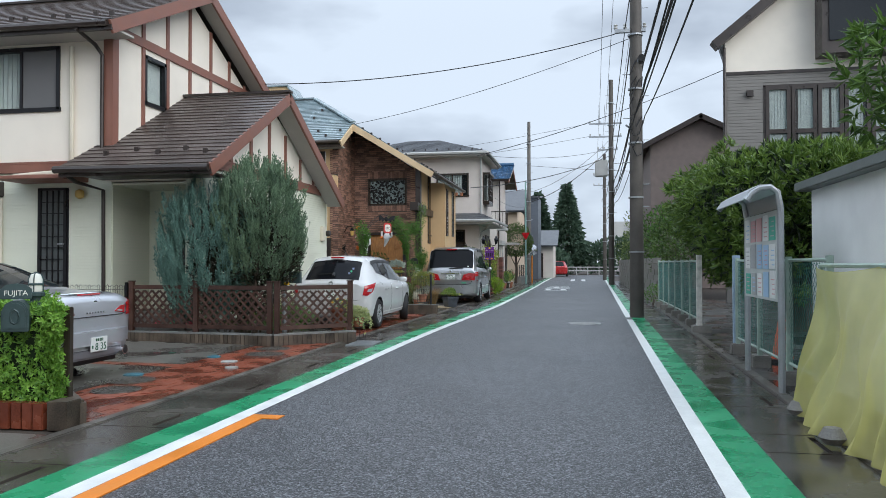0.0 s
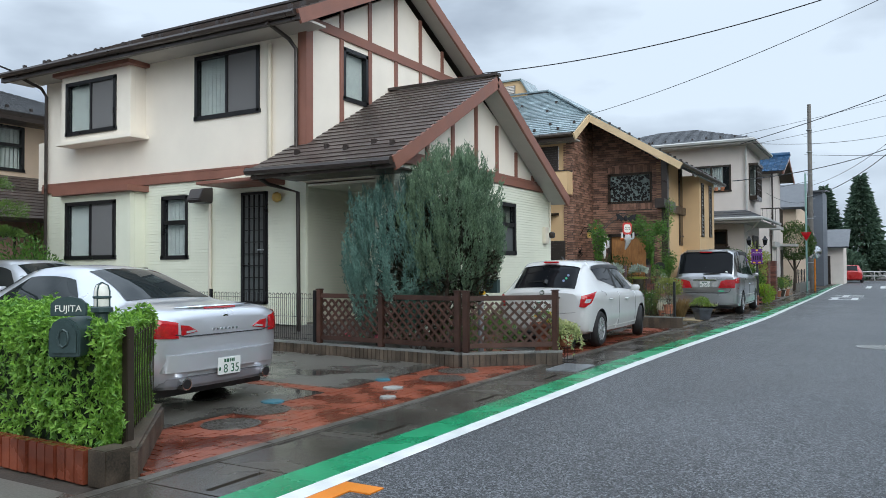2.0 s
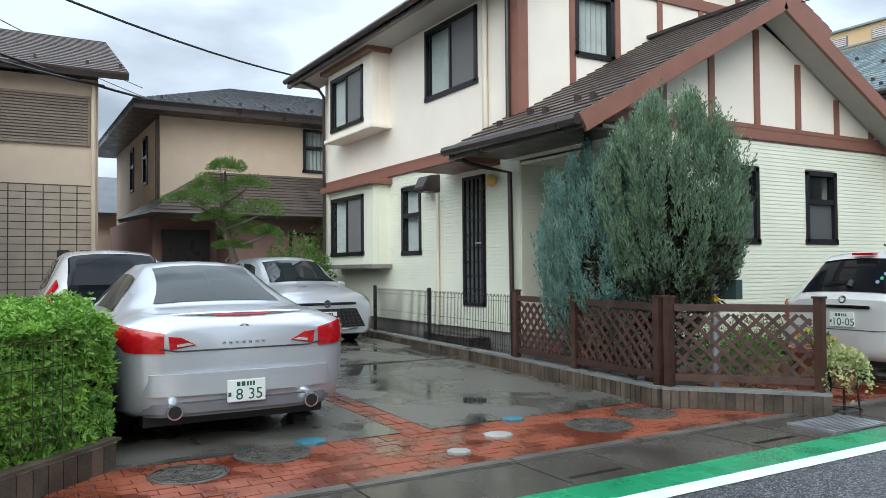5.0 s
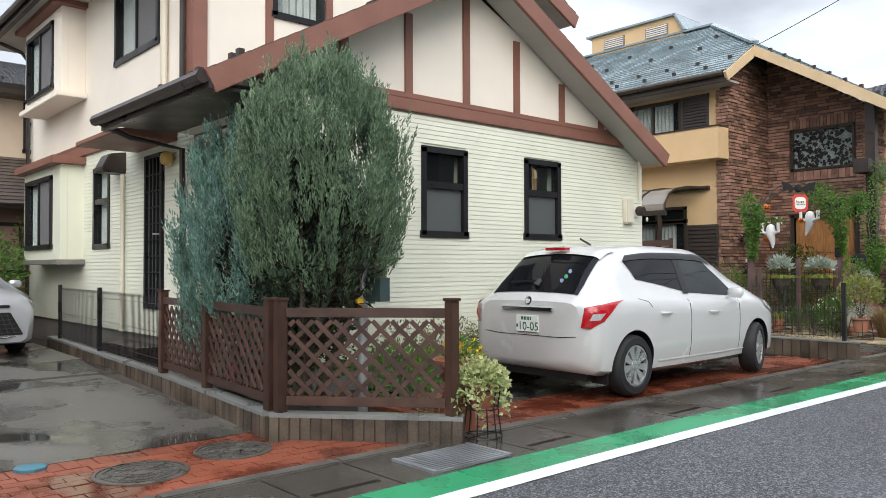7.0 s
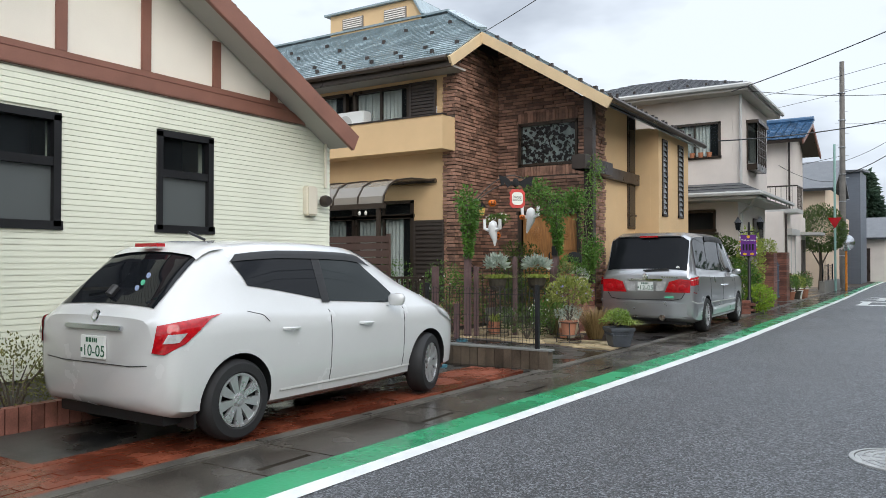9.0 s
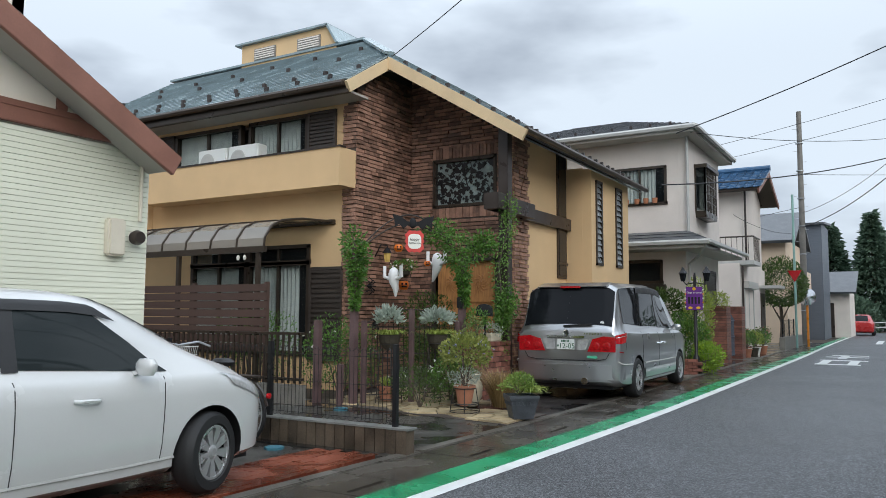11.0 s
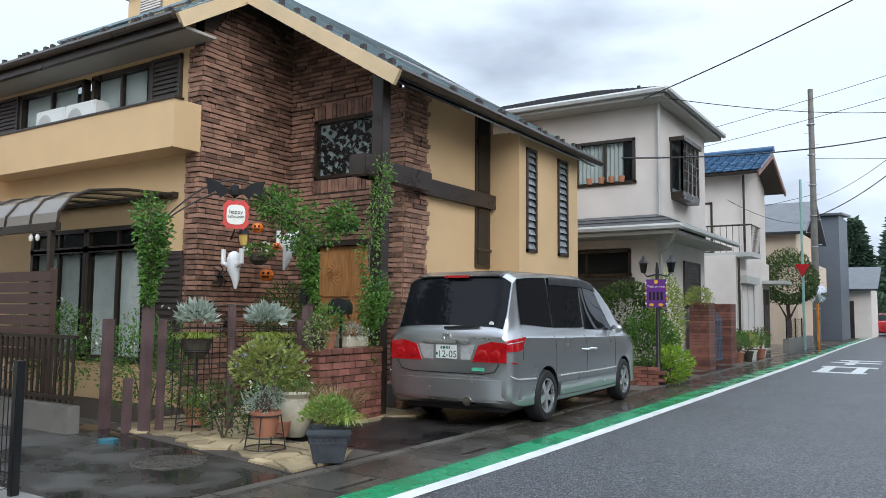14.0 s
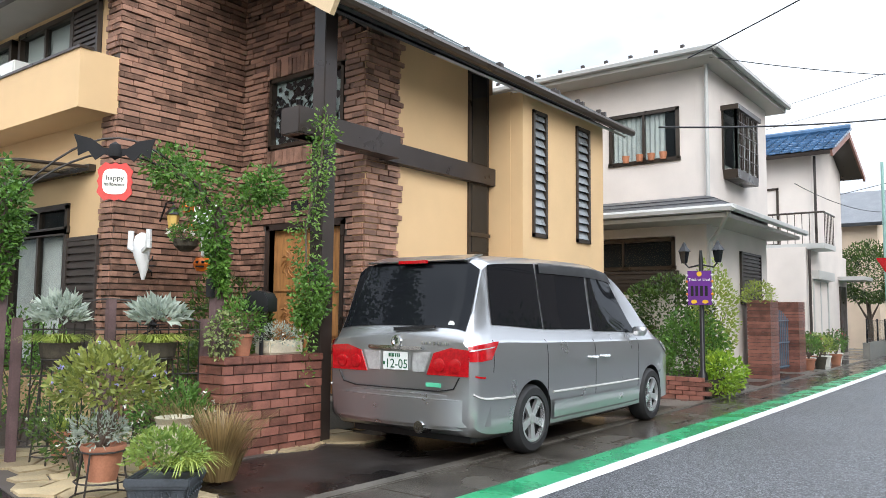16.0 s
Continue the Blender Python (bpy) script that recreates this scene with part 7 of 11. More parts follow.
part("hatch_panel", box(B(), -0.6, 0.6, -0.03, 0.12, 0.74, 1.07), CAR_GLASS, car5, bevel=0.02)
part("badge", lathe(B(), ((0.06, 0), (0.06, 0.012), (0.04, 0.014), (0.038, 0)), pose(0, -0.03, 0.92, 90, 0, 0), n=18), CHROME, car5)
part("badge_lettering", box(B(), -0.45, -0.28, -0.036, -0.028, 0.88, 0.905), CHROME, car5)
for s in (-1, 1):
    lamp = bd.patch(B(), ((0.02, 5.4), (0.2, 5.5), (0.4, 8.2), (0.2, 8.4)), n=10, off=0.014, side=s)
    sheet(lamp, [(s * 0.45, 0.80), (s * 0.68, 0.80), (s * 0.69, 0.96), (s * 0.62, 0.96)], 0.012, 0.03)
    part("tail_lamp", lamp, LAMP_RED, car5, smooth=True)
    part("side_window", bd.patch(B(), ((1.0, 7.3), (2.9, 7.25), (2.4, 8.9), (1.2, 8.9)), off=0.006, side=s), CAR_GLASS, car5, smooth=True)

# small red car far down the street
car6 = thing("car", (-2.0, 78, 0), "small red car parked far down the street", "car", local=True, rz=0)
bd, _ = car_body(car6, hatch_t, PAINT_RED, (0.62, 3.13), 0.335, 3.885)
for y in (0.62, 3.13):
    for s in (-1, 1):
        wheel(car6, s * 0.755, y, 0.3, 0.19, s, 9)
q = ((0.085, 12), (0.085, 10.1), (0.52, 10.2), (0.52, 12))
part("rear_window", bd.patch(bd.patch(B(), q, off=0.008), q, off=0.008, side=-1), CAR_GLASS, car6, smooth=True)

# ---- plants ----
L_HEDGE = leaf_mat("hedge_leaf", (0.34, 0.58, 0.085), (0.05, 0.17, 0.022))
L_DARK = leaf_mat("dark_evergreen_leaf", (0.11, 0.19, 0.03), (0.012, 0.032, 0.008))
L_JUN = leaf_mat("blue_juniper", (0.26, 0.43, 0.36), (0.04, 0.11, 0.09), 0.6)
L_JUN2 = leaf_mat("green_juniper", (0.25, 0.37, 0.22), (0.045, 0.085, 0.055), 0.6)
L_VINE = leaf_mat("vine_leaf", (0.16, 0.32, 0.05), (0.03, 0.09, 0.018))
L_LIME = leaf_mat("lime_leaf", (0.42, 0.48, 0.10), (0.16, 0.24, 0.04))
L_SILVER = leaf_mat("silver_leaf", (0.52, 0.58, 0.50), (0.26, 0.32, 0.27))
L_TAN = leaf_mat("dry_stems", (0.42, 0.29, 0.13), (0.15, 0.10, 0.04))
L_VARI = leaf_mat("variegated_leaf", (0.34, 0.40, 0.15), (0.07, 0.13, 0.03))
L_PINE = leaf_mat("pine_needle", (0.17, 0.28, 0.05), (0.03, 0.07, 0.016))
L_CONIF = leaf_mat("far_conifer", (0.10, 0.16, 0.10), (0.03, 0.06, 0.04), 0.7)
F_YELLOW = mat("yellow_petal", (0.75, 0.45, 0.02), 0.6, var=0.1)
F_WHITE = mat("white_petal", (0.75, 0.75, 0.68), 0.6, var=0.05)
F_PINK = mat("pink_petal", (0.6, 0.12, 0.16), 0.6, var=0.1)
F_LILAC = mat("lilac_petal", (0.36, 0.34, 0.62), 0.6, var=0.1)
F_PANSY = mat("orange_petal", (0.70, 0.26, 0.02), 0.6, var=0.25)
BARK = mat("bark", (0.11, 0.085, 0.065), 0.85, var=0.3, scale=12, bump=0.5)
TERRA = mat("terracotta", (0.40, 0.17, 0.10), 0.7, var=0.2, scale=7, bump=0.15)


def leaf_obj(name, pts, dirs, length, width, material, rng, parent=None, label="", curl=0.25, kind="stuff", face=None):
    """Many leaves, each a folded pair of triangles, from base points and the ways they point."""
    pts, dirs = np.asarray(pts, float), np.asarray(dirs, float)
    n = len(pts)
    dirs = dirs / np.maximum(np.linalg.norm(dirs, axis=1, keepdims=True), 1e-6)
    rnd = rng.normal(size=(n, 3)) if face is None else np.asarray(face) + rng.normal(size=(n, 3)) * 0.3
    side = np.cross(dirs, rnd)
    side /= np.maximum(np.linalg.norm(side, axis=1, keepdims=True), 1e-6)
    nrm = np.cross(side, dirs)
    ln = length * rng.uniform(0.65, 1.25, (n, 1))
    wd = width * rng.uniform(0.7, 1.2, (n, 1))
    mid = pts + dirs * ln * 0.45
    v = np.empty((n, 4, 3))
    v[:, 0] = pts
    v[:, 1] = mid + side * wd * 0.5 + nrm * wd * curl
    v[:, 2] = pts + dirs * ln
    v[:, 3] = mid - side * wd * 0.5 + nrm * wd * curl
    off = np.array(OFF.get(parent.name, Vector((0, 0, 0)))) if parent else np.zeros(3)
    me = bpy.data.meshes.new(name)
    idx = np.arange(n)[:, None] * 4
    tris = np.concatenate([idx + [0, 1, 2], idx + [0, 2, 3]], axis=1).reshape(-1, 3)
    me.from_pydata((v.reshape(-1, 3) - off).tolist(), [], tris.tolist())
    me.materials.append(material)
    ob = new(name, me)
    if parent:
        ob.parent = parent
        OFF[ob.name] = Vector(off)
    return tagged(ob, label, "", "", kind if not parent else "")


def blob(rng, n, c, r, shell=0.35, low=-1.0, lumps=7, depth=0.18):
    """Points and outward ways over an uneven, lumpy ellipsoid."""
    d = rng.normal(size=(n, 3))
    d /= np.linalg.norm(d, axis=1, keepdims=True)
    d = d[d[:, 2] > low]
    ks = rng.normal(size=(lumps, 3)) * 2.6
    ph = rng.uniform(0, 6.28, lumps)
    bump = 1 + depth * np.sin(d @ ks.T + ph).mean(axis=1) * 2.0
    rad = bump * (1 - shell * rng.uniform(0, 1, len(d)) ** 1.7)
    return np.array(c) + d * np.array(r) * rad[:, None], d


def up_mix(rng, d, up=0.4, jit=0.6):
    return d + rng.normal(size=d.shape) * jit + np.array([0, 0, up])


def pot_profile(r, h):
    return ((r * 0.68, 0), (r * 0.95, h * 0.86), (r * 1.06, h * 0.87), (r * 1.06, h), (r * 0.92, h), (r * 0.9, h * 0.93), (0.001, h * 0.93))


R = np.random.default_rng(11)

# hedge in its brick bed
hd = thing("hedge", (-5.6, 9.5, 0), "dense clipped bright green azalea hedge in a brick bed", "hedge")
N_ = 12500
px = R.uniform(-8.6, -3.95, N_)
py = R.uniform(9.02, 10.2, N_)
east = -4.0 - (py - 9.05) * 0.92
top = 1.02 + 0.07 * np.sin(px * 3.1) * np.cos(py * 4) + 0.04 * np.sin(px * 9 + py * 7) + 0.03 * np.sin(px * 22) * np.sin(py * 21)
face = R.integers(0, 10, N_)
pz = np.where(face < 4, top - R.uniform(0, 0.1, N_) ** 1.0, R.uniform(0.12, 1.0, N_))
is_front = (face >= 4) & (face < 7)
is_east = face >= 7
py = np.where(is_front, 9.02 + R.uniform(0, 0.13, N_) + 0.05 * np.sin(px * 5 + pz * 6) + 0.035 * np.sin(px * 23) * np.sin(pz * 21), py)
east = -4.0 - (py - 9.05) * 0.92
px = np.where(is_east, east - R.uniform(0, 0.13, N_) + 0.05 * np.sin(py * 7 + pz * 6) + 0.035 * np.sin(py * 23) * np.sin(pz * 21), px)
ok = px < east + 0.05
edge = np.minimum(1, np.minimum((py - 8.98) / 0.14, (east - px + 0.1) / 0.16))
pz = np.where(pz > 0.9, pz - (1 - np.clip(edge, 0, 1)) ** 2 * 0.09, pz)
P0 = np.stack([px, py, pz], 1)[ok]
D0 = np.stack([np.where(is_east, 0.9, 0), np.where(is_front, -1.0, np.where(is_east, 0.5, 0)), np.where(face < 4, 1.0, 0.25)], 1)[ok]
# each shoot ends in a rosette of seven leaves round the way it grows
D0 = D0 + R.normal(size=D0.shape) * 0.33
D0 /= np.linalg.norm(D0, axis=1, keepdims=True)
P7, D7 = np.repeat(P0 + D0 * R.uniform(-0.03, 0.03, (len(P0), 1)), 7, axis=0), np.repeat(D0, 7, axis=0)
rad = np.cross(D7, R.normal(size=D7.shape))
rad /= np.maximum(np.linalg.norm(rad, axis=1, keepdims=True), 1e-6)
leaf_obj("foliage", P7, rad + D7 * R.uniform(0.15, 0.8, (len(D7), 1)), 0.05, 0.019, L_HEDGE, R, hd, face=D7)
# solid filler block, near-black to stand for the shade between the leaves
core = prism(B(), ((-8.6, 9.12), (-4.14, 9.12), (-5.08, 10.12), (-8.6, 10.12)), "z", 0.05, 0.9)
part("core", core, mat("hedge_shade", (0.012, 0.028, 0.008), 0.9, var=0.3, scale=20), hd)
bedb = thing("brick_border", (-5.6, 8.9, 0), "upright red brick border round the hedge bed", "border")
for i in range(44):
    x = -3.98 - 0.105 * i
    part("brick", box(B(), x - 0.094, x, 8.80 + 0.006 * (i % 3), 8.9, -0.02, 0.2), RED_PAVER, bedb, bevel=0.006)
part("end_block", box(B(), -3.94, -3.76, 8.8, 9.0, -0.02, 0.22), BLOCK, bedb, "grey concrete end block", bevel=0.006)
for i in range(14):
    t_ = i / 14
    x, y = -3.8 - 1.18 * t_, 9.02 + 1.2 * t_
    m = pose(x, y, 0.08, 0, 0, 134)
    part("block", obox(B(), m, 0.112, 0.1, 0.2), BLOCK, bedb)
part("block_cap", beam(B(), (-3.8, 9.0, 0.19), (-5.02, 10.22, 0.19), 0.1, 0.02), BLOCK, bedb)
gp = thing("fence_post", (-4.0, 9.16, 0.1), "dark ribbed plastic fence post with wire mesh", "fence post")
part("post", box(B(), -4.03, -3.97, 9.12, 9.18, 0.1, 0.98), BRONZE_FRAME, gp, bevel=0.006)
wm = B()
for i in range(14):
    t_ = 0.03 + i * 0.075
    x, y = -3.99 - 0.7 * t_, 9.16 + 0.76 * t_
    tube(wm, ((x, y, 0.25), (x + 0.01, y, 0.6), (x, y, 0.92 + 0.02 * (i % 2))), 0.0035, 4)
for z in (0.3, 0.45, 0.6, 0.75, 0.9):
    tube(wm, ((-3.99, 9.16, z), (-4.4, 9.6, z + 0.01), (-4.75, 9.95, z)), 0.0035, 4)
part("wire_mesh", wm, BRONZE_FRAME, gp)
MAILGREEN = mat("dark_green_cast", (0.045, 0.075, 0.075), 0.45, 0.3, var=0.15, bump=0.1)
mb = thing("mailbox", (-4.4, 9.05, 0.2), "dark green cast metal mailbox with a nameplate above it", "mailbox")
part("post", cyl(B(), (-4.38, 9.22, 0.1), (-4.38, 9.22, 1.08), 0.045, n=14), MAILGREEN, mb, smooth=True)
mm_ = pose(-4.4, 9.02, 0.78, 0, 0, 33)
prof = [(-0.105, 0), (0.105, 0), (0.105, 0.17), (0.075, 0.235), (0.03, 0.262), (-0.03, 0.262), (-0.075, 0.235), (-0.105, 0.17)]
bx_ = prism(B(), prof, "y", -0.17, 0.17)
bmesh.ops.transform(bx_, matrix=mm_, verts=bx_.verts)
bxp = part("box", bx_, MAILGREEN, mb, bevel=0.008)
fd = prism(B(), [(u * 0.8, 0.03 + v * 0.8) for u, v in prof], "y", -0.185, -0.17)
tube(fd, [(0.035 * math.sin(q * 0.785), -0.19, 0.13 + 0.06 * math.cos(q * 0.785)) for q in range(9)], 0.008, 5)
bmesh.ops.transform(fd, matrix=mm_, verts=fd.verts)
part("door", fd, MAILGREEN, bxp)
npl = prism(B(), [(-0.12, 0.275), (0.12, 0.275), (0.12, 0.36), (0.08, 0.395), (0, 0.41), (-0.08, 0.395), (-0.12, 0.36)], "y", -0.11, -0.08)
bmesh.ops.transform(npl, matrix=mm_, verts=npl.verts)
pl = part("nameplate", npl, MAILGREEN, mb, "green nameplate with white letters", bevel=0.004)
text_mesh("lettering", "FUJITA", 0.062, F_WHITE, pl, mm_ @ pose(0, -0.112, 0.325, 90, 0, 0), 0.002)
arm = beam(B(), (-4.4, 9.1, 1.0), (-4.38, 9.22, 1.0), 0.05, 0.05)
part("arm", arm, MAILGREEN, mb)
part("lamp_base", lathe(B(), ((0.05, 1.06), (0.075, 1.07), (0.075, 1.1), (0.05, 1.11)), Matrix.Translation((-4.38, 9.22, 0)), n=14), MAILGREEN, mb)
lg = part("lamp_glass", lathe(B(), ((0.05, 1.1), (0.055, 1.12), (0.055, 1.22), (0.04, 1.26), (0.001, 1.275)), Matrix.Translation((-4.38, 9.22, 0)), n=16), F_WHITE, mb, "white glass lamp dome", smooth=True)
cg = B()
for i in range(4):
    a = i * math.pi / 2 + 0.4
    tube(cg, [(-4.38 + rr * math.cos(a), 9.22 + rr * math.sin(a), z) for rr, z in ((0.06, 1.1), (0.06, 1.22), (0.045, 1.26), (0.0, 1.282))], 0.005, 4)
lathe(cg, ((0.058, 1.165), (0.064, 1.17), (0.064, 1.18), (0.058, 1.185)), Matrix.Translation((-4.38, 9.22, 0)), n=16, hollow=True)
part("lamp_cage", cg, MAILGREEN, mb)

# juniper behind the lattice
jn = thing("juniper", (-5.5, 15.85, 0.2), "tall blue-green juniper with upright feathery sprays", "shrub")
tr = B()
for dx, dy in ((0, 0), (0.5, 0.1), (-0.55, 0.0), (0.25, -0.2), (-0.3, 0.2)):
    tube(tr, ((-5.45 + dx * 0.2, 15.85 + dy * 0.2, 0.05), (-5.45 + dx, 15.85 + dy, 0.8), (-5.45 + dx * 1.5, 15.85 + dy * 1.4, 1.9)), [0.05, 0.035, 0.012], 6)
part("trunk", tr, BARK, jn)
for nm, m_, (cx, cy), (rx_, ry_), z0, z1, lo_r, count, lb in (
        ("blue_sprays", L_JUN, (-6.12, 15.72), (0.80, 0.66), 0.42, 2.46, 0.74, 460, "blue-green plumes"),
        ("green_sprays", L_JUN2, (-5.2, 15.84), (0.74, 0.66), 0.8, 2.86, 0.42, 480, "greener plumes")):
    th = R.uniform(0, 6.283, count)
    hh = R.uniform(0, 1, count) ** 0.85
    rr = np.interp(hh, [0, 0.2, 0.45, 0.7, 0.88, 1.0], [lo_r, 0.86, 1.0, 0.97, 0.76, 0.34]) * R.uniform(0.72, 1.06, count)
    root = np.stack([cx + rx_ * rr * np.cos(th), cy + ry_ * rr * np.sin(th), z0 + (z1 - z0) * hh - 0.12], 1)
    axis = np.stack([0.30 * np.cos(th) * (1.1 - hh), 0.30 * np.sin(th) * (1.1 - hh), np.ones(count)], 1) + R.normal(size=(count, 3)) * 0.07
    ln_ = R.uniform(0.34, 0.62, count)
    # each plume: a spindle of sprigs, each sprig a row of scale-like needles
    PB, PD = [], []
    for i in range(count):
        for j in range(13):
            u = R.uniform(0.0, 0.75)
            a_ = R.uniform(0, 6.283)
            out = np.array([math.cos(a_), math.sin(a_), 0.0])
            foot = root[i] + axis[i] * ln_[i] * u + out * 0.02
            way = axis[i] + out * R.uniform(0.12, 0.42) * (1 - u)
            s_ = np.sort(R.uniform(0, 1, 13))[:, None]
            PB.append(foot + way * s_ * 0.17 + R.normal(size=(13, 3)) * 0.006)
            PD.append(way * 1.0 + R.normal(size=(13, 3)) * 0.34)
    leaf_obj(nm, np.concatenate(PB), np.concatenate(PD), 0.05, 0.0125, m_, R, jn, lb)
# brownish inner sprays, their colour darkened to give shade between the plumes
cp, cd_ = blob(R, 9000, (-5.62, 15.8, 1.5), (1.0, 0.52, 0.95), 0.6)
leaf_obj("inner_sprays", cp, up_mix(R, cd_, 0.8), 0.11, 0.03, leaf_mat("brown_shaded_inner", (0.05, 0.045, 0.025), (0.012, 0.018, 0.012)), R, jn, "brownish inner twigs darkened as shade between plumes")

# lattice fence on its low block wall
WOODF = mat("dark_stained_wood", (0.062, 0.03, 0.021), 0.45, var=0.3, scale=6, bump=0.15, rand=0.3)
lw = thing("low_wall", (-5.5, 15.3, 0), "low ribbed block wall with a pale cap under the fence", "wall")
runs = [((-12.8, 15.62), (-7.35, 15.28)), ((-7.35, 15.28), (-4.6, 15.02)), ((-4.6, 15.02), (-3.5, 15.98))]
for a, b_ in runs:
    a, b_ = Vector((*a, 0)), Vector((*b_, 0))
    ln = (b_ - a).length
    k_ = max(2, int(ln / 0.078))
    ang = math.degrees(math.atan2(b_.y - a.y, b_.x - a.x))
    for i in range(k_):
        p = a.lerp(b_, (i + 0.5) / k_)
        part("rib_block", obox(B(), pose(p.x, p.y, 0.07, 0, 0, ang), ln / k_ - 0.012, 0.13 + 0.006 * (i % 2), 0.2), BLOCK, lw)
    part("wall_core", beam(B(), (a.x, a.y, 0.05), (b_.x, b_.y, 0.05), 0.11, 0.23), MORTAR, lw)
    part("cap", beam(B(), (a.x, a.y, 0.185), (b_.x, b_.y, 0.185), 0.14, 0.03), CAP_STONE, lw)


def lattice_panel(fence, a, b_, z0, z1):
    a, b_ = Vector(a), Vector(b_)
    d = (b_ - a)
    ln = d.length
    d.normalize()
    for z, h in ((z0 + 0.05, 0.07), (z1 - 0.05, 0.07)):
        part("rail", beam(B(), (a.x, a.y, z), (b_.x, b_.y, z), 0.04, h), WOODF, fence, bevel=0.004)
    hgt = z1 - z0 - 0.2
    zb = z0 + 0.09
    nrm = Vector((-d.y, d.x, 0)) * 0.007
    k_ = int((ln + hgt) / 0.145)
    for sgn in (1, -1):
        for i in range(k_):
            u = -hgt + 0.06 + i * 0.145 if sgn > 0 else 0.06 + i * 0.145
            u0, v0, u1, v1 = u, 0.0, u + sgn * hgt, hgt
            lo, hi = 0.0, 1.0
            du = u1 - u0
            for lim in (0.02, ln - 0.02):
                tt = (lim - u0) / du
                if (lim < ln / 2) == (du > 0):
                    lo = max(lo, tt)
                else:
                    hi = min(hi, tt)
            if hi - lo < 0.06:
                continue
            p0, p1 = a + d * (u0 + du * lo) + nrm * sgn, a + d * (u0 + du * hi) + nrm * sgn
            part("slat", beam(B(), (p0.x, p0.y, zb + hgt * lo), (p1.x, p1.y, zb + hgt * hi), 0.034, 0.014, up=(-d.y, d.x, 0.0)), WOODF, fence)


lf = thing("lattice_fence", (-5.5, 15.2, 0.2), "dark brown stained wooden lattice fence on a low wall", "fence")
posts = [(-7.28, 15.25), (-6.03, 15.16), (-4.66, 15.04), (-4.54, 15.06), (-3.56, 15.92)]
for x, y in posts:
    part("post", box(B(), x - 0.04, x + 0.04, y - 0.04, y + 0.04, 0.2, 1.04), WOODF, lf, bevel=0.005)
    part("post_cap", box(B(), x - 0.05, x + 0.05, y - 0.05, y + 0.05, 1.04, 1.06), WOODF, lf, bevel=0.004)
lattice_panel(lf, (-7.24, 15.25, 0), (-6.07, 15.16, 0), 0.24, 1.0)
lattice_panel(lf, (-5.99, 15.16, 0), (-4.70, 15.04, 0), 0.24, 1.0)
lattice_panel(lf, (-4.5, 15.09, 0), (-3.6, 15.89, 0), 0.24, 1.0)


def mesh_fence(name, pts, z0, z1, label, gap=0.045, m=None):
    m = m or BLACK_FRAME
    f = thing(name, (pts[0][0], pts[0][1], z0), label, "fence")
    for x, y in pts:
        part("post", box(B(), x - 0.025, x + 0.025, y - 0.025, y + 0.025, z0 - 0.02, z1 + 0.03), m, f, bevel=0.004)
    for (xa, ya), (xb, yb) in zip(pts, pts[1:]):
        ln = math.hypot(xb - xa, yb - ya)
        wires = B()
        k_ = int(ln / gap)
        for i in range(1, k_):
            t_ = i / k_
            x, y = xa + (xb - xa) * t_, ya + (yb - ya) * t_
            tube(wires, ((x, y, z0 + 0.03), (x, y, z1 - 0.02)), 0.003, 4)
        for z in (z0 + 0.05, z0 + 0.12, (z0 + z1) / 2, z1 - 0.1):
            tube(wires, ((xa, ya, z), (xb, yb, z)), 0.004, 4)
        px_, py_ = -(yb - ya) / ln, (xb - xa) / ln
        for zc in (z1 - 0.03, z0 + 0.03):
            coil = [(xa + (xb - xa) * q / (k_ * 2) + px_ * 0.02 * math.cos(q * 1.57), ya + (yb - ya) * q / (k_ * 2) + py_ * 0.02 * math.cos(q * 1.57), zc + 0.02 * math.sin(q * 1.57)) for q in range(k_ * 2 + 1)]
            tube(wires, coil, 0.003, 3)
        part("wire_panel", wires, m, f)
    return f


mesh_fence("wire_fence", [(-12.2, 15.58), (-9.9, 15.44), (-7.4, 15.28)], 0.2, 1.0, "dark brown wire mesh fence along the driveway")
# utility post and meter boxes beside the juniper
ut = thing("utility_post", (-4.79, 16.0, 0.1), "grey steel utility stand with meter boxes", "utility stand")
part("pole", cyl(B(), (-4.79, 16.0, 0), (-4.79, 16.0, 1.5), 0.045, n=10), GALV, ut, smooth=True)
part("meter_box", box(B(), -5.12, -4.86, 15.95, 16.06, 0.98, 1.2), MAILGREEN, ut, "dark grey meter box", bevel=0.015)
part("meter_box", box(B(), -4.7, -4.5, 15.97, 16.07, 1.0, 1.2), MAILGREEN, ut, smooth=True)
part("valve", cyl(B(), (-4.76, 15.93, 1.0), (-4.68, 15.9, 1.0), 0.03, n=8), F_YELLOW, ut)


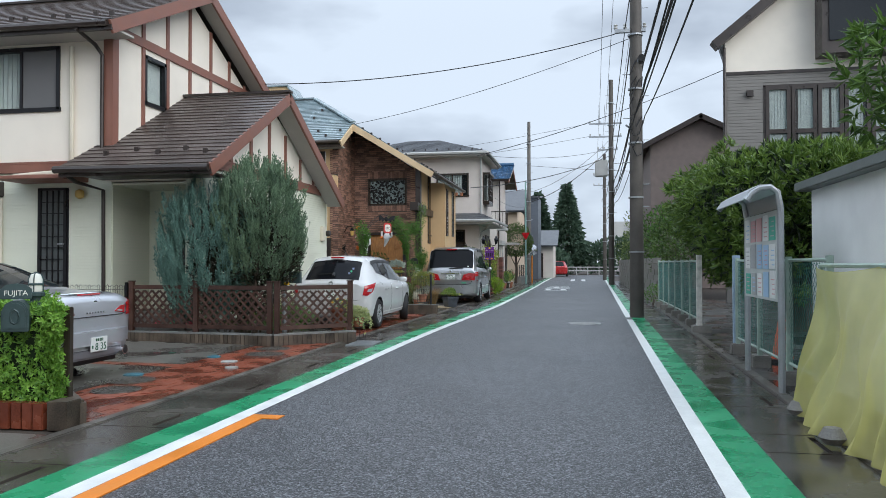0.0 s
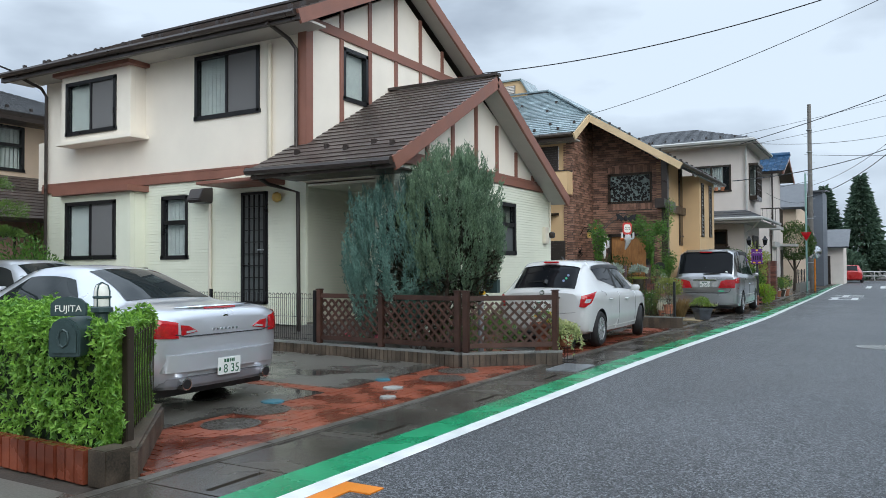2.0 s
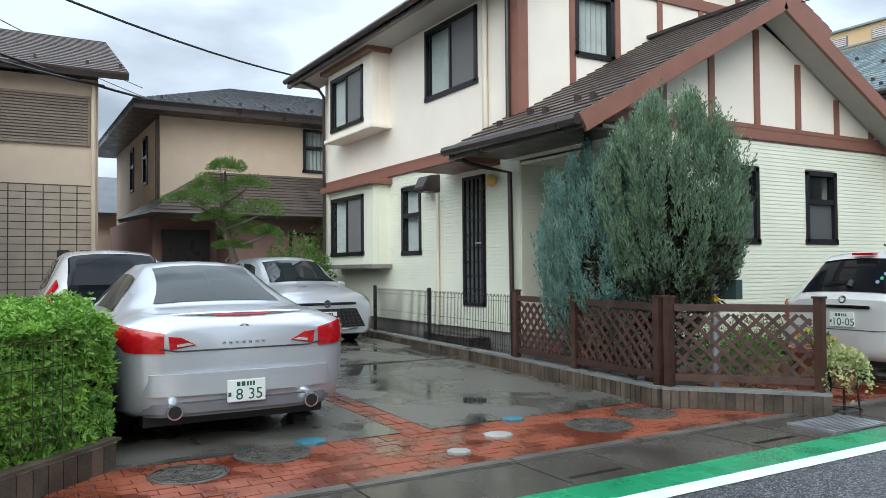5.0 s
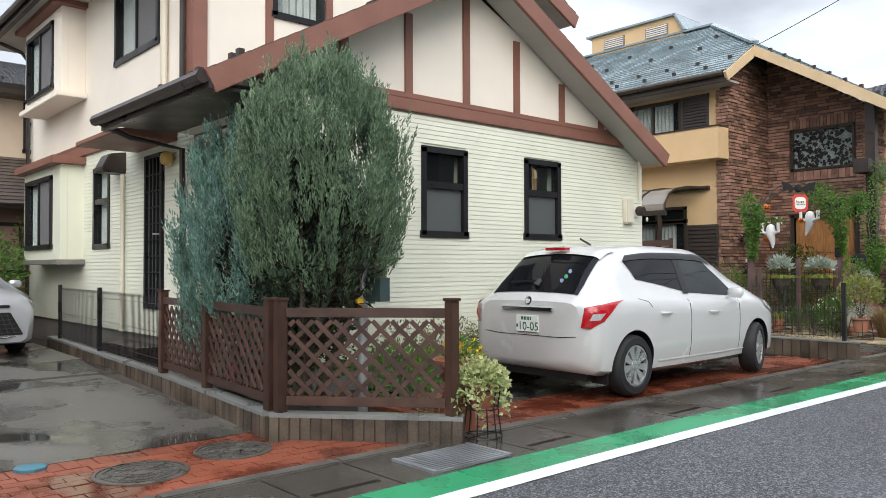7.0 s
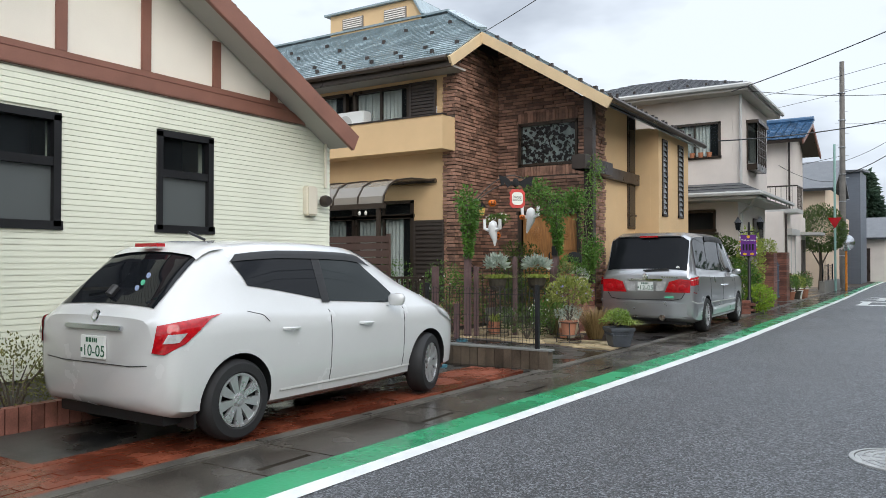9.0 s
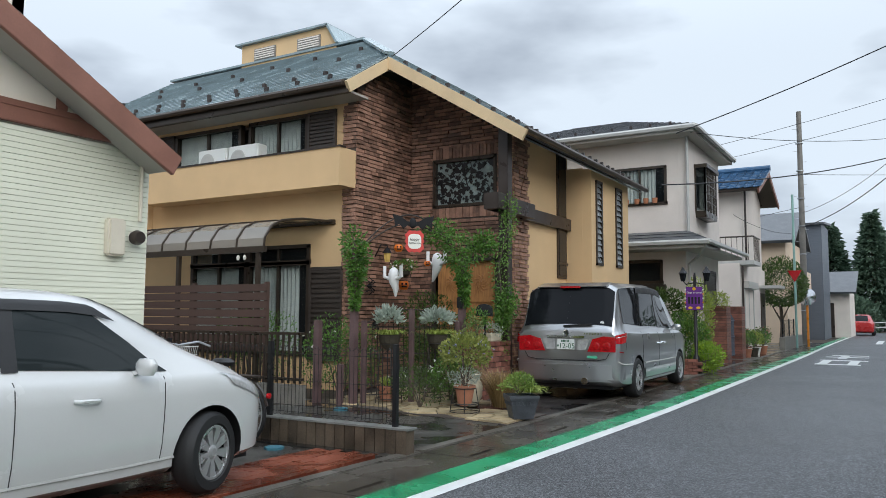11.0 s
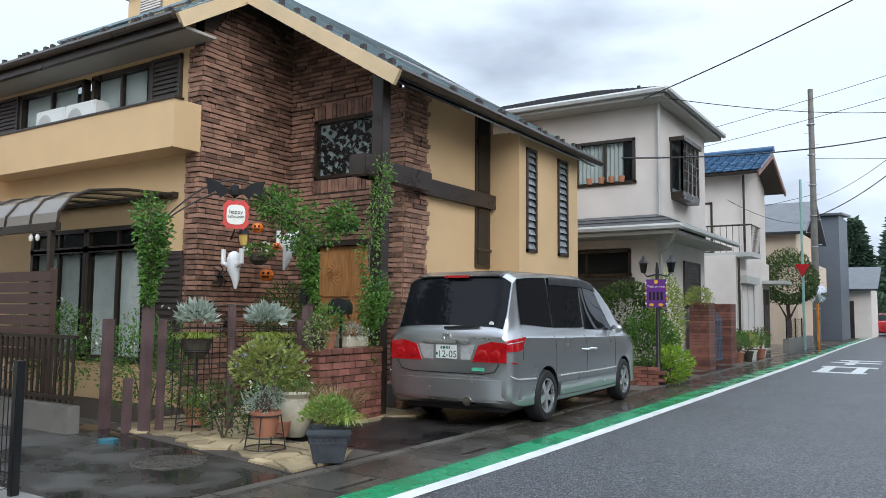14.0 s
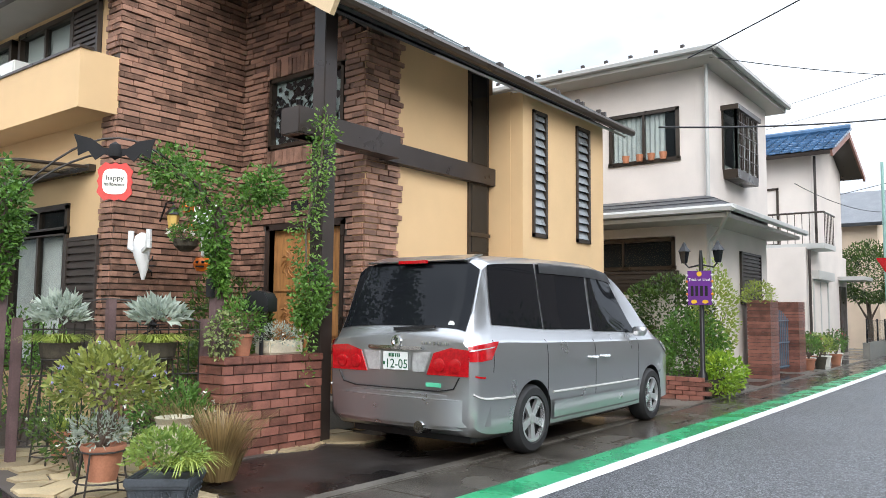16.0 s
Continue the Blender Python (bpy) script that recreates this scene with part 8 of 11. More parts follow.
def leafy(name, c, r, n, ln, wd, m, label, category, rng=R, up=0.4, low=-0.7, shell=0.5, group="", base=0.0, stems=5, flowers=None, jit=0.6):
    """A loose plant: a few stems and many leaves."""
    t = thing(name, (c[0], c[1], base), label, category, group)
    st = B()
    for i in range(stems):
        a = i * 6.283 / stems
        tube(st, ((c[0], c[1], base), (c[0] + 0.3 * r[0] * math.cos(a), c[1] + 0.3 * r[1] * math.sin(a), c[2] - 0.2 * r[2]), (c[0] + 0.7 * r[0] * math.cos(a), c[1] + 0.7 * r[1] * math.sin(a), c[2] + 0.3 * r[2])), [0.012, 0.008, 0.003], 5)
    part("growth", st, BARK, t)
    p, d = blob(rng, n, c, r, shell, low)
    leaf_obj("leaves", p, up_mix(rng, d, up, jit), ln, wd, m, rng, t)
    if flowers:
        fm, k_, sz = flowers
        p, d = blob(rng, k_, c, [q * 1.04 for q in r], 0.05, -0.2)
        k_ = len(p)
        rep = np.repeat(p, 6, axis=0)
        leaf_obj("flowers", rep, rng.normal(size=rep.shape) + np.repeat(d, 6, axis=0) * 0.6, sz, sz * 0.7, fm, rng, t)
    return t


def grassy(name, c, r, h, n, m, label, wd=0.012, category="plant", rng=R, droop=0.5, base_r=0.3, parent=None):
    """Long arching blades from one root, each blade a bent strip."""
    t = thing(name, (c[0], c[1], c[2]), label, category) if parent is None else parent
    me_v, me_f = [], []
    for i in range(n):
        a, q = rng.uniform(0, 6.283), rng.uniform(0.2, 1)
        b0 = np.array([c[0] + base_r * r * q * math.cos(a), c[1] + base_r * r * q * math.sin(a), c[2]])
        tip = rng.uniform(0.6, 1.1)
        sd = np.array([-math.sin(a), math.cos(a), 0]) * wd / 2
        k0 = len(me_v)
        for j, s_ in enumerate((0, 0.35, 0.7, 1.0)):
            out = r * q * tip * (s_ ** 1.3)
            z = h * tip * (s_ * (1 + droop) - droop * 1.7 * s_ * s_)
            p = b0 + np.array([out * math.cos(a), out * math.sin(a), z])
            w = 1 - 0.85 * s_
            me_v += [p + sd * w, p - sd * w]
        for j in range(3):
            k = k0 + 2 * j
            me_f.append((k, k + 1, k + 3, k + 2))
    off = np.array(OFF[t.name])
    me = bpy.data.meshes.new("tuft")
    me.from_pydata([tuple(v - off) for v in me_v], [], me_f)
    me.materials.append(m)
    ob = new("tuft", me)
    ob.parent = t
    OFF[ob.name] = Vector(off)
    return t


def pot(c, r, h, m, label, name="flower_pot", n=18):
    return solo(name, lathe(B(), pot_profile(r, h), Matrix.Translation(c), n=n), m, label, "flower pot", smooth=True)


# planting behind the lattice and by the white car
leafy("shrub", (-4.95, 16.6, 0.34), (0.55, 0.4, 0.28), 1500, 0.045, 0.024, L_VINE, "mixed low shrubs behind the lattice fence", "shrub", low=-0.9)
leafy("shrub", (-5.9, 15.9, 0.5), (1.1, 0.35, 0.35), 1500, 0.05, 0.03, L_DARK, "dark low planting along the fence", "shrub", low=-0.9)
BOWL_CLAY = mat("damp_terracotta", (0.34, 0.115, 0.06), 0.7, var=0.2, scale=8, bump=0.1)
solo("flower_pot", lathe(B(), ((0.001, 0.0), (0.15, 0.0), (0.12, 0.36), (0.10, 0.37), (0.19, 0.52), (0.215, 0.52), (0.215, 0.56), (0.19, 0.56), (0.175, 0.53), (0.001, 0.53)), Matrix.Translation((-3.87, 16.26, 0.0)), n=24), BOWL_CLAY, "wide terracotta bowl on a clay foot at the fence end", "flower pot", smooth=True)
leafy("marigold", (-3.87, 16.3, 0.62), (0.16, 0.14, 0.1), 260, 0.06, 0.016, L_VINE, "yellow marigolds in the terracotta bowl", "flowering plant", flowers=(F_YELLOW, 16, 0.04), low=-0.7, jit=0.9, base=0.53)
leafy("pansy", (-3.72, 16.2, 0.58), (0.1, 0.12, 0.07), 120, 0.045, 0.02, L_LIME, "small orange pansies in the bowl", "flowering plant", flowers=(F_PANSY, 6, 0.035), low=-0.5, base=0.53)
IVY = (-3.5, 16.17)
L_CREAM = leaf_mat("cream_edged_ivy", (0.62, 0.62, 0.32), (0.16, 0.25, 0.07))
p_ivy = leafy("ivy", (IVY[0], IVY[1], 0.47), (0.21, 0.2, 0.13), 900, 0.045, 0.034, L_CREAM, "variegated cream and green ivy trailing from a wire stand", "plant", low=-0.6, up=0.3, shell=0.7, jit=0.9, base=0.34)
strand = []
for i in range(40):
    a, drop = R.uniform(0, 6.283), R.uniform(0.1, 0.34)
    for q in np.linspace(0, 1, 11):
        rr = 0.19 + 0.05 * math.sin(q * 2.2)
        strand.append((IVY[0] + rr * math.cos(a + 0.15 * q), IVY[1] + rr * math.sin(a + 0.15 * q), 0.46 - drop * q))
strand = np.array(strand)
leaf_obj("trailing_leaves", strand + R.normal(size=strand.shape) * 0.012, R.normal(size=strand.shape) + [0, -0.5, -0.5], 0.042, 0.032, L_CREAM, R, p_ivy)
solo("flower_pot", lathe(B(), pot_profile(0.12, 0.16), Matrix.Translation((IVY[0], IVY[1], 0.24)), n=18), BOWL_CLAY, "small clay pot held by a wire stand", "flower pot", smooth=True)
st_ = thing("plant_stand", (IVY[0], IVY[1], 0), "thin black wire ring plant stand", "plant stand")
for z, r_ in ((0.03, 0.15), (0.235, 0.12), (0.38, 0.14)):
    part("ring", tube(B(), [(IVY[0] + r_ * math.cos(a), IVY[1] + r_ * math.sin(a), z) for a in np.linspace(0, 6.283, 25)], 0.006, 5), BLACK_FRAME, st_)
for i in range(6):
    a = i * 1.047
    part("leg", tube(B(), ((IVY[0] + 0.15 * math.cos(a), IVY[1] + 0.15 * math.sin(a), 0), (IVY[0] + 0.12 * math.cos(a), IVY[1] + 0.12 * math.sin(a), 0.235), (IVY[0] + 0.14 * math.cos(a), IVY[1] + 0.14 * math.sin(a), 0.38)), 0.005, 4), BLACK_FRAME, st_)
L_OLIVE = leaf_mat("olive_shrub_leaf", (0.25, 0.25, 0.07), (0.07, 0.08, 0.025))
for y, h_ in ((17.3, 0.30), (17.95, 0.34), (18.6, 0.30), (19.3, 0.38), (20.0, 0.36)):
    leafy("shrub", (-5.82, y, h_ + 0.06), (0.3, 0.45, h_), 1300, 0.034, 0.018, L_OLIVE, "loose olive-green shrub against the siding wall", "shrub", low=-0.85, shell=0.6, stems=9)
bb = thing("brick_border", (-5.5, 19.5, 0), "low red brick border along the house wall", "border")
for i in range(46):
    part("brick", box(B(), -5.56, -5.46, 17.6 + 0.105 * i, 17.695 + 0.105 * i, -0.02, 0.2), BRICK_RED, bb)
for i in range(3):
    solo("toy_ornament", lathe(B(), ((0.05, 0.22), (0.07, 0.27), (0.05, 0.33), (0.001, 0.35)), Matrix.Translation((-7.0 + 0.3 * i, 15.6, 0)), n=10), STICKER if i == 1 else F_PINK, "small bright garden ornament behind the fence", "ornament", smooth=True)

# niwaki pine and shrub by the house behind
pn = thing("pine_tree", (-14.2, 13.2, 0.1), "cloud-pruned garden pine with flat green pads", "tree")
tube_pts = ((-14.2, 13.45, 0.1), (-14.25, 13.35, 0.9), (-14.1, 13.5, 1.5), (-14.2, 13.3, 2.2), (-14.1, 13.25, 3.2))
part("trunk", tube(B(), tube_pts, [0.12, 0.1, 0.08, 0.06, 0.03], 8), BARK, pn, smooth=True)
for y, z, r_, h_ in ((13.25, 3.26, 0.33, 0.15), (13.01, 2.91, 0.36, 0.2), (13.63, 2.94, 0.39, 0.18), (12.58, 2.64, 0.47, 0.17), (13.18, 2.61, 0.43, 0.27), (13.13, 2.32, 0.36, 0.15), (13.87, 2.43, 0.44, 0.23), (14.05, 2.05, 0.24, 0.13), (13.59, 2.1, 0.41, 0.23), (13.49, 1.78, 0.36, 0.13)):
    x = -14.0 + 0.25 * math.sin(5 * y + 3 * z)
    part("limb", tube(B(), ((-14.16, 13.35, z - 0.3), ((x - 14.16) / 2, (y + 13.35) / 2, z - 0.2), (x, y, z - 0.06)), [0.04, 0.03, 0.015], 5), BARK, pn)
    p, d = blob(R, 3200, (x, y, z), (r_, r_, h_), 0.5, -0.35, depth=0.3)
    leaf_obj("needle_pad", p, d + R.normal(size=d.shape) * 0.35 + np.array([0, 0, 0.5]), 0.06, 0.012, L_PINE, R, pn)
leafy("shrub", (-14.6, 14.9, 1.2), (0.7, 0.8, 0.75), 2500, 0.09, 0.04, L_VINE, "light green garden shrub behind the silver car", "shrub", low=-0.9, base=0.1)
leafy("shrub", (-16.3, 16.3, 1.5), (0.5, 0.5, 1.0), 1800, 0.07, 0.035, L_DARK, "clipped evergreen at the house corner", "shrub", low=-0.9, base=0.0)

# ---- side yard: low wall, wire fence, bicycles ----
lw = thing("low_wall", (-5.5, 23.2, 0), "low ribbed block wall under a wire fence", "wall")
for i in range(40):
    part("rib_block", box(B(), -3.42 - 0.125 * (i + 1) + 0.006, -3.42 - 0.125 * i - 0.006, 23.13 + 0.003 * (i % 2), 23.27, -0.02, 0.235), BLOCK, lw)
part("wall_core", box(B(), -8.4, -3.43, 23.145, 23.255, -0.02, 0.23), MORTAR, lw)
part("cap", box(B(), -8.4, -3.4, 23.12, 23.28, 0.235, 0.255), CAP_STONE, lw)
mesh_fence("wire_fence", [(-8.3, 23.2), (-6.9, 23.2), (-5.25, 23.2), (-3.6, 23.2)], 0.26, 1.02, "dark brown wire mesh fence on a low wall", 0.05)
CREAMBIKE = mat("pale_green_bike_paint", (0.55, 0.60, 0.42), 0.35, var=0.05, coat=0.4)


def bicycle(x, y, rz, paint, basket_m, label):
    b = thing("bicycle", (x, y, 0), label, "bicycle", "bicycles at the fence", rz, True)

    def w(cx, nm):
        m = Matrix.Translation((cx, 0, 0.33)) @ pose(0, 0, 0, 90, 0, 0)
        wh = part(nm, lathe(B(), ((0.33, -0.016), (0.335, 0), (0.33, 0.016), (0.305, 0.014), (0.305, -0.014)), m, n=36, hollow=True), TYRE, b, smooth=True)
        part("rim", lathe(B(), ((0.305, -0.012), (0.305, 0.012), (0.285, 0.01), (0.285, -0.01)), m, n=36, hollow=True), GALV, wh)
        sp = cyl(B(), (cx, -0.04, 0.33), (cx, 0.04, 0.33), 0.025, n=10)
        for i in range(18):
            a = i * 0.349
            tube(sp, ((cx, 0.025 * (-1) ** i, 0.33), (cx + 0.29 * math.cos(a), 0, 0.33 + 0.29 * math.sin(a))), 0.0018, 3)
        part("spokes", sp, GALV, wh)
        fd = [(cx + 0.36 * math.cos(a), 0, 0.33 + 0.36 * math.sin(a)) for a in np.linspace(0.35, 2.9, 12)]
        part("mudguard", tube(B(), fd, 0.016, 5), DARK_TRIM, b)
    w(0.0, "rear_wheel")
    w(1.08, "front_wheel")
    fr = tube(B(), ((0.0, 0, 0.33), (0.45, 0, 0.3), (0.30, 0, 0.78)), 0.018, 8)
    tube(fr, ((0.45, 0, 0.3), (0.7, 0, 0.42), (0.9, 0, 0.78)), 0.024, 8)
    tube(fr, ((0.0, 0.05, 0.33), (0.32, 0.03, 0.72)), 0.012, 6)
    tube(fr, ((1.08, 0, 0.33), (0.98, 0, 0.6), (0.88, 0, 0.95)), 0.02, 8)
    part("frame", fr, paint, b, smooth=True)
    part("handlebar", tube(B(), ((0.72, 0.28, 0.98), (0.86, 0.24, 1.03), (0.9, 0, 1.0), (0.86, -0.24, 1.03), (0.72, -0.28, 0.98)), 0.013, 7), GALV, b, smooth=True)
    sd = lathe(B(), ((0.001, 0.0), (0.1, 0.0), (0.12, 0.04), (0.08, 0.075), (0.001, 0.08)), Matrix.Translation((0.26, 0, 0.8)) @ Matrix.Diagonal((1.25, 0.8, 1, 1)), n=16)
    part("saddle", sd, BLACK_PLASTIC, b, smooth=True)
    bs = B()
    for i in range(14):
        a = -0.18 + 0.36 * i / 13
        for s in (-1, 1):
            tube(bs, ((1.0 + 0.15 * s, a * 0.85, 0.72), (1.0 + 0.19 * s, a, 0.98)), 0.004, 3)
            tube(bs, ((1.0 + a * 0.85, 0.15 * s, 0.72), (1.0 + a, 0.19 * s, 0.98)), 0.004, 3)
    for z, k_ in ((0.72, 0.85), (0.8, 0.9), (0.89, 0.95), (0.98, 1.0)):
        q = 0.19 * k_
        tube(bs, ((1 - q, -q, z), (1 + q, -q, z), (1 + q, q, z), (1 - q, q, z), (1 - q, -q, z)), 0.006, 4)
    box(bs, 0.85, 1.15, -0.15, 0.15, 0.715, 0.725)
    part("basket", bs, basket_m, b, "open front basket")
    part("carrier", box(B(), -0.2, 0.25, -0.07, 0.07, 0.7, 0.715), DARK_TRIM, b)
    part("reflector", lathe(B(), ((0.03, 0), (0.03, 0.02), (0.001, 0.03)), pose(-0.36, 0, 0.52, 0, -90, 0), n=12), LAMP_RED, b)
    part("stand", tube(B(), ((0.0, 0.06, 0.33), (-0.12, 0.1, 0.01), (-0.12, -0.1, 0.01), (0.0, -0.06, 0.33)), 0.008, 5), DARK_TRIM, b)
    part("pedal_crank", tube(B(), ((0.45, -0.08, 0.3), (0.52, -0.12, 0.2)), 0.012, 5), DARK_TRIM, b)


bicycle(-5.2, 22.72, 183, CREAMBIKE, GREYWHITE, "pale green city bicycle with a light basket")
bicycle(-5.5, 22.38, 185, BRONZE_FRAME, BLACK_FRAME, "dark city bicycle with a black basket")

# ---- the brick house's terrace: canopy, slatted screen, fence ----
cn = thing("canopy", (-10.5, 27.0, 2.4), "curved translucent brown terrace canopy on metal posts", "canopy")
POLY = glass_mat("smoked_polycarbonate", (0.30, 0.28, 0.25), 0.2, 0.3)
arc = [(27.83, 3.02), (27.0, 2.98), (26.5, 2.9), (26.25, 2.78), (26.1, 2.58), (26.08, 2.42)]
for i in range(8):
    x0 = -8.2 - 0.62 * (i + 1)
    bm = B()
    for (ya, za), (yb, zb) in zip(arc, arc[1:]):
        bm.faces.new([bm.verts.new(p) for p in ((x0 + 0.02, ya, za), (x0 + 0.6, ya, za), (x0 + 0.6, yb, zb), (x0 + 0.02, yb, zb))])
    part("panel", bm, POLY, cn, smooth=True)
for i in range(9):
    x = -8.2 - 0.62 * i
    part("rib", tube(B(), [(x, y, z + 0.01) for y, z in arc], 0.022, 6), BRONZE_FRAME, cn)
part("front_beam", box(B(), -13.2, -8.15, 26.03, 26.1, 2.34, 2.44), BRONZE_FRAME, cn)
part("wall_beam", box(B(), -13.2, -8.15, 27.76, SY - 0.002, 2.98, 3.06), BRONZE_FRAME, cn)
for x in (-8.3, -10.2, -12.6):
    part("post", box(B(), x - 0.035, x + 0.035, 26.04, 26.1, 0.0, 2.34), BRONZE_FRAME, cn)
ss = thing("slatted_screen", (-9.8, 25.9, 0.4), "brown horizontal slatted privacy screen", "fence")
SLATB = mat("brown_composite_slat", (0.085, 0.05, 0.04), 0.55, var=0.12, rand=0.15)
for i in range(8):
    part("slat", box(B(), -12.8, -7.9, 25.86, 25.89, 0.75 + 0.135 * i, 0.87 + 0.135 * i), SLATB, ss)
for x in (-7.95, -9.6, -11.2, -12.75):
    part("post", box(B(), x - 0.03, x + 0.03, 25.89, 25.95, 0.0, 1.85), SLATB, ss)
pf = thing("picket_fence", (-9.5, 25.5, 0.2), "dark brown upright bar fence", "fence")
for i in range(44):
    x = -6.95 - 0.115 * i
    part("bar", box(B(), x - 0.018, x + 0.018, 25.6, 25.62, 0.32, 1.04), BRONZE_FRAME, pf)
part("rail", box(B(), -12.1, -6.9, 25.585, 25.635, 1.03, 1.07), BRONZE_FRAME, pf)
part("rail", box(B(), -12.1, -6.9, 25.585, 25.635, 0.36, 0.4), BRONZE_FRAME, pf)
part("base_wall", box(B(), -12.1, -6.9, 25.54, 25.68, -0.02, 0.3), KERB, pf, "grey concrete base")
for i, x in enumerate((-10.25, -11.1)):
    ac = thing("air_conditioner", (x, 27.68, 3.75), "white outdoor air-conditioner unit on the balcony", "air conditioner", "balcony units")
    part("case", box(B(), x - 0.4, x + 0.4, 27.55, 27.82, 4.05, 4.62), PLATE_M, ac, bevel=0.02)
    part("fan_grille", lathe(B(), ((0.2, 0), (0.2, 0.01), (0.17, 0.014), (0.02, 0.008)), pose(x - 0.12, 27.55, 4.34, 90, 0, 0), n=24), GREYWHITE, ac)
    part("feet", box(B(), x - 0.38, x + 0.38, 27.58, 27.8, 3.75, 4.05), GREYWHITE, ac)
solo("sun_shade", slab(B(), ((-14.6, 27.75, 4.55), (-13.4, 27.75, 4.6), (-13.4, 27.1, 3.4), (-14.6, 27.1, 3.35)), 0.02), SHUT, "dark hanging sun shade beside the balcony", "sun shade")
for x in (-8.6, -8.75):
    solo("string_bulb", lathe(B(), ((0.012, 0.06), (0.03, 0.02), (0.02, -0.02), (0.001, -0.03)), Matrix.Translation((x, 26.06, 2.25)), n=10), F_WHITE, "small hanging light bulb under the canopy", "light bulb", group="string bulbs")
for x, m, lb in ((-12.3, F_PINK, "red festive box on the screen"), (-11.75, F_WHITE, "white ghost ornament on the screen")):
    solo("festive_ornament", lathe(B(), ((0.13, 1.84), (0.14, 1.95), (0.12, 2.1), (0.06, 2.2), (0.001, 2.22)), Matrix.Translation((x, 25.88, 0)), n=14), m, lb, "ornament", smooth=True)

# ---- flower garden in front of the brick house ----
ARCHP = mat("worn_purple_brown_post", (0.12, 0.075, 0.075), 0.6, var=0.25, scale=5, bump=0.15)
WIRE = mat("rusty_black_iron", (0.03, 0.025, 0.022), 0.6, var=0.3, scale=15)
AL, AR = (-6.35, 26.1), (-5.35, 27.6)
ar = thing("garden_arch", (-5.9, 26.9, 0), "weathered timber arch posts with a thin iron arch", "garden arch")
for (x, y), h in ((AL, 2.35), (AR, 2.3)):
    part("post", box(B(), x - 0.05, x + 0.05, y - 0.05, y + 0.05, -0.02, h), ARCHP, ar, bevel=0.006)
    part("post_ring", box(B(), x - 0.058, x + 0.058, y - 0.058, y + 0.058, h * 0.78, h * 0.78 + 0.06), ARCHP, ar)
part("post", box(B(), -7.05, -6.95, 26.0, 26.1, -0.02, 1.25), ARCHP, ar, bevel=0.006)
part("post", box(B(), -6.55, -6.47, 25.95, 26.03, -0.02, 0.6), ARCHP, ar, bevel=0.006)
for dz in (0.0, 0.14):
    part("iron_arch", tube(B(), [(AL[0] + (AR[0] - AL[0]) * q / 14, AL[1] + (AR[1] - AL[1]) * q / 14, 2.25 + (0.5 + dz) * math.sin(math.pi * q / 14)) for q in range(15)], 0.01, 5), WIRE, ar, smooth=True)
gt = thing("iron_gate", (-5.85, 26.85, 0.05), "low double iron gate with curved tops", "gate")
gl = [(AL[0] + 0.1, AL[1] + 0.12), (-5.79, 26.81), (AR[0] - 0.03, AR[1] - 0.1)]
for (xa, ya), (xb, yb) in zip(gl, gl[1:]):
    leafg = B()
    tube(leafg, [(xa + (xb - xa) * q / 10, ya + (yb - ya) * q / 10, 1.2 + 0.22 * math.sin(math.pi / 2 * (q / 10 if (xa, ya) == gl[0] else 1 - q / 10))) for q in range(11)], 0.009, 5)
    for z in (0.15, 0.75, 1.15):
        tube(leafg, ((xa, ya, z), (xb, yb, z)), 0.008, 5)
    for i in range(9):
        t_ = (i + 0.5) / 9
        tube(leafg, ((xa + (xb - xa) * t_, ya + (yb - ya) * t_, 0.15), (xa + (xb - xa) * t_, ya + (yb - ya) * t_, 1.2)), 0.006, 4)
    for i in range(4):
        cx, cy = xa + (xb - xa) * (i + 0.5) / 4, ya + (yb - ya) * (i + 0.5) / 4
        tube(leafg, [(cx + 0.06 * math.cos(q * 0.8) * 0.6, cy + 0.06 * math.cos(q * 0.8) * 0.7, 0.25 + 0.06 * math.sin(q * 0.8)) for q in range(9)], 0.006, 4)
    part("gate_leaf", leafg, WIRE, gt)
for x, y in gl:
    part("gate_post", box(B(), x - 0.035, x + 0.035, y - 0.035, y + 0.035, -0.02, 1.42 if (x, y) == gl[1] else 1.25), ARCHP, gt, bevel=0.005)


def vine(pts, spread, n, label, ln=0.06, wd=0.035, m=None):
    t = thing("climbing_vine", (pts[0][0], pts[0][1], max(0, pts[0][2])), label, "climbing plant")
    pts = np.array(pts)
    part("stem", tube(B(), [tuple(p) for p in pts], 0.012, 5), BARK, t)
    seg = R.integers(0, len(pts) - 1, n)
    f = R.uniform(0, 1, (n, 1))
    sp = np.interp(seg + f[:, 0], range(len(pts)), spread)[:, None]
    d = R.normal(size=(n, 3))
    d /= np.linalg.norm(d, axis=1, keepdims=True)
    p = pts[seg] * (1 - f) + pts[seg + 1] * f + d * sp * R.uniform(0.35, 1, (n, 1))
    leaf_obj("leaves", p, d + R.normal(size=(n, 3)) * 0.5 + [0, 0, -0.2], ln, wd, m or L_VINE, R, t)
    return t


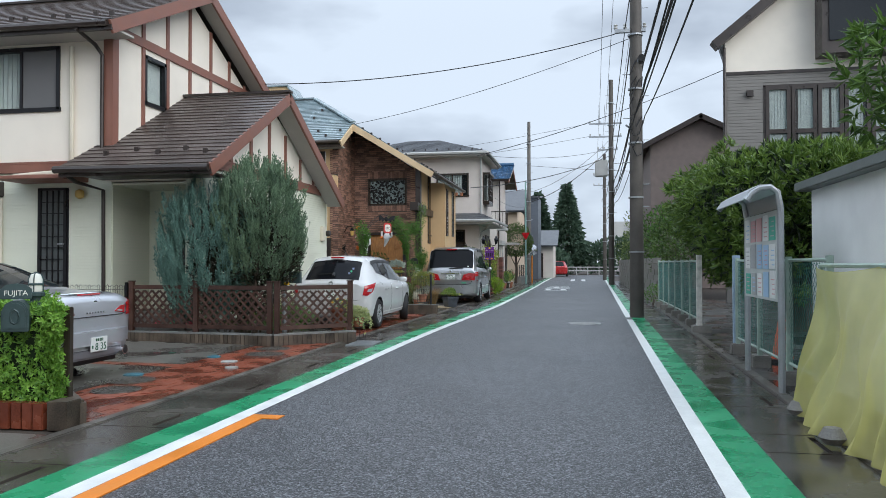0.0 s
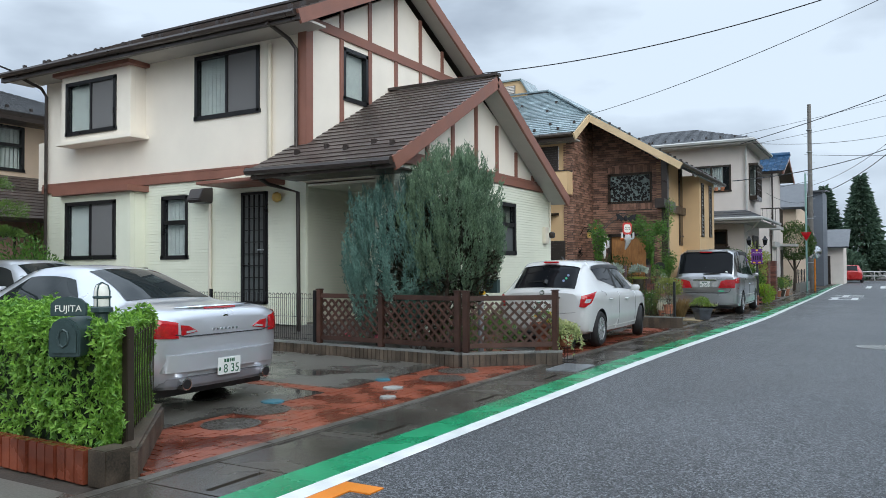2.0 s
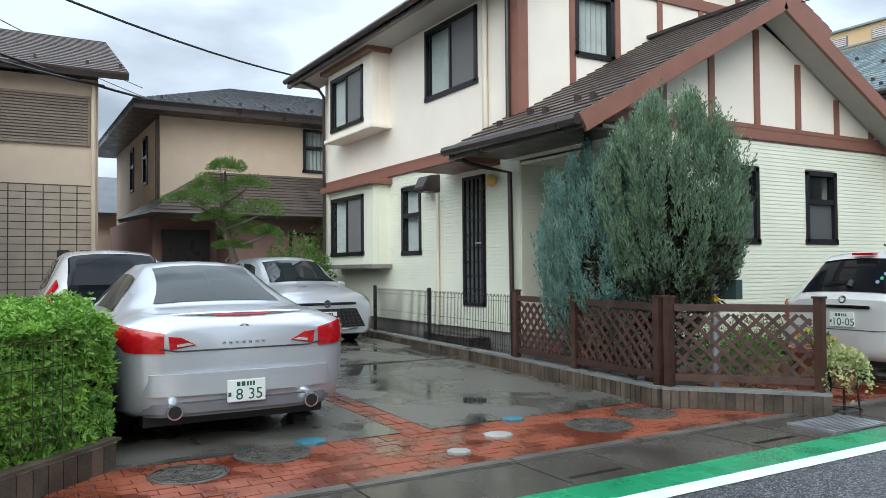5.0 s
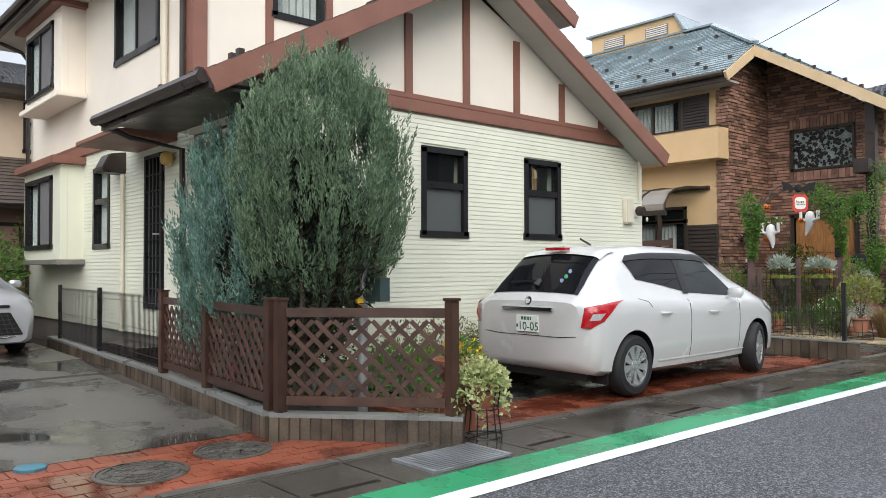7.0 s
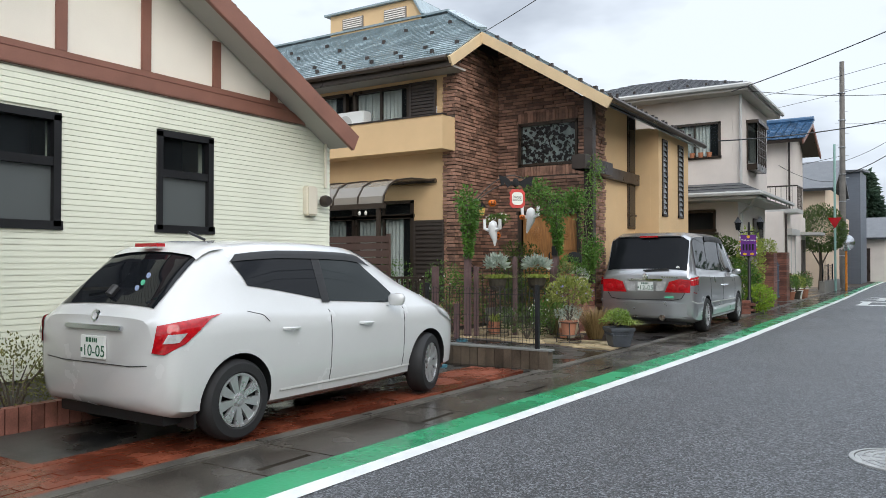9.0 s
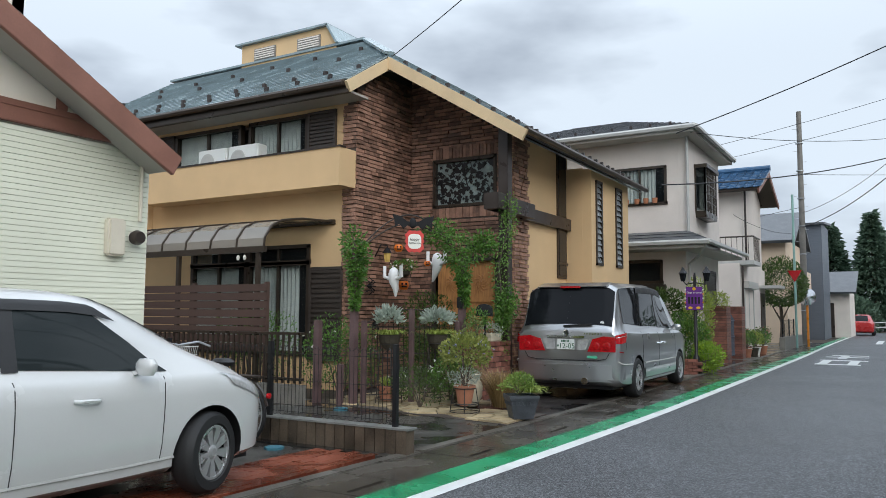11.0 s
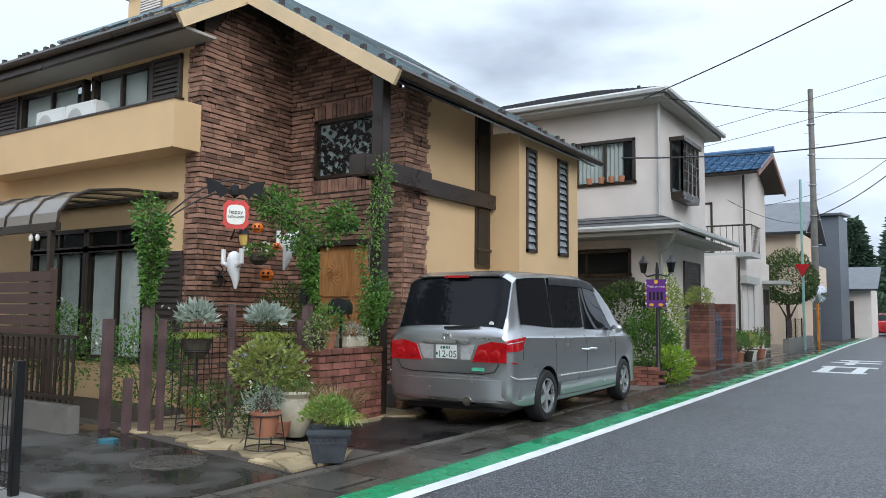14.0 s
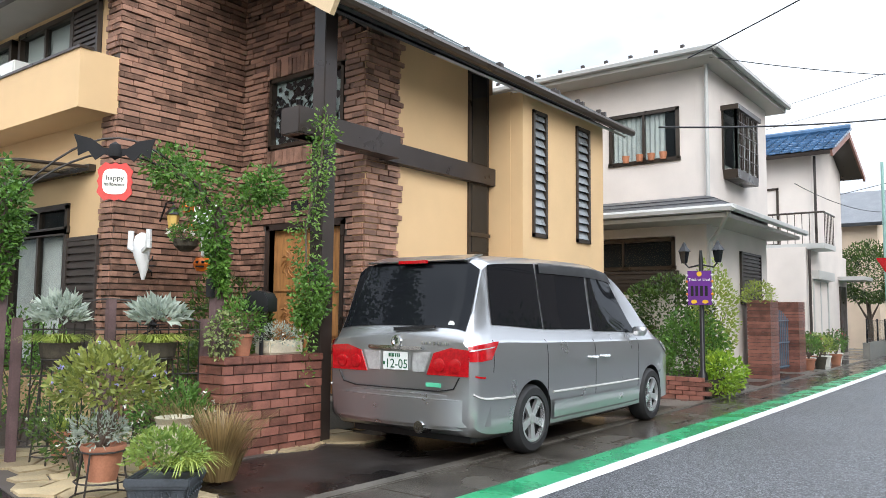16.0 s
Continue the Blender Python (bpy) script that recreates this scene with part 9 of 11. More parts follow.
vine([(-6.3, 26.05, 1.45), (-6.32, 26.1, 1.9), (-6.3, 26.1, 2.2), (-6.4, 26.1, 2.5)], [0.06, 0.14, 0.22, 0.22], 1900, "leafy climber over the arch post")
vine([(-5.3, 27.6, 1.5), (-5.3, 27.55, 1.95), (-5.4, 27.4, 2.5), (-5.7, 27.15, 2.7)], [0.06, 0.12, 0.32, 0.2], 2300, "leafy climber crowning the arch post")
vine([(-5.3, 27.8, 2.3), (-5.1, 27.9, 2.55), (-5.1, 28.0, 2.45)], [0.2, 0.22, 0.14], 800, "leafy climber crowning the arch post")
vine([(-5.1, 28.4, 0.6), (-5.05, 28.45, 1.4), (-5.15, 28.5, 2.2), (-5.0, 28.55, 2.8), (-4.95, 28.55, 3.3)], [0.14, 0.16, 0.2, 0.15, 0.2], 1300, "light green climber on the porch post", 0.05, 0.028, leaf_mat("light_vine_leaf", (0.24, 0.40, 0.08), (0.06, 0.15, 0.03)))
vine([(-4.95, 28.45, 1.7), (-5.0, 28.45, 1.45), (-5.05, 28.45, 1.2)], [0.2, 0.26, 0.1], 1100, "hanging pot of trailing green leaves", 0.045, 0.04, L_VINE)
# potted silver and striped grass plants in tall stands
IRONPOT = mat("mossy_iron_basket", (0.06, 0.05, 0.035), 0.8, var=0.3, scale=20, bump=0.4)
for x, y, lb in ((-5.95, 26.45, "silver dusty miller over arching striped grass in a tall stand"), (-5.5, 27.1, "silver dusty miller over arching striped grass by the gate")):
    pt = grassy("potted_plant", (x, y, 1.02), 0.36, 0.16, 340, L_LIME, lb, 0.017, "potted plant", droop=1.1)
    p, d = blob(R, 420, (x, y, 1.26), (0.2, 0.2, 0.15), 0.5, -0.3)
    leaf_obj("silver_leaves", p, up_mix(R, d, 0.5, 0.4), 0.11, 0.045, L_SILVER, R, pt)
    part("basket", lathe(B(), ((0.08, 0.82), (0.15, 0.92), (0.17, 1.04), (0.001, 1.04)), Matrix.Translation((x, y, 0)), n=14), IRONPOT, pt)
    sd = B()
    for i in range(4):
        a = 0.785 + i * 1.5708
        tube(sd, ((x + 0.2 * math.cos(a), y + 0.2 * math.sin(a), 0.03), (x + 0.13 * math.cos(a), y + 0.13 * math.sin(a), 0.9)), 0.008, 5)
    for z, r_ in ((0.1, 0.19), (0.9, 0.14)):
        tube(sd, [(x + r_ * math.cos(q * 0.524), y + r_ * math.sin(q * 0.524), z) for q in range(13)], 0.007, 4)
    part("iron_stand", sd, WIRE, pt)
# round bush in a pot on a wire stand
leafy("potted_bush", (-4.42, 26.05, 0.82), (0.34, 0.34, 0.26), 1500, 0.06, 0.035, leaf_mat("yellowing_leaf", (0.36, 0.38, 0.09), (0.09, 0.13, 0.03)), "round yellow-green bush with lilac flowers in a clay pot", "potted plant", low=-0.6, base=0.3, flowers=(F_LILAC, 60, 0.018))
leafy("trailing_plant", (-4.4, 26.0, 0.5), (0.22, 0.22, 0.12), 500, 0.045, 0.016, L_SILVER, "grey-green lavender spilling from the clay pot", "potted plant", low=-0.8, base=0.38)
pot((-4.42, 26.04, 0.16), 0.14, 0.24, TERRA, "terracotta pot on a black wire stand")
sdn = thing("plant_stand", (-4.42, 26.04, 0.05), "low black wire plant stand", "plant stand")
sd = B()
for i in range(4):
    a = 0.5 + i * 1.5708
    tube(sd, ((-4.42 + 0.2 * math.cos(a), 26.04 + 0.2 * math.sin(a), 0.04), (-4.42 + 0.15 * math.cos(a), 26.04 + 0.15 * math.sin(a), 0.36)), 0.007, 5)
for z, r_ in ((0.05, 0.2), (0.16, 0.18), (0.36, 0.15)):
    tube(sd, [(-4.42 + r_ * math.cos(q * 0.524), 26.04 + r_ * math.sin(q * 0.524), z) for q in range(13)], 0.007, 4)
part("wire_frame", sd, WIRE, sdn)
# grey square planter at the kerb
PLANTER = mat("blue_grey_stone", (0.06, 0.068, 0.08), 0.5, var=0.3, scale=9, bump=0.25)
pl = thing("planter", (-3.56, 25.98, 0.03), "square blue-grey stone planter with a carved rim", "planter")
bm = B()
m45 = pose(-3.56, 25.98, 0, 0, 0, 40)
rows_ = []
for r_, z in ((0.13, 0.03), (0.18, 0.27), (0.195, 0.28), (0.195, 0.33), (0.17, 0.33), (0.165, 0.3)):
    rows_.append([bm.verts.new(m45 @ Vector((sx * r_, sy * r_, z))) for sx, sy in ((-1, -1), (1, -1), (1, 1), (-1, 1))])
for a, b_ in zip(rows_, rows_[1:]):
    for i in range(4):
        bm.faces.new((a[i], a[(i + 1) % 4], b_[(i + 1) % 4], b_[i]))
bm.faces.new(rows_[0][::-1]), bm.faces.new(rows_[-1])
part("pot", bm, PLANTER, pl, bevel=0.008)
for sx, sy in ((0, -1), (1, 0), (0, 1), (-1, 0)):
    for i in range(7):
        u = -0.14 + 0.047 * i
        c = Vector((u, -0.174, 0.235)) if sy == -1 else Vector((0.174, u, 0.235)) if sx == 1 else Vector((u, 0.174, 0.235)) if sy == 1 else Vector((-0.174, u, 0.235))
        ax = Vector((1, 0, 0)) if sy else Vector((0, 1, 0))
        part("carved_scroll", tube(B(), [m45 @ (c + ax * 0.022 * math.cos(q * 0.9) + Vector((0, 0, 0.024 * math.sin(q * 0.9)))) for q in range(7)], 0.006, 4), PLANTER, pl)
leafy("planter_plant", (-3.58, 25.98, 0.44), (0.24, 0.24, 0.17), 1500, 0.042, 0.02, leaf_mat("fresh_planter_leaf", (0.34, 0.44, 0.10), (0.09, 0.17, 0.03)), "fresh green and lime foliage in the stone planter", "potted plant", low=-0.3, base=0.33)
grassy("planter_grass", (-3.44, 26.04, 0.36), 0.28, 0.14, 220, L_LIME, "yellow lime grass hanging over the planter rim", 0.014, droop=1.3)
# dry tufts, lilies, small pots
grassy("dry_grass", (-4.32, 26.93, 0.03), 0.4, 0.62, 700, L_TAN, "tall tawny dry grass by the low brick wall", 0.013, "grass", droop=0.25)
grassy("lily_plant", (-5.15, 27.2, 0.3), 0.28, 0.5, 50, L_VINE, "broad green lily leaves with white buds", 0.05, "plant", droop=0.4)
L_WISP = leaf_mat("dry_wisp", (0.36, 0.29, 0.13), (0.13, 0.12, 0.05))
grassy("wispy_grass", (-5.0, 27.1, 0.02), 0.5, 0.8, 420, L_WISP, "wispy brown grass before the low brick wall", 0.01, "plant", droop=0.4)
leafy("flower_bed", (-5.2, 27.05, 0.42), (0.4, 0.35, 0.3), 1200, 0.05, 0.022, L_VINE, "mixed green bed with small white flowers", "flower bed", low=-0.9, flowers=(F_WHITE, 40, 0.025))
leafy("flower_bed", (-5.3, 26.3, 0.35), (0.5, 0.3, 0.25), 1000, 0.05, 0.02, L_DARK, "low green bed beside the gate", "flower bed", low=-0.9, flowers=(F_WHITE, 18, 0.02))
leafy("flower_bed", (-7.0, 26.6, 0.7), (0.7, 0.4, 0.6), 2600, 0.05, 0.024, L_VINE, "wild green roses along the bar fence", "flower bed", low=-0.9, flowers=(F_WHITE, 30, 0.03))
leafy("flower_bed", (-8.6, 26.3, 0.9), (1.0, 0.3, 0.6), 2200, 0.05, 0.024, L_VINE, "wild green roses behind the bar fence", "flower bed", low=-0.9, flowers=(F_WHITE, 24, 0.03))
leafy("shrub", (-6.6, 28.6, 1.05), (0.55, 0.5, 0.7), 2400, 0.06, 0.03, L_DARK, "dark shrub at the brick corner", "shrub", low=-0.9)
leafy("shrub", (-6.1, 28.1, 0.6), (0.7, 0.5, 0.5), 2000, 0.06, 0.03, L_DARK, "dark shrubs behind the gate", "shrub", low=-0.9)
grassy("striped_grass", (-6.1, 26.6, 0.25), 0.3, 0.25, 80, L_LIME, "striped grass in a floor pot", 0.016, droop=0.9)
pot((-6.1, 26.6, 0.05), 0.14, 0.22, TERRA, "terracotta pot on the terrace floor")
pot((-4.75, 26.6, 0.05), 0.09, 0.16, TERRA, "small terracotta pot on the flagstones")
WHITEPOT = mat("aged_cream_ceramic", (0.55, 0.50, 0.38), 0.5, var=0.2, scale=6)
solo("ceramic_jar", lathe(B(), ((0.1, 0.05), (0.17, 0.2), (0.18, 0.33), (0.13, 0.45), (0.15, 0.5), (0.12, 0.5), (0.001, 0.46)), Matrix.Translation((-4.75, 26.8, -0.02)), n=20), WHITEPOT, "aged cream ceramic jar among the plants", "jar", smooth=True)
# low brick garden wall, pots upon it
WX0, WX1, WY0, WY1 = -5.36, -5.0, 27.45, 28.62
gw = thing("brick_wall", (-5.2, 28.0, 0), "low garden wall of dark red bricks with mossy cap", "wall")
part("wall_core", box(B(), WX0 + 0.02, WX1 - 0.02, WY0 + 0.02, WY1, -0.02, 0.84), MORTAR, gw)
for j in range(10):
    z = 0.0 + 0.084 * j
    for i in range(-1, 6):
        y0 = WY0 + 0.215 * i + (0.107 if j % 2 else 0)
        y1 = min(y0 + 0.203, WY1)
        y0 = max(y0, WY0)
        if y1 - y0 > 0.03:
            part("brick", box(B(), WX1 - 0.03, WX1 + 0.004 * ((i * 3 + j * 5) % 3), y0, y1, z, z + 0.073), BRICK_RED, gw)
    for i in range(-1, 2):
        x0 = max(WX0, WX0 + 0.215 * i + (0.107 if j % 2 else 0))
        x1 = min(WX0 + 0.215 * i + (0.107 if j % 2 else 0) + 0.203, WX1 - 0.032)
        if x1 - x0 > 0.03:
            part("brick", box(B(), x0, x1, WY0 - 0.004 * ((i + j) % 3), WY0 + 0.03, z, z + 0.073), BRICK_RED, gw)
for i in range(6):
    part("cap_brick", box(B(), WX0 - 0.01, WX1 + 0.015, WY0 - 0.01 + 0.2 * i, WY0 + 0.182 + 0.2 * i, 0.842, 0.91), BRICK_RED, gw, bevel=0.008)
pot((-5.16, 27.75, 0.91), 0.11, 0.2, TERRA, "terracotta pot on the brick wall")
leafy("potted_plant", (-5.16, 27.75, 1.25), (0.22, 0.22, 0.2), 600, 0.05, 0.022, L_VINE, "leafy green plant in a terracotta pot", "potted plant", base=1.05)
leafy("trailing_plant", (-5.1, 27.5, 1.1), (0.16, 0.16, 0.22), 400, 0.035, 0.028, L_VARI, "cream and yellow trailing ivy in a small pot", "potted plant", low=-0.95, up=-0.4, base=0.91)
pot((-5.1, 27.52, 0.91), 0.08, 0.14, IRONPOT, "small dark pot with trailing ivy")
leafy("potted_plant", (-5.16, 28.2, 1.08), (0.2, 0.3, 0.14), 800, 0.035, 0.012, L_SILVER, "grey heather in a wicker box", "potted plant", base=0.92, flowers=(F_WHITE, 24, 0.018))
solo("wicker_box", box(B(), -5.28, -5.05, 28.0, 28.42, 0.91, 1.04), WHITEPOT, "pale wicker plant box on the brick wall", "box", bevel=0.015)
mbx = thing("mailbox", (-5.12, 27.95, 0.9), "black metal mailbox on a short post on the wall", "mailbox")
prof = [(-0.13, 0), (0.13, 0), (0.13, 0.12), (0.09, 0.18), (0, 0.2), (-0.09, 0.18), (-0.13, 0.12)]
q = prism(B(), prof, "y", -0.09, 0.09)
bmesh.ops.transform(q, matrix=pose(-5.12, 27.93, 1.32, 0, 0, 20), verts=q.verts)
part("box", q, BLACK_FRAME, mbx, bevel=0.006)
part("post", cyl(B(), (-5.12, 27.95, 0.9), (-5.12, 27.95, 1.32), 0.02, n=8), BLACK_FRAME, mbx)
part("intercom", box(B(), AR[0] - 0.05, AR[0] + 0.05, AR[1] - 0.09, AR[1] - 0.055, 1.45, 1.62), BLACK_FRAME, mbx, bevel=0.006)
# autumn decorations
BATM = mat("black_felt", (0.012, 0.012, 0.013), 0.9, var=0.2)
bt = thing("bat_decoration", (-5.76, 26.77, 2.7), "black felt bat decoration over the arch", "decoration")
wing = [(0.0, 0.02), (0.1, 0.03), (0.2, 0.1), (0.34, 0.13), (0.31, 0.04), (0.3, -0.06), (0.22, -0.01), (0.16, -0.09), (0.09, -0.03), (0.0, -0.06)]
d_ = Vector((0.60, 0.80, 0)).normalized()
for s in (-1, 1):
    w_ = B()
    f0 = [w_.verts.new(Vector((-5.76, 26.77, 2.74)) + d_ * (s * u) + Vector((-d_.y, d_.x, 0)) * (-0.1 * u) + Vector((0, 0, v))) for u, v in wing]
    r_ = bmesh.ops.extrude_face_region(w_, geom=[w_.faces.new(f0)])
    bmesh.ops.translate(w_, verts=[v for v in r_["geom"] if isinstance(v, bmesh.types.BMVert)], vec=(0.012, -0.01, 0))
    part("wing", w_, BATM, bt)
part("torso", lathe(B(), ((0.001, -0.08), (0.05, -0.05), (0.06, 0.0), (0.045, 0.06), (0.001, 0.09)), Matrix.Translation((-5.75, 26.76, 2.74)), n=12), BATM, bt, smooth=True)
hs = thing("hanging_sign", (-5.71, 26.75, 2.46), "small white sign with a red scalloped border and lettering", "sign")
sgm = pose(-5.71, 26.75, 2.46, 0, 0, 48)
sc = B()
pts = []
for i in range(24):
    a = i * 6.283 / 24
    sq = 1 / max(abs(math.cos(a)), abs(math.sin(a)))
    rr_ = min(sq, 1.25) * (0.135 if i % 2 else 0.15)
    pts.append((rr_ * math.cos(a), rr_ * 1.15 * math.sin(a)))
prism(sc, pts, "y", -0.008, 0.008)
bmesh.ops.transform(sc, matrix=sgm, verts=sc.verts)
part("board", sc, mat("red_sign_border", (0.55, 0.05, 0.04), 0.6, var=0.1), hs)
sc = prism(B(), [(0.105 * math.copysign(abs(math.cos(a)) ** 0.6, math.cos(a)), 0.115 * math.copysign(abs(math.sin(a)) ** 0.6, math.sin(a))) for a in np.linspace(0, 6.283, 21)[:-1]], "y", -0.012, -0.007)
bmesh.ops.transform(sc, matrix=sgm, verts=sc.verts)
fc = part("panel", sc, F_WHITE, hs)
text_mesh("lettering", "happy", 0.065, BATM, fc, sgm @ pose(-0.0, -0.014, 0.03, 90, 0, 0), 0.001)
text_mesh("lettering", "halloween", 0.045, BATM, fc, sgm @ pose(0.0, -0.014, -0.025, 90, 0, 0), 0.001)
GHOSTW = mat("white_inflatable", (0.78, 0.78, 0.77), 0.4, var=0.03)
for x, y, z, lean in ((-6.69, 27.62, 1.9, 0.1), (-6.05, 27.98, 2.15, -0.12)):
    gh = B()
    tube(gh, ((x - 0.02 + lean * 0.6, y, z - 0.26), (x + lean * 0.4, y, z - 0.14), (x, y, z), (x, y, z + 0.12), (x, y, z + 0.2), (x, y, z + 0.235)), [0.015, 0.05, 0.085, 0.095, 0.07, 0.02], 12)
    for s in (-1, 1):
        tube(gh, ((x + 0.06 * s, y - 0.02, z + 0.04), (x + 0.17 * s, y - 0.03, z + 0.08), (x + 0.17 * s, y - 0.03, z + 0.26)), [0.035, 0.035, 0.03], 8)
    solo("ghost_decoration", gh, GHOSTW, "white inflatable ghost decoration hanging by the porch", "decoration", group="hanging ghosts", smooth=True)
PUMP = mat("orange_plastic", (0.72, 0.17, 0.015), 0.4, var=0.1)
for x, y, z, r_ in ((-7.2, 28.5, 2.55, 0.09), (-7.25, 28.75, 1.88, 0.11), (-6.2, 27.9, 2.2, 0.06)):
    pk = thing("pumpkin_lantern", (x, y, z), "orange plastic pumpkin lantern with a black face", "decoration", "pumpkin lanterns")
    part("shell", lathe(B(), ((0.001, -0.8 * r_), (0.6 * r_, -0.75 * r_), (r_, 0), (0.7 * r_, 0.7 * r_), (0.25 * r_, 0.75 * r_)), Matrix.Translation((x, y, z)), n=14), PUMP, pk, smooth=True)
    f_ = B()
    for u, v in ((-0.35, 0.2), (0.35, 0.2)):
        obox(f_, pose(x + 0.62 * r_ + u * r_ * 0.7, y - 0.72 * r_ + u * r_ * 0.6, z + v * r_, 0, 0, 45), 0.3 * r_, 0.12 * r_, 0.28 * r_)
    obox(f_, pose(x + 0.62 * r_, y - 0.72 * r_, z - 0.28 * r_, 0, 0, 45), 0.9 * r_, 0.12 * r_, 0.2 * r_)
    part("face", f_, BATM, pk)
ln_ = thing("wall_lantern", (-7.4, 28.43, 2.35), "black iron wall lantern with amber glass", "lantern")
part("glass", lathe(B(), ((0.05, 2.3), (0.075, 2.46), (0.001, 2.46)), Matrix.Translation((-7.4, 28.43, 0)), n=6), YELLOWED, ln_)
part("roof", lathe(B(), ((0.1, 2.46), (0.06, 2.52), (0.02, 2.56), (0.001, 2.6)), Matrix.Translation((-7.4, 28.43, 0)), n=6), BLACK_FRAME, ln_)
part("bracket", tube(B(), ((-7.68, 28.43, 2.4), (-7.55, 28.43, 2.62), (-7.4, 28.43, 2.6)), 0.012, 5), BLACK_FRAME, ln_)
hbk = lathe(B(), ((0.06, 2.0), (0.13, 2.06), (0.15, 2.14), (0.001, 2.14)), Matrix.Translation((-7.0, 28.35, 0)), n=14)
solo("hanging_basket", hbk, IRONPOT, "brown moss-lined hanging basket", "basket")
leafy("hanging_plant", (-7.0, 28.35, 2.2), (0.22, 0.22, 0.12), 500, 0.04, 0.025, L_VINE, "trailing flowers in the hanging basket", "potted plant", base=2.12, flowers=(F_WHITE, 30, 0.03))
for y, z in ((28.2, 1.85), (28.35, 1.15)):
    sp_ = B()
    lathe(sp_, ((0.001, -0.05), (0.06, 0), (0.001, 0.06)), Matrix.Translation((-7.62, y, z)), n=10)
    for i in range(8):
        a = i * 0.785
        tube(sp_, ((-7.62, y, z), (-7.56, y + 0.1 * math.cos(a), z + 0.1 * math.sin(a)), (-7.63, y + 0.17 * math.cos(a), z + 0.16 * math.sin(a))), 0.01, 4)
    solo("spider_decoration", sp_, BATM, "black fuzzy spider decoration on the brick wall", "decoration", group="spider decorations")
solo("name_board", box(B(), -6.2, -5.9, 29.2, 29.22, 2.5, 2.62), BLACK_FRAME, "small dark hanging name board by the door", "sign", bevel=0.01)
# lamp post with the purple banner, ivy and low brick bed
LP = (-3.5, 35.4)
lp = thing("garden_lamp", (LP[0], LP[1], 0), "black double lantern garden lamp post", "lamp post")
part("pole", lathe(B(), ((0.13, 0.0), (0.13, 0.08), (0.09, 0.12), (0.07, 0.4), (0.04, 0.45), (0.035, 2.2), (0.02, 2.35)), Matrix.Translation((LP[0], LP[1], 0)), n=14), BLACK_FRAME, lp, smooth=True)
part("cross_arm", tube(B(), ((LP[0] - 0.26, LP[1], 2.15), (LP[0] - 0.2, LP[1], 2.08), (LP[0], LP[1], 2.12), (LP[0] + 0.2, LP[1], 2.08), (LP[0] + 0.26, LP[1], 2.15)), 0.015, 6), BLACK_FRAME, lp)
for s in (-1, 1):
    m_ = Matrix.Translation((LP[0] + 0.27 * s, LP[1], 0))
    ln_ = part("lantern", lathe(B(), ((0.05, 2.15), (0.085, 2.34), (0.001, 2.34)), m_, n=6), GLASS_DARK, lp)
    part("lantern_roof", lathe(B(), ((0.11, 2.34), (0.05, 2.42), (0.02, 2.48), (0.001, 2.5)), m_, n=6), BLACK_FRAME, ln_)
PURPLE = mat("purple_banner", (0.12, 0.02, 0.22), 0.7, var=0.1)
bn = thing("banner", (LP[0], LP[1] - 0.08, 1.5), "purple hanging banner with white lettering", "banner")
part("cloth", box(B(), LP[0] - 0.19, LP[0] + 0.19, LP[1] - 0.09, LP[1] - 0.075, 1.48, 2.02), PURPLE, bn)
text_mesh("lettering", "Trick or treat", 0.062, F_WHITE, bn, pose(LP[0], LP[1] - 0.093, 1.88, 90, 0, 0), 0.001)
dk = B()
for i in range(4):
    box(dk, LP[0] - 0.14 + 0.075 * i, LP[0] - 0.095 + 0.075 * i, LP[1] - 0.094, LP[1] - 0.09, 1.62, 1.78)
part("picture", dk, BATM, bn)
part("moon", lathe(B(), ((0.04, 0), (0.04, 0.004), (0.001, 0.004)), pose(LP[0], LP[1] - 0.09, 1.97, 90, 0, 0), n=14), F_YELLOW, bn)
for s in (-1, 1):
    part("eye_shape", lathe(B(), ((0.05, 0), (0.05, 0.004), (0.001, 0.004)), pose(LP[0] + 0.09 * s, LP[1] - 0.09, 1.53, 90, 0, 0) @ Matrix.Diagonal((1, 0.6, 1, 1)), n=12), F_YELLOW, bn)
    for i in range(5):
        part("pom_pom", lathe(B(), ((0.001, -0.025), (0.025, 0), (0.001, 0.025)), Matrix.Translation((LP[0] + 0.2 * s, LP[1] - 0.085, 1.55 + 0.1 * i)), n=8), ORANGE_LENS if i % 2 else F_WHITE, bn)
fb = thing("brick_bed", (-4.0, 35.6, 0), "low red brick plant bed by the lamp post", "border")
for j in range(5):
    for i in range(6):
        part("brick", box(B(), -4.75 + 0.22 * i + 0.11 * (j % 2), -4.75 + 0.21 + 0.22 * i + 0.11 * (j % 2), 35.2, 35.3, 0.07 * j, 0.062 + 0.07 * j), BRICK_RED, fb)
part("soil", box(B(), -4.75, -3.4, 35.3, 37.2, 0, 0.3), EARTH, fb)
leafy("ivy", (-3.95, 36.2, 0.75), (0.6, 0.7, 0.6), 2600, 0.07, 0.045, L_VINE, "lush ivy spilling from the brick bed", "climbing plant", low=-0.95)
leafy("ivy", (-3.35, 35.8, 0.35), (0.35, 0.45, 0.35), 1200, 0.08, 0.045, leaf_mat("bright_lime_ivy", (0.40, 0.55, 0.05), (0.15, 0.28, 0.03)), "bright lime foliage at the lamp post", "plant", low=-0.95)
leafy("ivy", (-4.7, 36.9, 1.35), (0.9, 0.4, 0.75), 3000, 0.08, 0.05, L_DARK, "dense ivy over a garden wall", "climbing plant", low=-0.95)
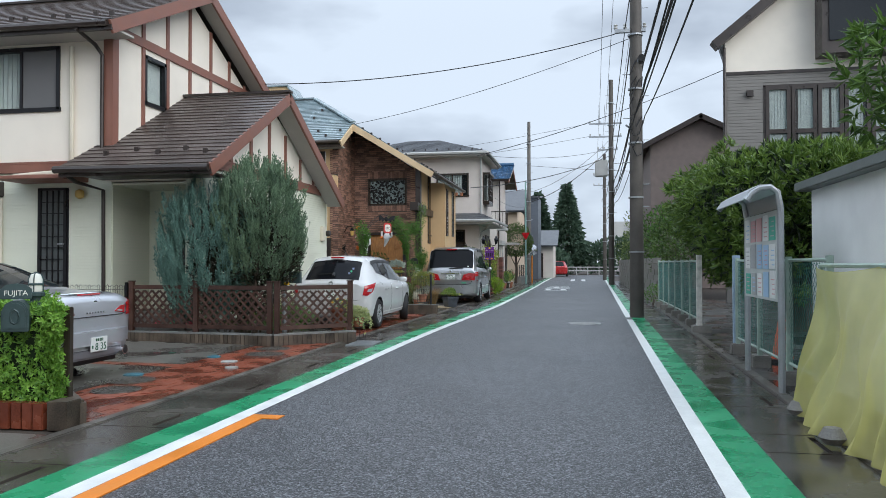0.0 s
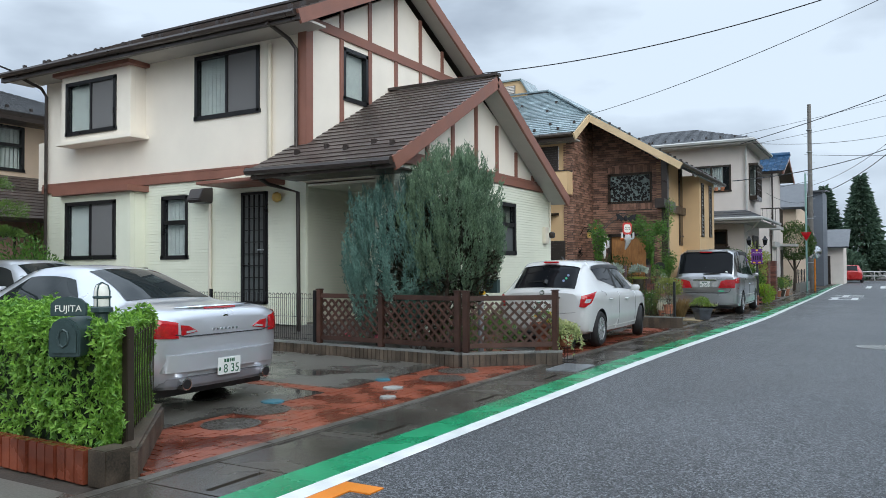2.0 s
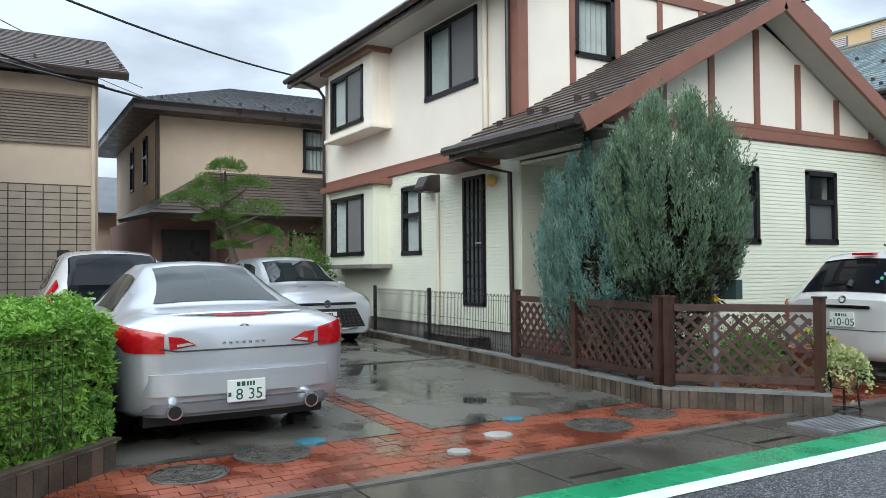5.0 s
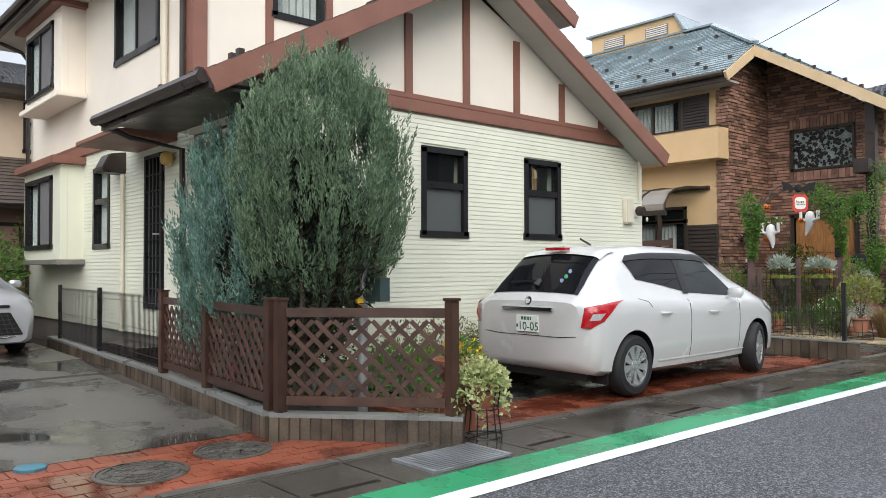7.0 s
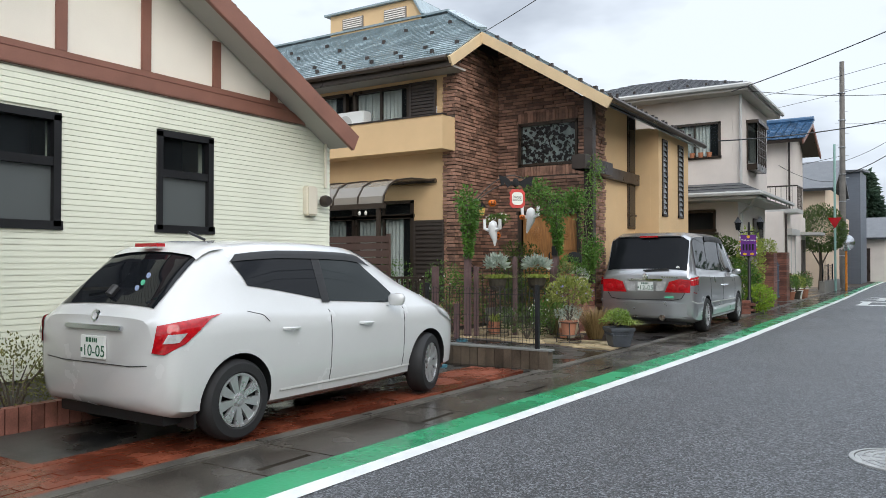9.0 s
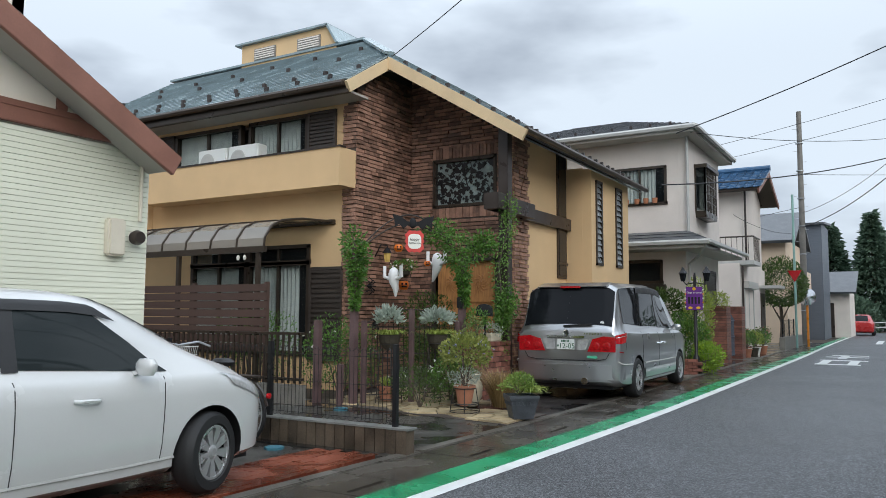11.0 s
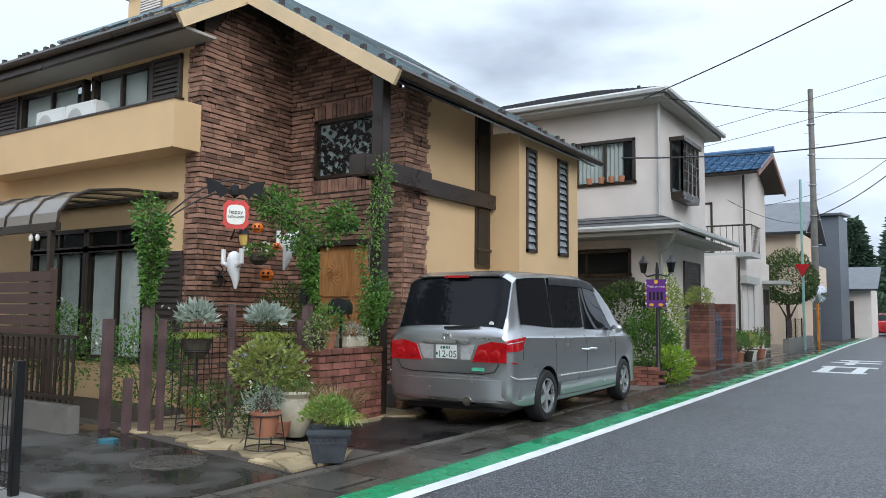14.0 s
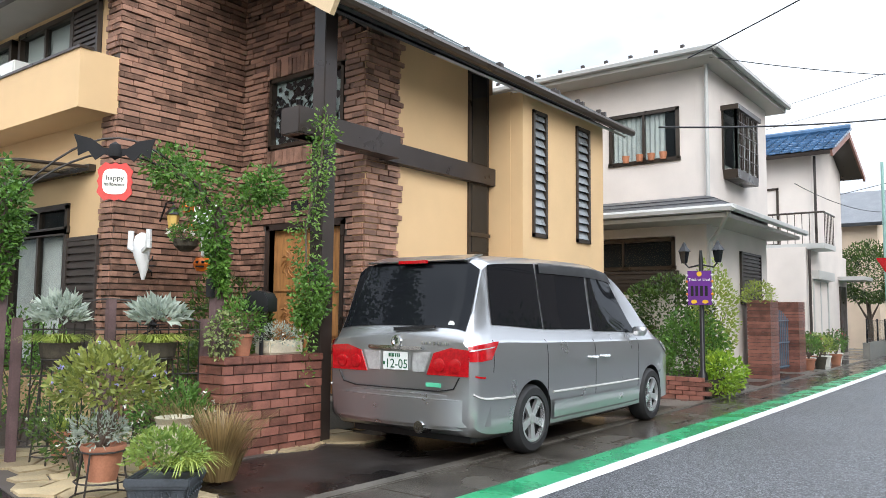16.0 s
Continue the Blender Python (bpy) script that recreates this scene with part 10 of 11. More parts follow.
leafy("ivy", (-3.7, 36.6, 1.3), (0.4, 0.4, 0.9), 1600, 0.07, 0.045, L_LIME, "yellow-green climber beside the lamp post", "climbing plant", low=-0.95)
solo("garden_wall", box(B(), -5.6, -4.6, 37.1, 37.25, 0, 1.7), OFFWHITE, "pale garden wall under the ivy", "wall", "structure")
# brick gate piers and pots further on
for y in (40.2, 42.6):
    pr = thing("gate_pier", (-3.95, y, 0), "dark red brick gate pier", "gate pier", "brick gate piers")
    for j in range(22):
        part("brick_course", box(B(), -4.2 + 0.004 * (j % 2), -3.72, y, y + 0.62 - 0.004 * (j % 2), 0.075 * j, 0.075 * j + 0.066), BRICK_RED, pr)
    part("core", box(B(), -4.18, -3.74, y + 0.02, y + 0.6, 0, 1.64), MORTAR, pr)
gg = thing("iron_gate", (-3.95, 41.7, 0), "blue-grey iron garden gate between brick piers", "gate")
q = B()
for i in range(11):
    tube(q, ((-3.95, 40.9 + 0.16 * i, 0.1), (-3.95, 40.9 + 0.16 * i, 1.25 + 0.2 * math.sin(i * 0.31))), 0.015, 4)
for z in (0.15, 0.7, 1.2):
    tube(q, ((-3.95, 40.82, z), (-3.95, 42.6, z)), 0.02, 4)
part("gate_leaf", q, mat("blue_grey_iron", (0.10, 0.15, 0.2), 0.5, var=0.1), gg)
rr = random.Random(3)
for i, (x, y) in enumerate(((-3.75, 43.6), (-3.85, 44.1), (-3.7, 44.6), (-4.0, 45.0), (-3.75, 45.4), (-3.9, 46.0), (-3.7, 46.5), (-3.8, 47.2))):
    pot((x, y, 0.0), 0.16, 0.28, (TERRA, F_WHITE, IRONPOT)[i % 3], "flower pot on the forecourt of the white house")
    leafy("potted_plant", (x, y, 0.28 + 0.28 * rr.uniform(0.8, 1.5)), (0.3, 0.3, 0.26), 420, 0.07, 0.035, (L_VINE, L_DARK, L_LIME)[i % 3], "potted green plant on the forecourt", "potted plant", base=0.26, flowers=(F_PINK, 12, 0.04) if i % 3 == 1 else None)
leafy("shrub", (-3.9, 40.0, 1.75), (0.25, 0.9, 0.25), 700, 0.07, 0.03, L_LIME, "lime shrub over the gate piers", "shrub", base=1.65)
rt = thing("round_tree", (-4.05, 54.2, 0), "small round clipped evergreen tree", "tree")
part("trunk", tube(B(), ((-4.05, 54.2, 0), (-4.0, 54.2, 0.9), (-4.05, 54.2, 1.8)), [0.12, 0.09, 0.06], 8), BARK, rt)
for a in range(4):
    part("limb", tube(B(), ((-4.03, 54.2, 1.1), (-4.05 + 0.4 * math.cos(a * 1.57), 54.2 + 0.4 * math.sin(a * 1.57), 1.9)), [0.05, 0.02], 5), BARK, rt)
p, d = blob(R, 6000, (-4.05, 54.2, 2.75), (1.15, 1.15, 1.1), 0.4)
leaf_obj("crown", p, up_mix(R, d, 0.3), 0.11, 0.055, L_DARK, R, rt)
fe = mesh_fence("iron_fence", [(-3.5, 50.2), (-3.5, 52.2), (-3.5, 53.8)], 0.5, 1.2, "dark iron fence on a block wall", 0.14)
solo("block_wall", box(B(), -3.6, -3.4, 50.0, 56, -0.02, 0.5), KERB, "grey concrete block wall along the forecourt", "wall", "structure")
ms = thing("traffic_mirror", (-3.0, 54.5, 0), "round traffic mirror on an orange post", "traffic mirror")
part("post", cyl(B(), (-3.0, 54.5, 0), (-3.0, 54.5, 2.3), 0.05, n=10), ORANGE_LENS, ms)
part("mirror", lathe(B(), ((0.38, 0), (0.38, 0.03), (0.2, 0.07), (0.001, 0.08)), pose(-3.0, 54.45, 2.2, 90, 0, 0), n=24), CHROME, ms, smooth=True)
sg = thing("stop_sign", (-3.3, 53.0, 0), "red triangular stop sign on a green pole", "traffic sign")
part("pole", cyl(B(), (-3.3, 53.0, 0), (-3.3, 53.0, 6.6), 0.05, n=10), mat("pale_green_pole", (0.25, 0.42, 0.38), 0.4), sg)
part("plate", prism(B(), ((-3.58, 3.3), (-3.02, 3.3), (-3.3, 2.8)), "y", 52.92, 52.95), LAMP_RED, sg)
# houses further down on the same side
h8 = thing("house", (-5.8, 58, 0), "grey house with slate roof further down the street", "house")
part("wall", box(B(), -9, -4.3, 58.5, 65, -0.02, 5.2), TAN, h8)
part("roof", slab(slab(B(), ((-9.4, 58.0, 5.1), (-3.8, 58.0, 5.1), (-3.8, 61.8, 6.9), (-9.4, 61.8, 6.9)), 0.15), ((-3.8, 65.5, 5.1), (-9.4, 65.5, 5.1), (-9.4, 61.8, 6.9), (-3.8, 61.8, 6.9)), 0.15), ROOF_GREY, h8)
part("balcony", box(B(), -4.3, -3.7, 59, 64, 2.6, 3.7), TAN, h8)
window(h8, "y", 58.5, -8.2, -6.2, 3.4, 4.6, -1, BRONZE_FRAME)
h9 = thing("house", (-4.6, 66, 0), "tall dark grey clad house far down the street", "house")
part("wall", box(B(), -6.5, -3.3, 66.5, 71.0, -0.02, 6.8), mat("dark_grey_cladding", (0.10, 0.115, 0.14), 0.5, var=0.1, stretch=(1, 1, 12)), h9)
part("roof", slab(B(), ((-6.8, 66.2, 6.8), (-3.1, 66.2, 6.8), (-3.1, 71.3, 7.2), (-6.8, 71.3, 7.2)), 0.12), ROOF_GREY, h9)
h10 = thing("house", (-4.3, 75, 0), "low white house with a grey roof at the far corner", "house")
part("wall", box(B(), -6.2, -2.3, 72.5, 78, -0.02, 2.9), OFFWHITE, h10)
part("roof", slab(B(), ((-6.6, 71.9, 2.9), (-1.9, 71.9, 2.9), (-1.9, 76, 4.4), (-6.6, 76, 4.4)), 0.12), ROOF_GREY, h10)
part("garage_door", box(B(), -5.6, -3.2, 72.44, 72.5, 0, 2.2), DARK_TRIM, h10)

# ---- the other side of the street ----
MESHG = mat("green_vinyl_mesh", (0.03, 0.14, 0.115), 0.45, var=0.1)
POSTG = mat("pale_green_painted_steel", (0.33, 0.42, 0.36), 0.5, var=0.2, scale=6, rand=0.1)
for y0, y1 in ((10.7, 15.0), (18.7, 27.0)):
    nf = thing("chain_link_fence", (2.62, y0, 0), "green chain-link fence on worn pale posts", "fence")
    k_ = int(round((y1 - y0) / 1.3))
    for i in range(k_ + 1):
        y = y0 + (y1 - y0) * i / k_
        part("post", box(B(), 2.6, 2.66, y - 0.03, y + 0.03, 0.05, 1.42), POSTG, nf, bevel=0.004)
        part("footing", box(B(), 2.53, 2.74, y - 0.1, y + 0.1, 0.0, 0.17), KERB, nf, bevel=0.015)
    for z in (0.25, 1.38):
        part("rail", tube(B(), ((2.63, y0, z), (2.63, y1, z)), 0.018, 6), POSTG, nf)
    wm = B()
    step = 0.085
    for i in range(int((y1 - y0) / step) + 1):
        y = y0 + step * i
        pts = [(2.63 + 0.004 * (-1) ** q, y + (step / 2) * (q % 2), 0.27 + 0.0435 * q) for q in range(26)]
        tube(wm, pts, 0.0032, 3)
        tube(wm, [(p[0], y + step - (p[1] - y), p[2]) for p in pts], 0.0032, 3)
    part("mesh", wm, MESHG, nf, "green diamond wire mesh")
wpost = thing("fence_post", (2.6, 18.55, 0), "rusty white steel gate post", "fence post")
part("post", box(B(), 2.54, 2.64, 18.5, 18.6, 0, 1.5), mat("chipped_white_paint", (0.62, 0.60, 0.55), 0.5, var=0.25, scale=9), wpost, bevel=0.006)
part("footing", box(B(), 2.45, 2.8, 18.38, 18.7, 0, 0.15), KERB, wpost, bevel=0.015)
bp2 = thing("fence_post", (2.62, 15.1, 0), "pale blue steel gate post", "fence post")
part("post", box(B(), 2.58, 2.68, 15.06, 15.14, 0, 1.46), mat("pale_blue_paint", (0.36, 0.47, 0.58), 0.5, var=0.15), bp2, bevel=0.006)
# notice board with a curved steel hood
nb = thing("notice_board", (2.38, 12.3, 0), "steel notice board with pinned papers and curved hood", "notice board")
for y in (11.5, 13.15):
    part("leg", tube(B(), ((2.4, y, 0.0), (2.4, y, 1.9), (2.37, y, 2.08), (2.3, y, 2.13), (2.2, y, 2.12), (2.12, y, 2.07), (2.07, y, 2.0)), 0.035, 8), GALV, nb, smooth=True)
hood = B()
arc = ((2.43, 1.92), (2.4, 2.08), (2.31, 2.16), (2.19, 2.155), (2.1, 2.1), (2.05, 2.01))
for (xa, za), (xb, zb) in zip(arc, arc[1:]):
    slab(hood, ((xa, 11.48, za), (xb, 11.48, zb), (xb, 13.17, zb), (xa, 13.17, za)), 0.012)
part("hood", hood, GALV, nb)
part("board", box(B(), 2.37, 2.41, 11.52, 13.12, 0.95, 1.9), mat("pale_board", (0.5, 0.52, 0.5), 0.6, var=0.1), nb)
PAPERS = [mat("paper_" + n_, c_, 0.8, var=0.08) for n_, c_ in (("white", (0.7, 0.7, 0.68)), ("blue", (0.35, 0.5, 0.66)), ("pink", (0.6, 0.35, 0.35)), ("green", (0.1, 0.4, 0.3)), ("grey", (0.4, 0.4, 0.4)))]
rg = random.Random(8)
for j in range(3):
    for i in range(5):
        y, z = 11.58 + 0.305 * i, 0.98 + 0.305 * j
        pp = part("paper", box(B(), 2.362, 2.369, y, y + rg.uniform(0.22, 0.28), z, z + rg.uniform(0.24, 0.29)), PAPERS[rg.choice((0, 0, 0, 1, 2, 3, 4))], nb)
        lines = B()
        for q in range(4):
            zz = z + 0.04 + 0.05 * q
            box(lines, 2.3595, 2.3615, y + 0.03, y + rg.uniform(0.12, 0.2), zz, zz + 0.012)
        part("print", lines, PAPERS[rg.choice((4, 1, 2))], pp)
cone = thing("traffic_cone", (3.05, 14.2, 0.02), "faded orange traffic cone behind the fence", "traffic cone")
part("cone", lathe(B(), ((0.14, 0.06), (0.03, 0.72), (0.001, 0.72)), Matrix.Translation((3.05, 14.2, 0)), n=18), mat("faded_orange", (0.75, 0.13, 0.05), 0.5, var=0.1), cone, smooth=True)
part("base", box(B(), 2.87, 3.23, 14.02, 14.38, 0.02, 0.06), BLACK_PLASTIC, cone)
# yellow crow net draped over the fence end
NETY = leaf_mat("yellow_net", (0.72, 0.68, 0.24), (0.55, 0.52, 0.18))
nt_ = NETY.node_tree
tr_ = nt_.nodes.new("ShaderNodeBsdfTransparent")
mx_ = nt_.nodes.new("ShaderNodeMixShader")
mx_.inputs[0].default_value = 0.3
old = nt_.nodes["Material Output"].inputs[0].links[0].from_socket
nt_.links.new(old, mx_.inputs[1])
nt_.links.new(tr_.outputs[0], mx_.inputs[2])
nt_.links.new(mx_.outputs[0], nt_.nodes["Material Output"].inputs[0])
net = thing("garbage_net", (2.4, 8.5, 0), "translucent yellow crow net draped over the rubbish corner", "net")
bm = B()
grid = []
for j in range(60):
    v = j / 59
    row = []
    for i in range(80):
        u = i / 79
        y = 10.45 - 4.0 * u
        z = 1.3 * (1 - v) + 0.03
        fold = 0.035 * math.sin(u * 30 + 2.0 * v) * (0.25 + v) + 0.05 * math.sin(u * 71 + 5 * v) * v + 0.04 * math.sin(u * 13 - 7 * v)
        row.append(bm.verts.new((2.44 - 0.2 * v ** 2 - fold, y + 0.05 * math.sin(9 * v + 11 * u), z - 0.05 * abs(math.sin(u * 9)) * (1 - v))))
    grid.append(row)
for r0, r1 in zip(grid, grid[1:]):
    for i in range(79):
        bm.faces.new((r0[i], r0[i + 1], r1[i + 1], r1[i]))
part("drape", bm, NETY, net, smooth=True)
tq = B()
for z in (1.33,):
    tube(tq, ((2.5, 10.5, z), (2.5, 6.4, z)), 0.02, 6)
for y in (10.5, 8.4, 6.4):
    tube(tq, ((2.5, y, 0), (2.5, y, 1.33)), 0.02, 6)
part("frame", tq, POSTG, net)
for x, y in ((2.25, 10.3), (2.2, 9.2), (2.25, 8.0)):
    solo("weight_stone", lathe(B(), ((0.06, 0.03), (0.1, 0.08), (0.06, 0.15), (0.001, 0.16)), Matrix.Translation((x, y, 0)), n=9), KERB, "rough stone weighing down the net", "stone", group="net weights", smooth=True)
# white shed
WHITEW = mat("white_wall_paint", (0.82, 0.82, 0.80), 0.8, var=0.06, scale=2, bump=0.08)
sh = thing("shed", (4.5, 11.2, 0), "small white rendered shed with a flat grey roof", "shed")
part("wall", box(B(), 3.0, 6.2, 9.2, 12.6, -0.02, 2.18), WHITEW, sh)
part("roof", box(B(), 2.85, 6.4, 9.0, 12.75, 2.18, 2.28), mat("grey_green_flashing", (0.13, 0.15, 0.14), 0.5, var=0.15), sh, bevel=0.01)
part("roof_upper", box(B(), 3.4, 6.3, 9.0, 12.4, 2.28, 2.42), ROOF_GREY, sh)
# big evergreen behind the fence
TREE_LEAF = leaf_mat("glossy_tree_leaf", (0.2, 0.3, 0.055), (0.03, 0.075, 0.015), 0.4)
bt_ = thing("evergreen_tree", (4.6, 19.0, 0), "broad dark evergreen tree with glossy leaf rosettes", "tree")
tk = tube(B(), ((4.6, 19, 0), (4.55, 19, 0.9), (4.6, 19.1, 1.9)), [0.2, 0.16, 0.1], 8)
part("trunk", tk, BARK, bt_)
for i in range(8):
    a = i * 0.785
    part("limb", tube(B(), ((4.57, 19, 0.8 + 0.1 * (i % 3)), (4.57 + 0.8 * math.cos(a), 19 + 0.8 * math.sin(a), 1.6), (4.57 + 1.5 * math.cos(a), 19 + 1.5 * math.sin(a), 2.4)), [0.07, 0.05, 0.02], 6), BARK, bt_)
for k_, (c, r_, n_) in enumerate((((4.5, 19.0, 2.45), (2.3, 2.6, 1.35), 10000), ((4.1, 18.2, 1.7), (1.7, 1.6, 1.05), 4000), ((5.2, 17.6, 2.4), (1.8, 1.6, 0.95), 4000), ((3.85, 20.6, 2.3), (1.5, 1.8, 1.5), 5000))):
    p, d = blob(R, n_ // 6, c, r_, 0.3, -0.9, depth=0.22)
    rep, dd = np.repeat(p, 9, axis=0), np.repeat(d, 9, axis=0)
    leaf_obj("foliage", rep + R.normal(size=rep.shape) * 0.02, dd * 0.9 + R.normal(size=rep.shape) * 0.8 + [0, 0, 0.25], 0.17, 0.05, TREE_LEAF, R, bt_)
    # inner leaves coloured near-black, so the crown's inner shade is in their colour
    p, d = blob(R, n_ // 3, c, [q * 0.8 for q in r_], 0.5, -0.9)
    leaf_obj("inner_leaves", p, d + R.normal(size=d.shape), 0.2, 0.07, leaf_mat("inner_shade_leaf", (0.02, 0.04, 0.012), (0.006, 0.014, 0.005)), R, bt_)
nb_ = thing("evergreen_tree", (6.4, 10.6, 0), "evergreen tree whose branch reaches over the shed", "tree")
part("trunk", tube(B(), ((7.2, 13.4, 0), (7.1, 13.3, 2.0), (5.6, 12.6, 3.2), (4.1, 11.8, 3.3)), [0.18, 0.15, 0.08, 0.03], 8), BARK, nb_)
for c, r_, n_ in (((3.82, 11.6, 3.25), (0.72, 0.9, 0.72), 230), ((5.2, 12.4, 3.5), (1.1, 1.2, 1.0), 260)):
    p, d = blob(R, n_, c, r_, 0.6, -0.95)
    rep, dd = np.repeat(p, 8, axis=0), np.repeat(d, 8, axis=0)
    leaf_obj("foliage", rep, dd * 0.5 + R.normal(size=rep.shape) * 0.7, 0.19, 0.05, leaf_mat("mid_green_leaf", (0.14, 0.25, 0.04), (0.03, 0.07, 0.015)), R, nb_)
# cream and grey house on the right
h11 = thing("house", (9, 33, 0), "cream and grey clad two-storey house with a dark bay window", "house")
GREYCLAD = mat("grey_cladding", (0.20, 0.19, 0.175), 0.6, var=0.06)
w11 = part("wall", wall_pieces(B(), "y", 30.0, 0.2, 5.1, 14, -0.02, 7.6, [(6.3, 10.4, 5.0, 7.2)]), GREYCLAD, h11, "grey clad wall")
for j in range(24):
    part("cladding_board", box(B(), 5.1, 14, 29.985, 30.0, 5.0 + 0.11 * j, 5.1 + 0.11 * j) if j > 20 else box(B(), 5.1, 6.28, 29.985, 30.0, 5.0 + 0.11 * j, 5.1 + 0.11 * j), GREYCLAD, w11)
part("wall", prism(B(), ((5.1, 7.65), (14, 7.65), (14, 10.2), (9.6, 12.4), (5.1, 9.0)), "y", 30.0, 30.2), CREAM, h11, "cream upper gable wall")
part("wall", slab(B(), ((5.12, 30.2, 8.6), (7.5, 40, 8.6), (7.7, 40, 8.6), (5.32, 30.2, 8.6)), 8.6), GREYCLAD, h11)
part("bargeboard", beam(B(), (4.7, 29.8, 8.55), (9.6, 29.8, 12.55), 0.5, 0.3, (0, 0, 1)), DARK_TRIM, h11)
part("bargeboard", beam(B(), (14.5, 29.8, 8.55), (9.6, 29.8, 12.55), 0.5, 0.3, (0, 0, 1)), DARK_TRIM, h11)
part("roof", slab(slab(B(), ((4.7, 29.6, 8.75), (7.0, 39, 8.75), (11.9, 39, 12.8), (9.6, 29.6, 12.8)), 0.12), ((14.6, 29.6, 8.75), (16.9, 39, 8.75), (11.9, 39, 12.8), (9.6, 29.6, 12.8)), 0.12), DARK_TRIM, h11)
part("belt", box(B(), 5.05, 14, 29.95, 30.0, 7.6, 7.7), DARK_TRIM, h11)
window(h11, "y", 30.0, 6.3, 10.4, 5.0, 7.2, -1, DARK_TRIM, style="four")
for k_ in range(5):
    xa = 6.34 + 0.81 * k_
    sash = B()
    for a, b_, za, zb in ((xa, xa + 0.12, 5.05, 7.15), (xa + 0.66, xa + 0.78, 5.05, 7.15), (xa + 0.12, xa + 0.66, 5.05, 5.15), (xa + 0.12, xa + 0.66, 5.6, 5.74), (xa + 0.12, xa + 0.66, 7.05, 7.15)):
        box(sash, a, b_, 29.93, 29.99, za, zb)
    part("sash", sash, DARK_TRIM, h11, "dark window sash")
    blind = B()
    for q in range(6):
        box(blind, xa + 0.1 + 0.097 * q, xa + 0.19 + 0.097 * q, 30.0 + 0.006 * (q % 2), 30.012 + 0.006 * (q % 2), 5.1, 7.1)
    part("curtain", blind, CURTAIN, h11, "white curtain behind the glass")
    part("pane", box(B(), xa + 0.12, xa + 0.66, 29.975, 29.982, 5.1, 7.1), GLASS, h11).visible_shadow = False
part("vent", box(B(), 5.75, 5.95, 29.85, 29.98, 6.85, 7.05), DARK_TRIM, h11)
part("bay", box(B(), 7.9, 12.5, 29.2, 29.98, 8.0, 11.6), DARK_TRIM, h11, "dark bay window")
part("bay_glass", box(B(), 8.1, 12.3, 29.15, 29.2, 8.4, 11.2), GLASS_DARK, h11)
for z in (9.7, 10.4):
    part("bay_rail", box(B(), 7.9, 12.5, 29.1, 29.15, z, z + 0.08), DARK_TRIM, h11)
gutter_pipe(h11, ((5.05, 29.9, 8.5), (5.05, 29.9, 4.0)), 0.05, DARK_TRIM)
h12 = thing("house", (6, 45, 0), "brown-grey house with a dark gable roof behind the tree", "house")
part("wall", prism(B(), ((3.9, 0), (9, 0), (9, 7.9), (6.4, 8.8), (3.9, 7.6)), "y", 45, 52), mat("brown_grey_render", (0.20, 0.16, 0.145), 0.8), h12)
part("roof", slab(slab(B(), ((3.3, 44.5, 7.5), (6.4, 44.5, 9.1), (6.4, 52.5, 9.1), (3.3, 52.5, 7.5)), 0.25), ((9.6, 44.5, 7.5), (6.4, 44.5, 9.1), (6.4, 52.5, 9.1), (9.6, 52.5, 7.5)), 0.25), DARK_TRIM, h12)
# block walls and greenery further along on the right
rw = thing("block_wall", (2.75, 38, 0), "weathered concrete block wall along the street", "wall")
for i in range(44):
    for j in range(8):
        part("concrete_block", box(B(), 2.7 + 0.006 * ((i + j) % 3), 2.85, 28.2 + 0.8 * i + 0.4 * (j % 2), 28.98 + 0.8 * i + 0.4 * (j % 2), 0.19 * j, 0.182 + 0.19 * j), KERB, rw) if i < 34 else None
for x, y, z, r_, n_, m in ((3.9, 31, 2.0, 1.3, 2500, L_DARK), (4.3, 36, 2.4, 1.5, 2500, L_VINE), (4.2, 42, 2.3, 1.6, 2500, L_DARK), (4.5, 50, 2.8, 1.9, 2500, L_VARI), (4.2, 58, 2.0, 1.6, 2000, L_DARK)):
    leafy("garden_tree", (x, y, z), (r_, r_ * 1.5, r_), n_, 0.16, 0.07, m, "garden tree behind the block wall", "tree", low=-0.8, base=0.0)
leafy("potted_plant", (2.5, 27.6, 0.35), (0.25, 0.3, 0.3), 400, 0.07, 0.03, L_VINE, "small plant at the wall foot", "plant", base=0.0)

# ---- poles and wires ----
CONC_POLE = mat("dark_concrete_pole", (0.085, 0.075, 0.065), 0.6, var=0.25, scale=3, bump=0.15)
STEELP = mat("weathered_pole", (0.15, 0.14, 0.125), 0.6, var=0.25, scale=3)


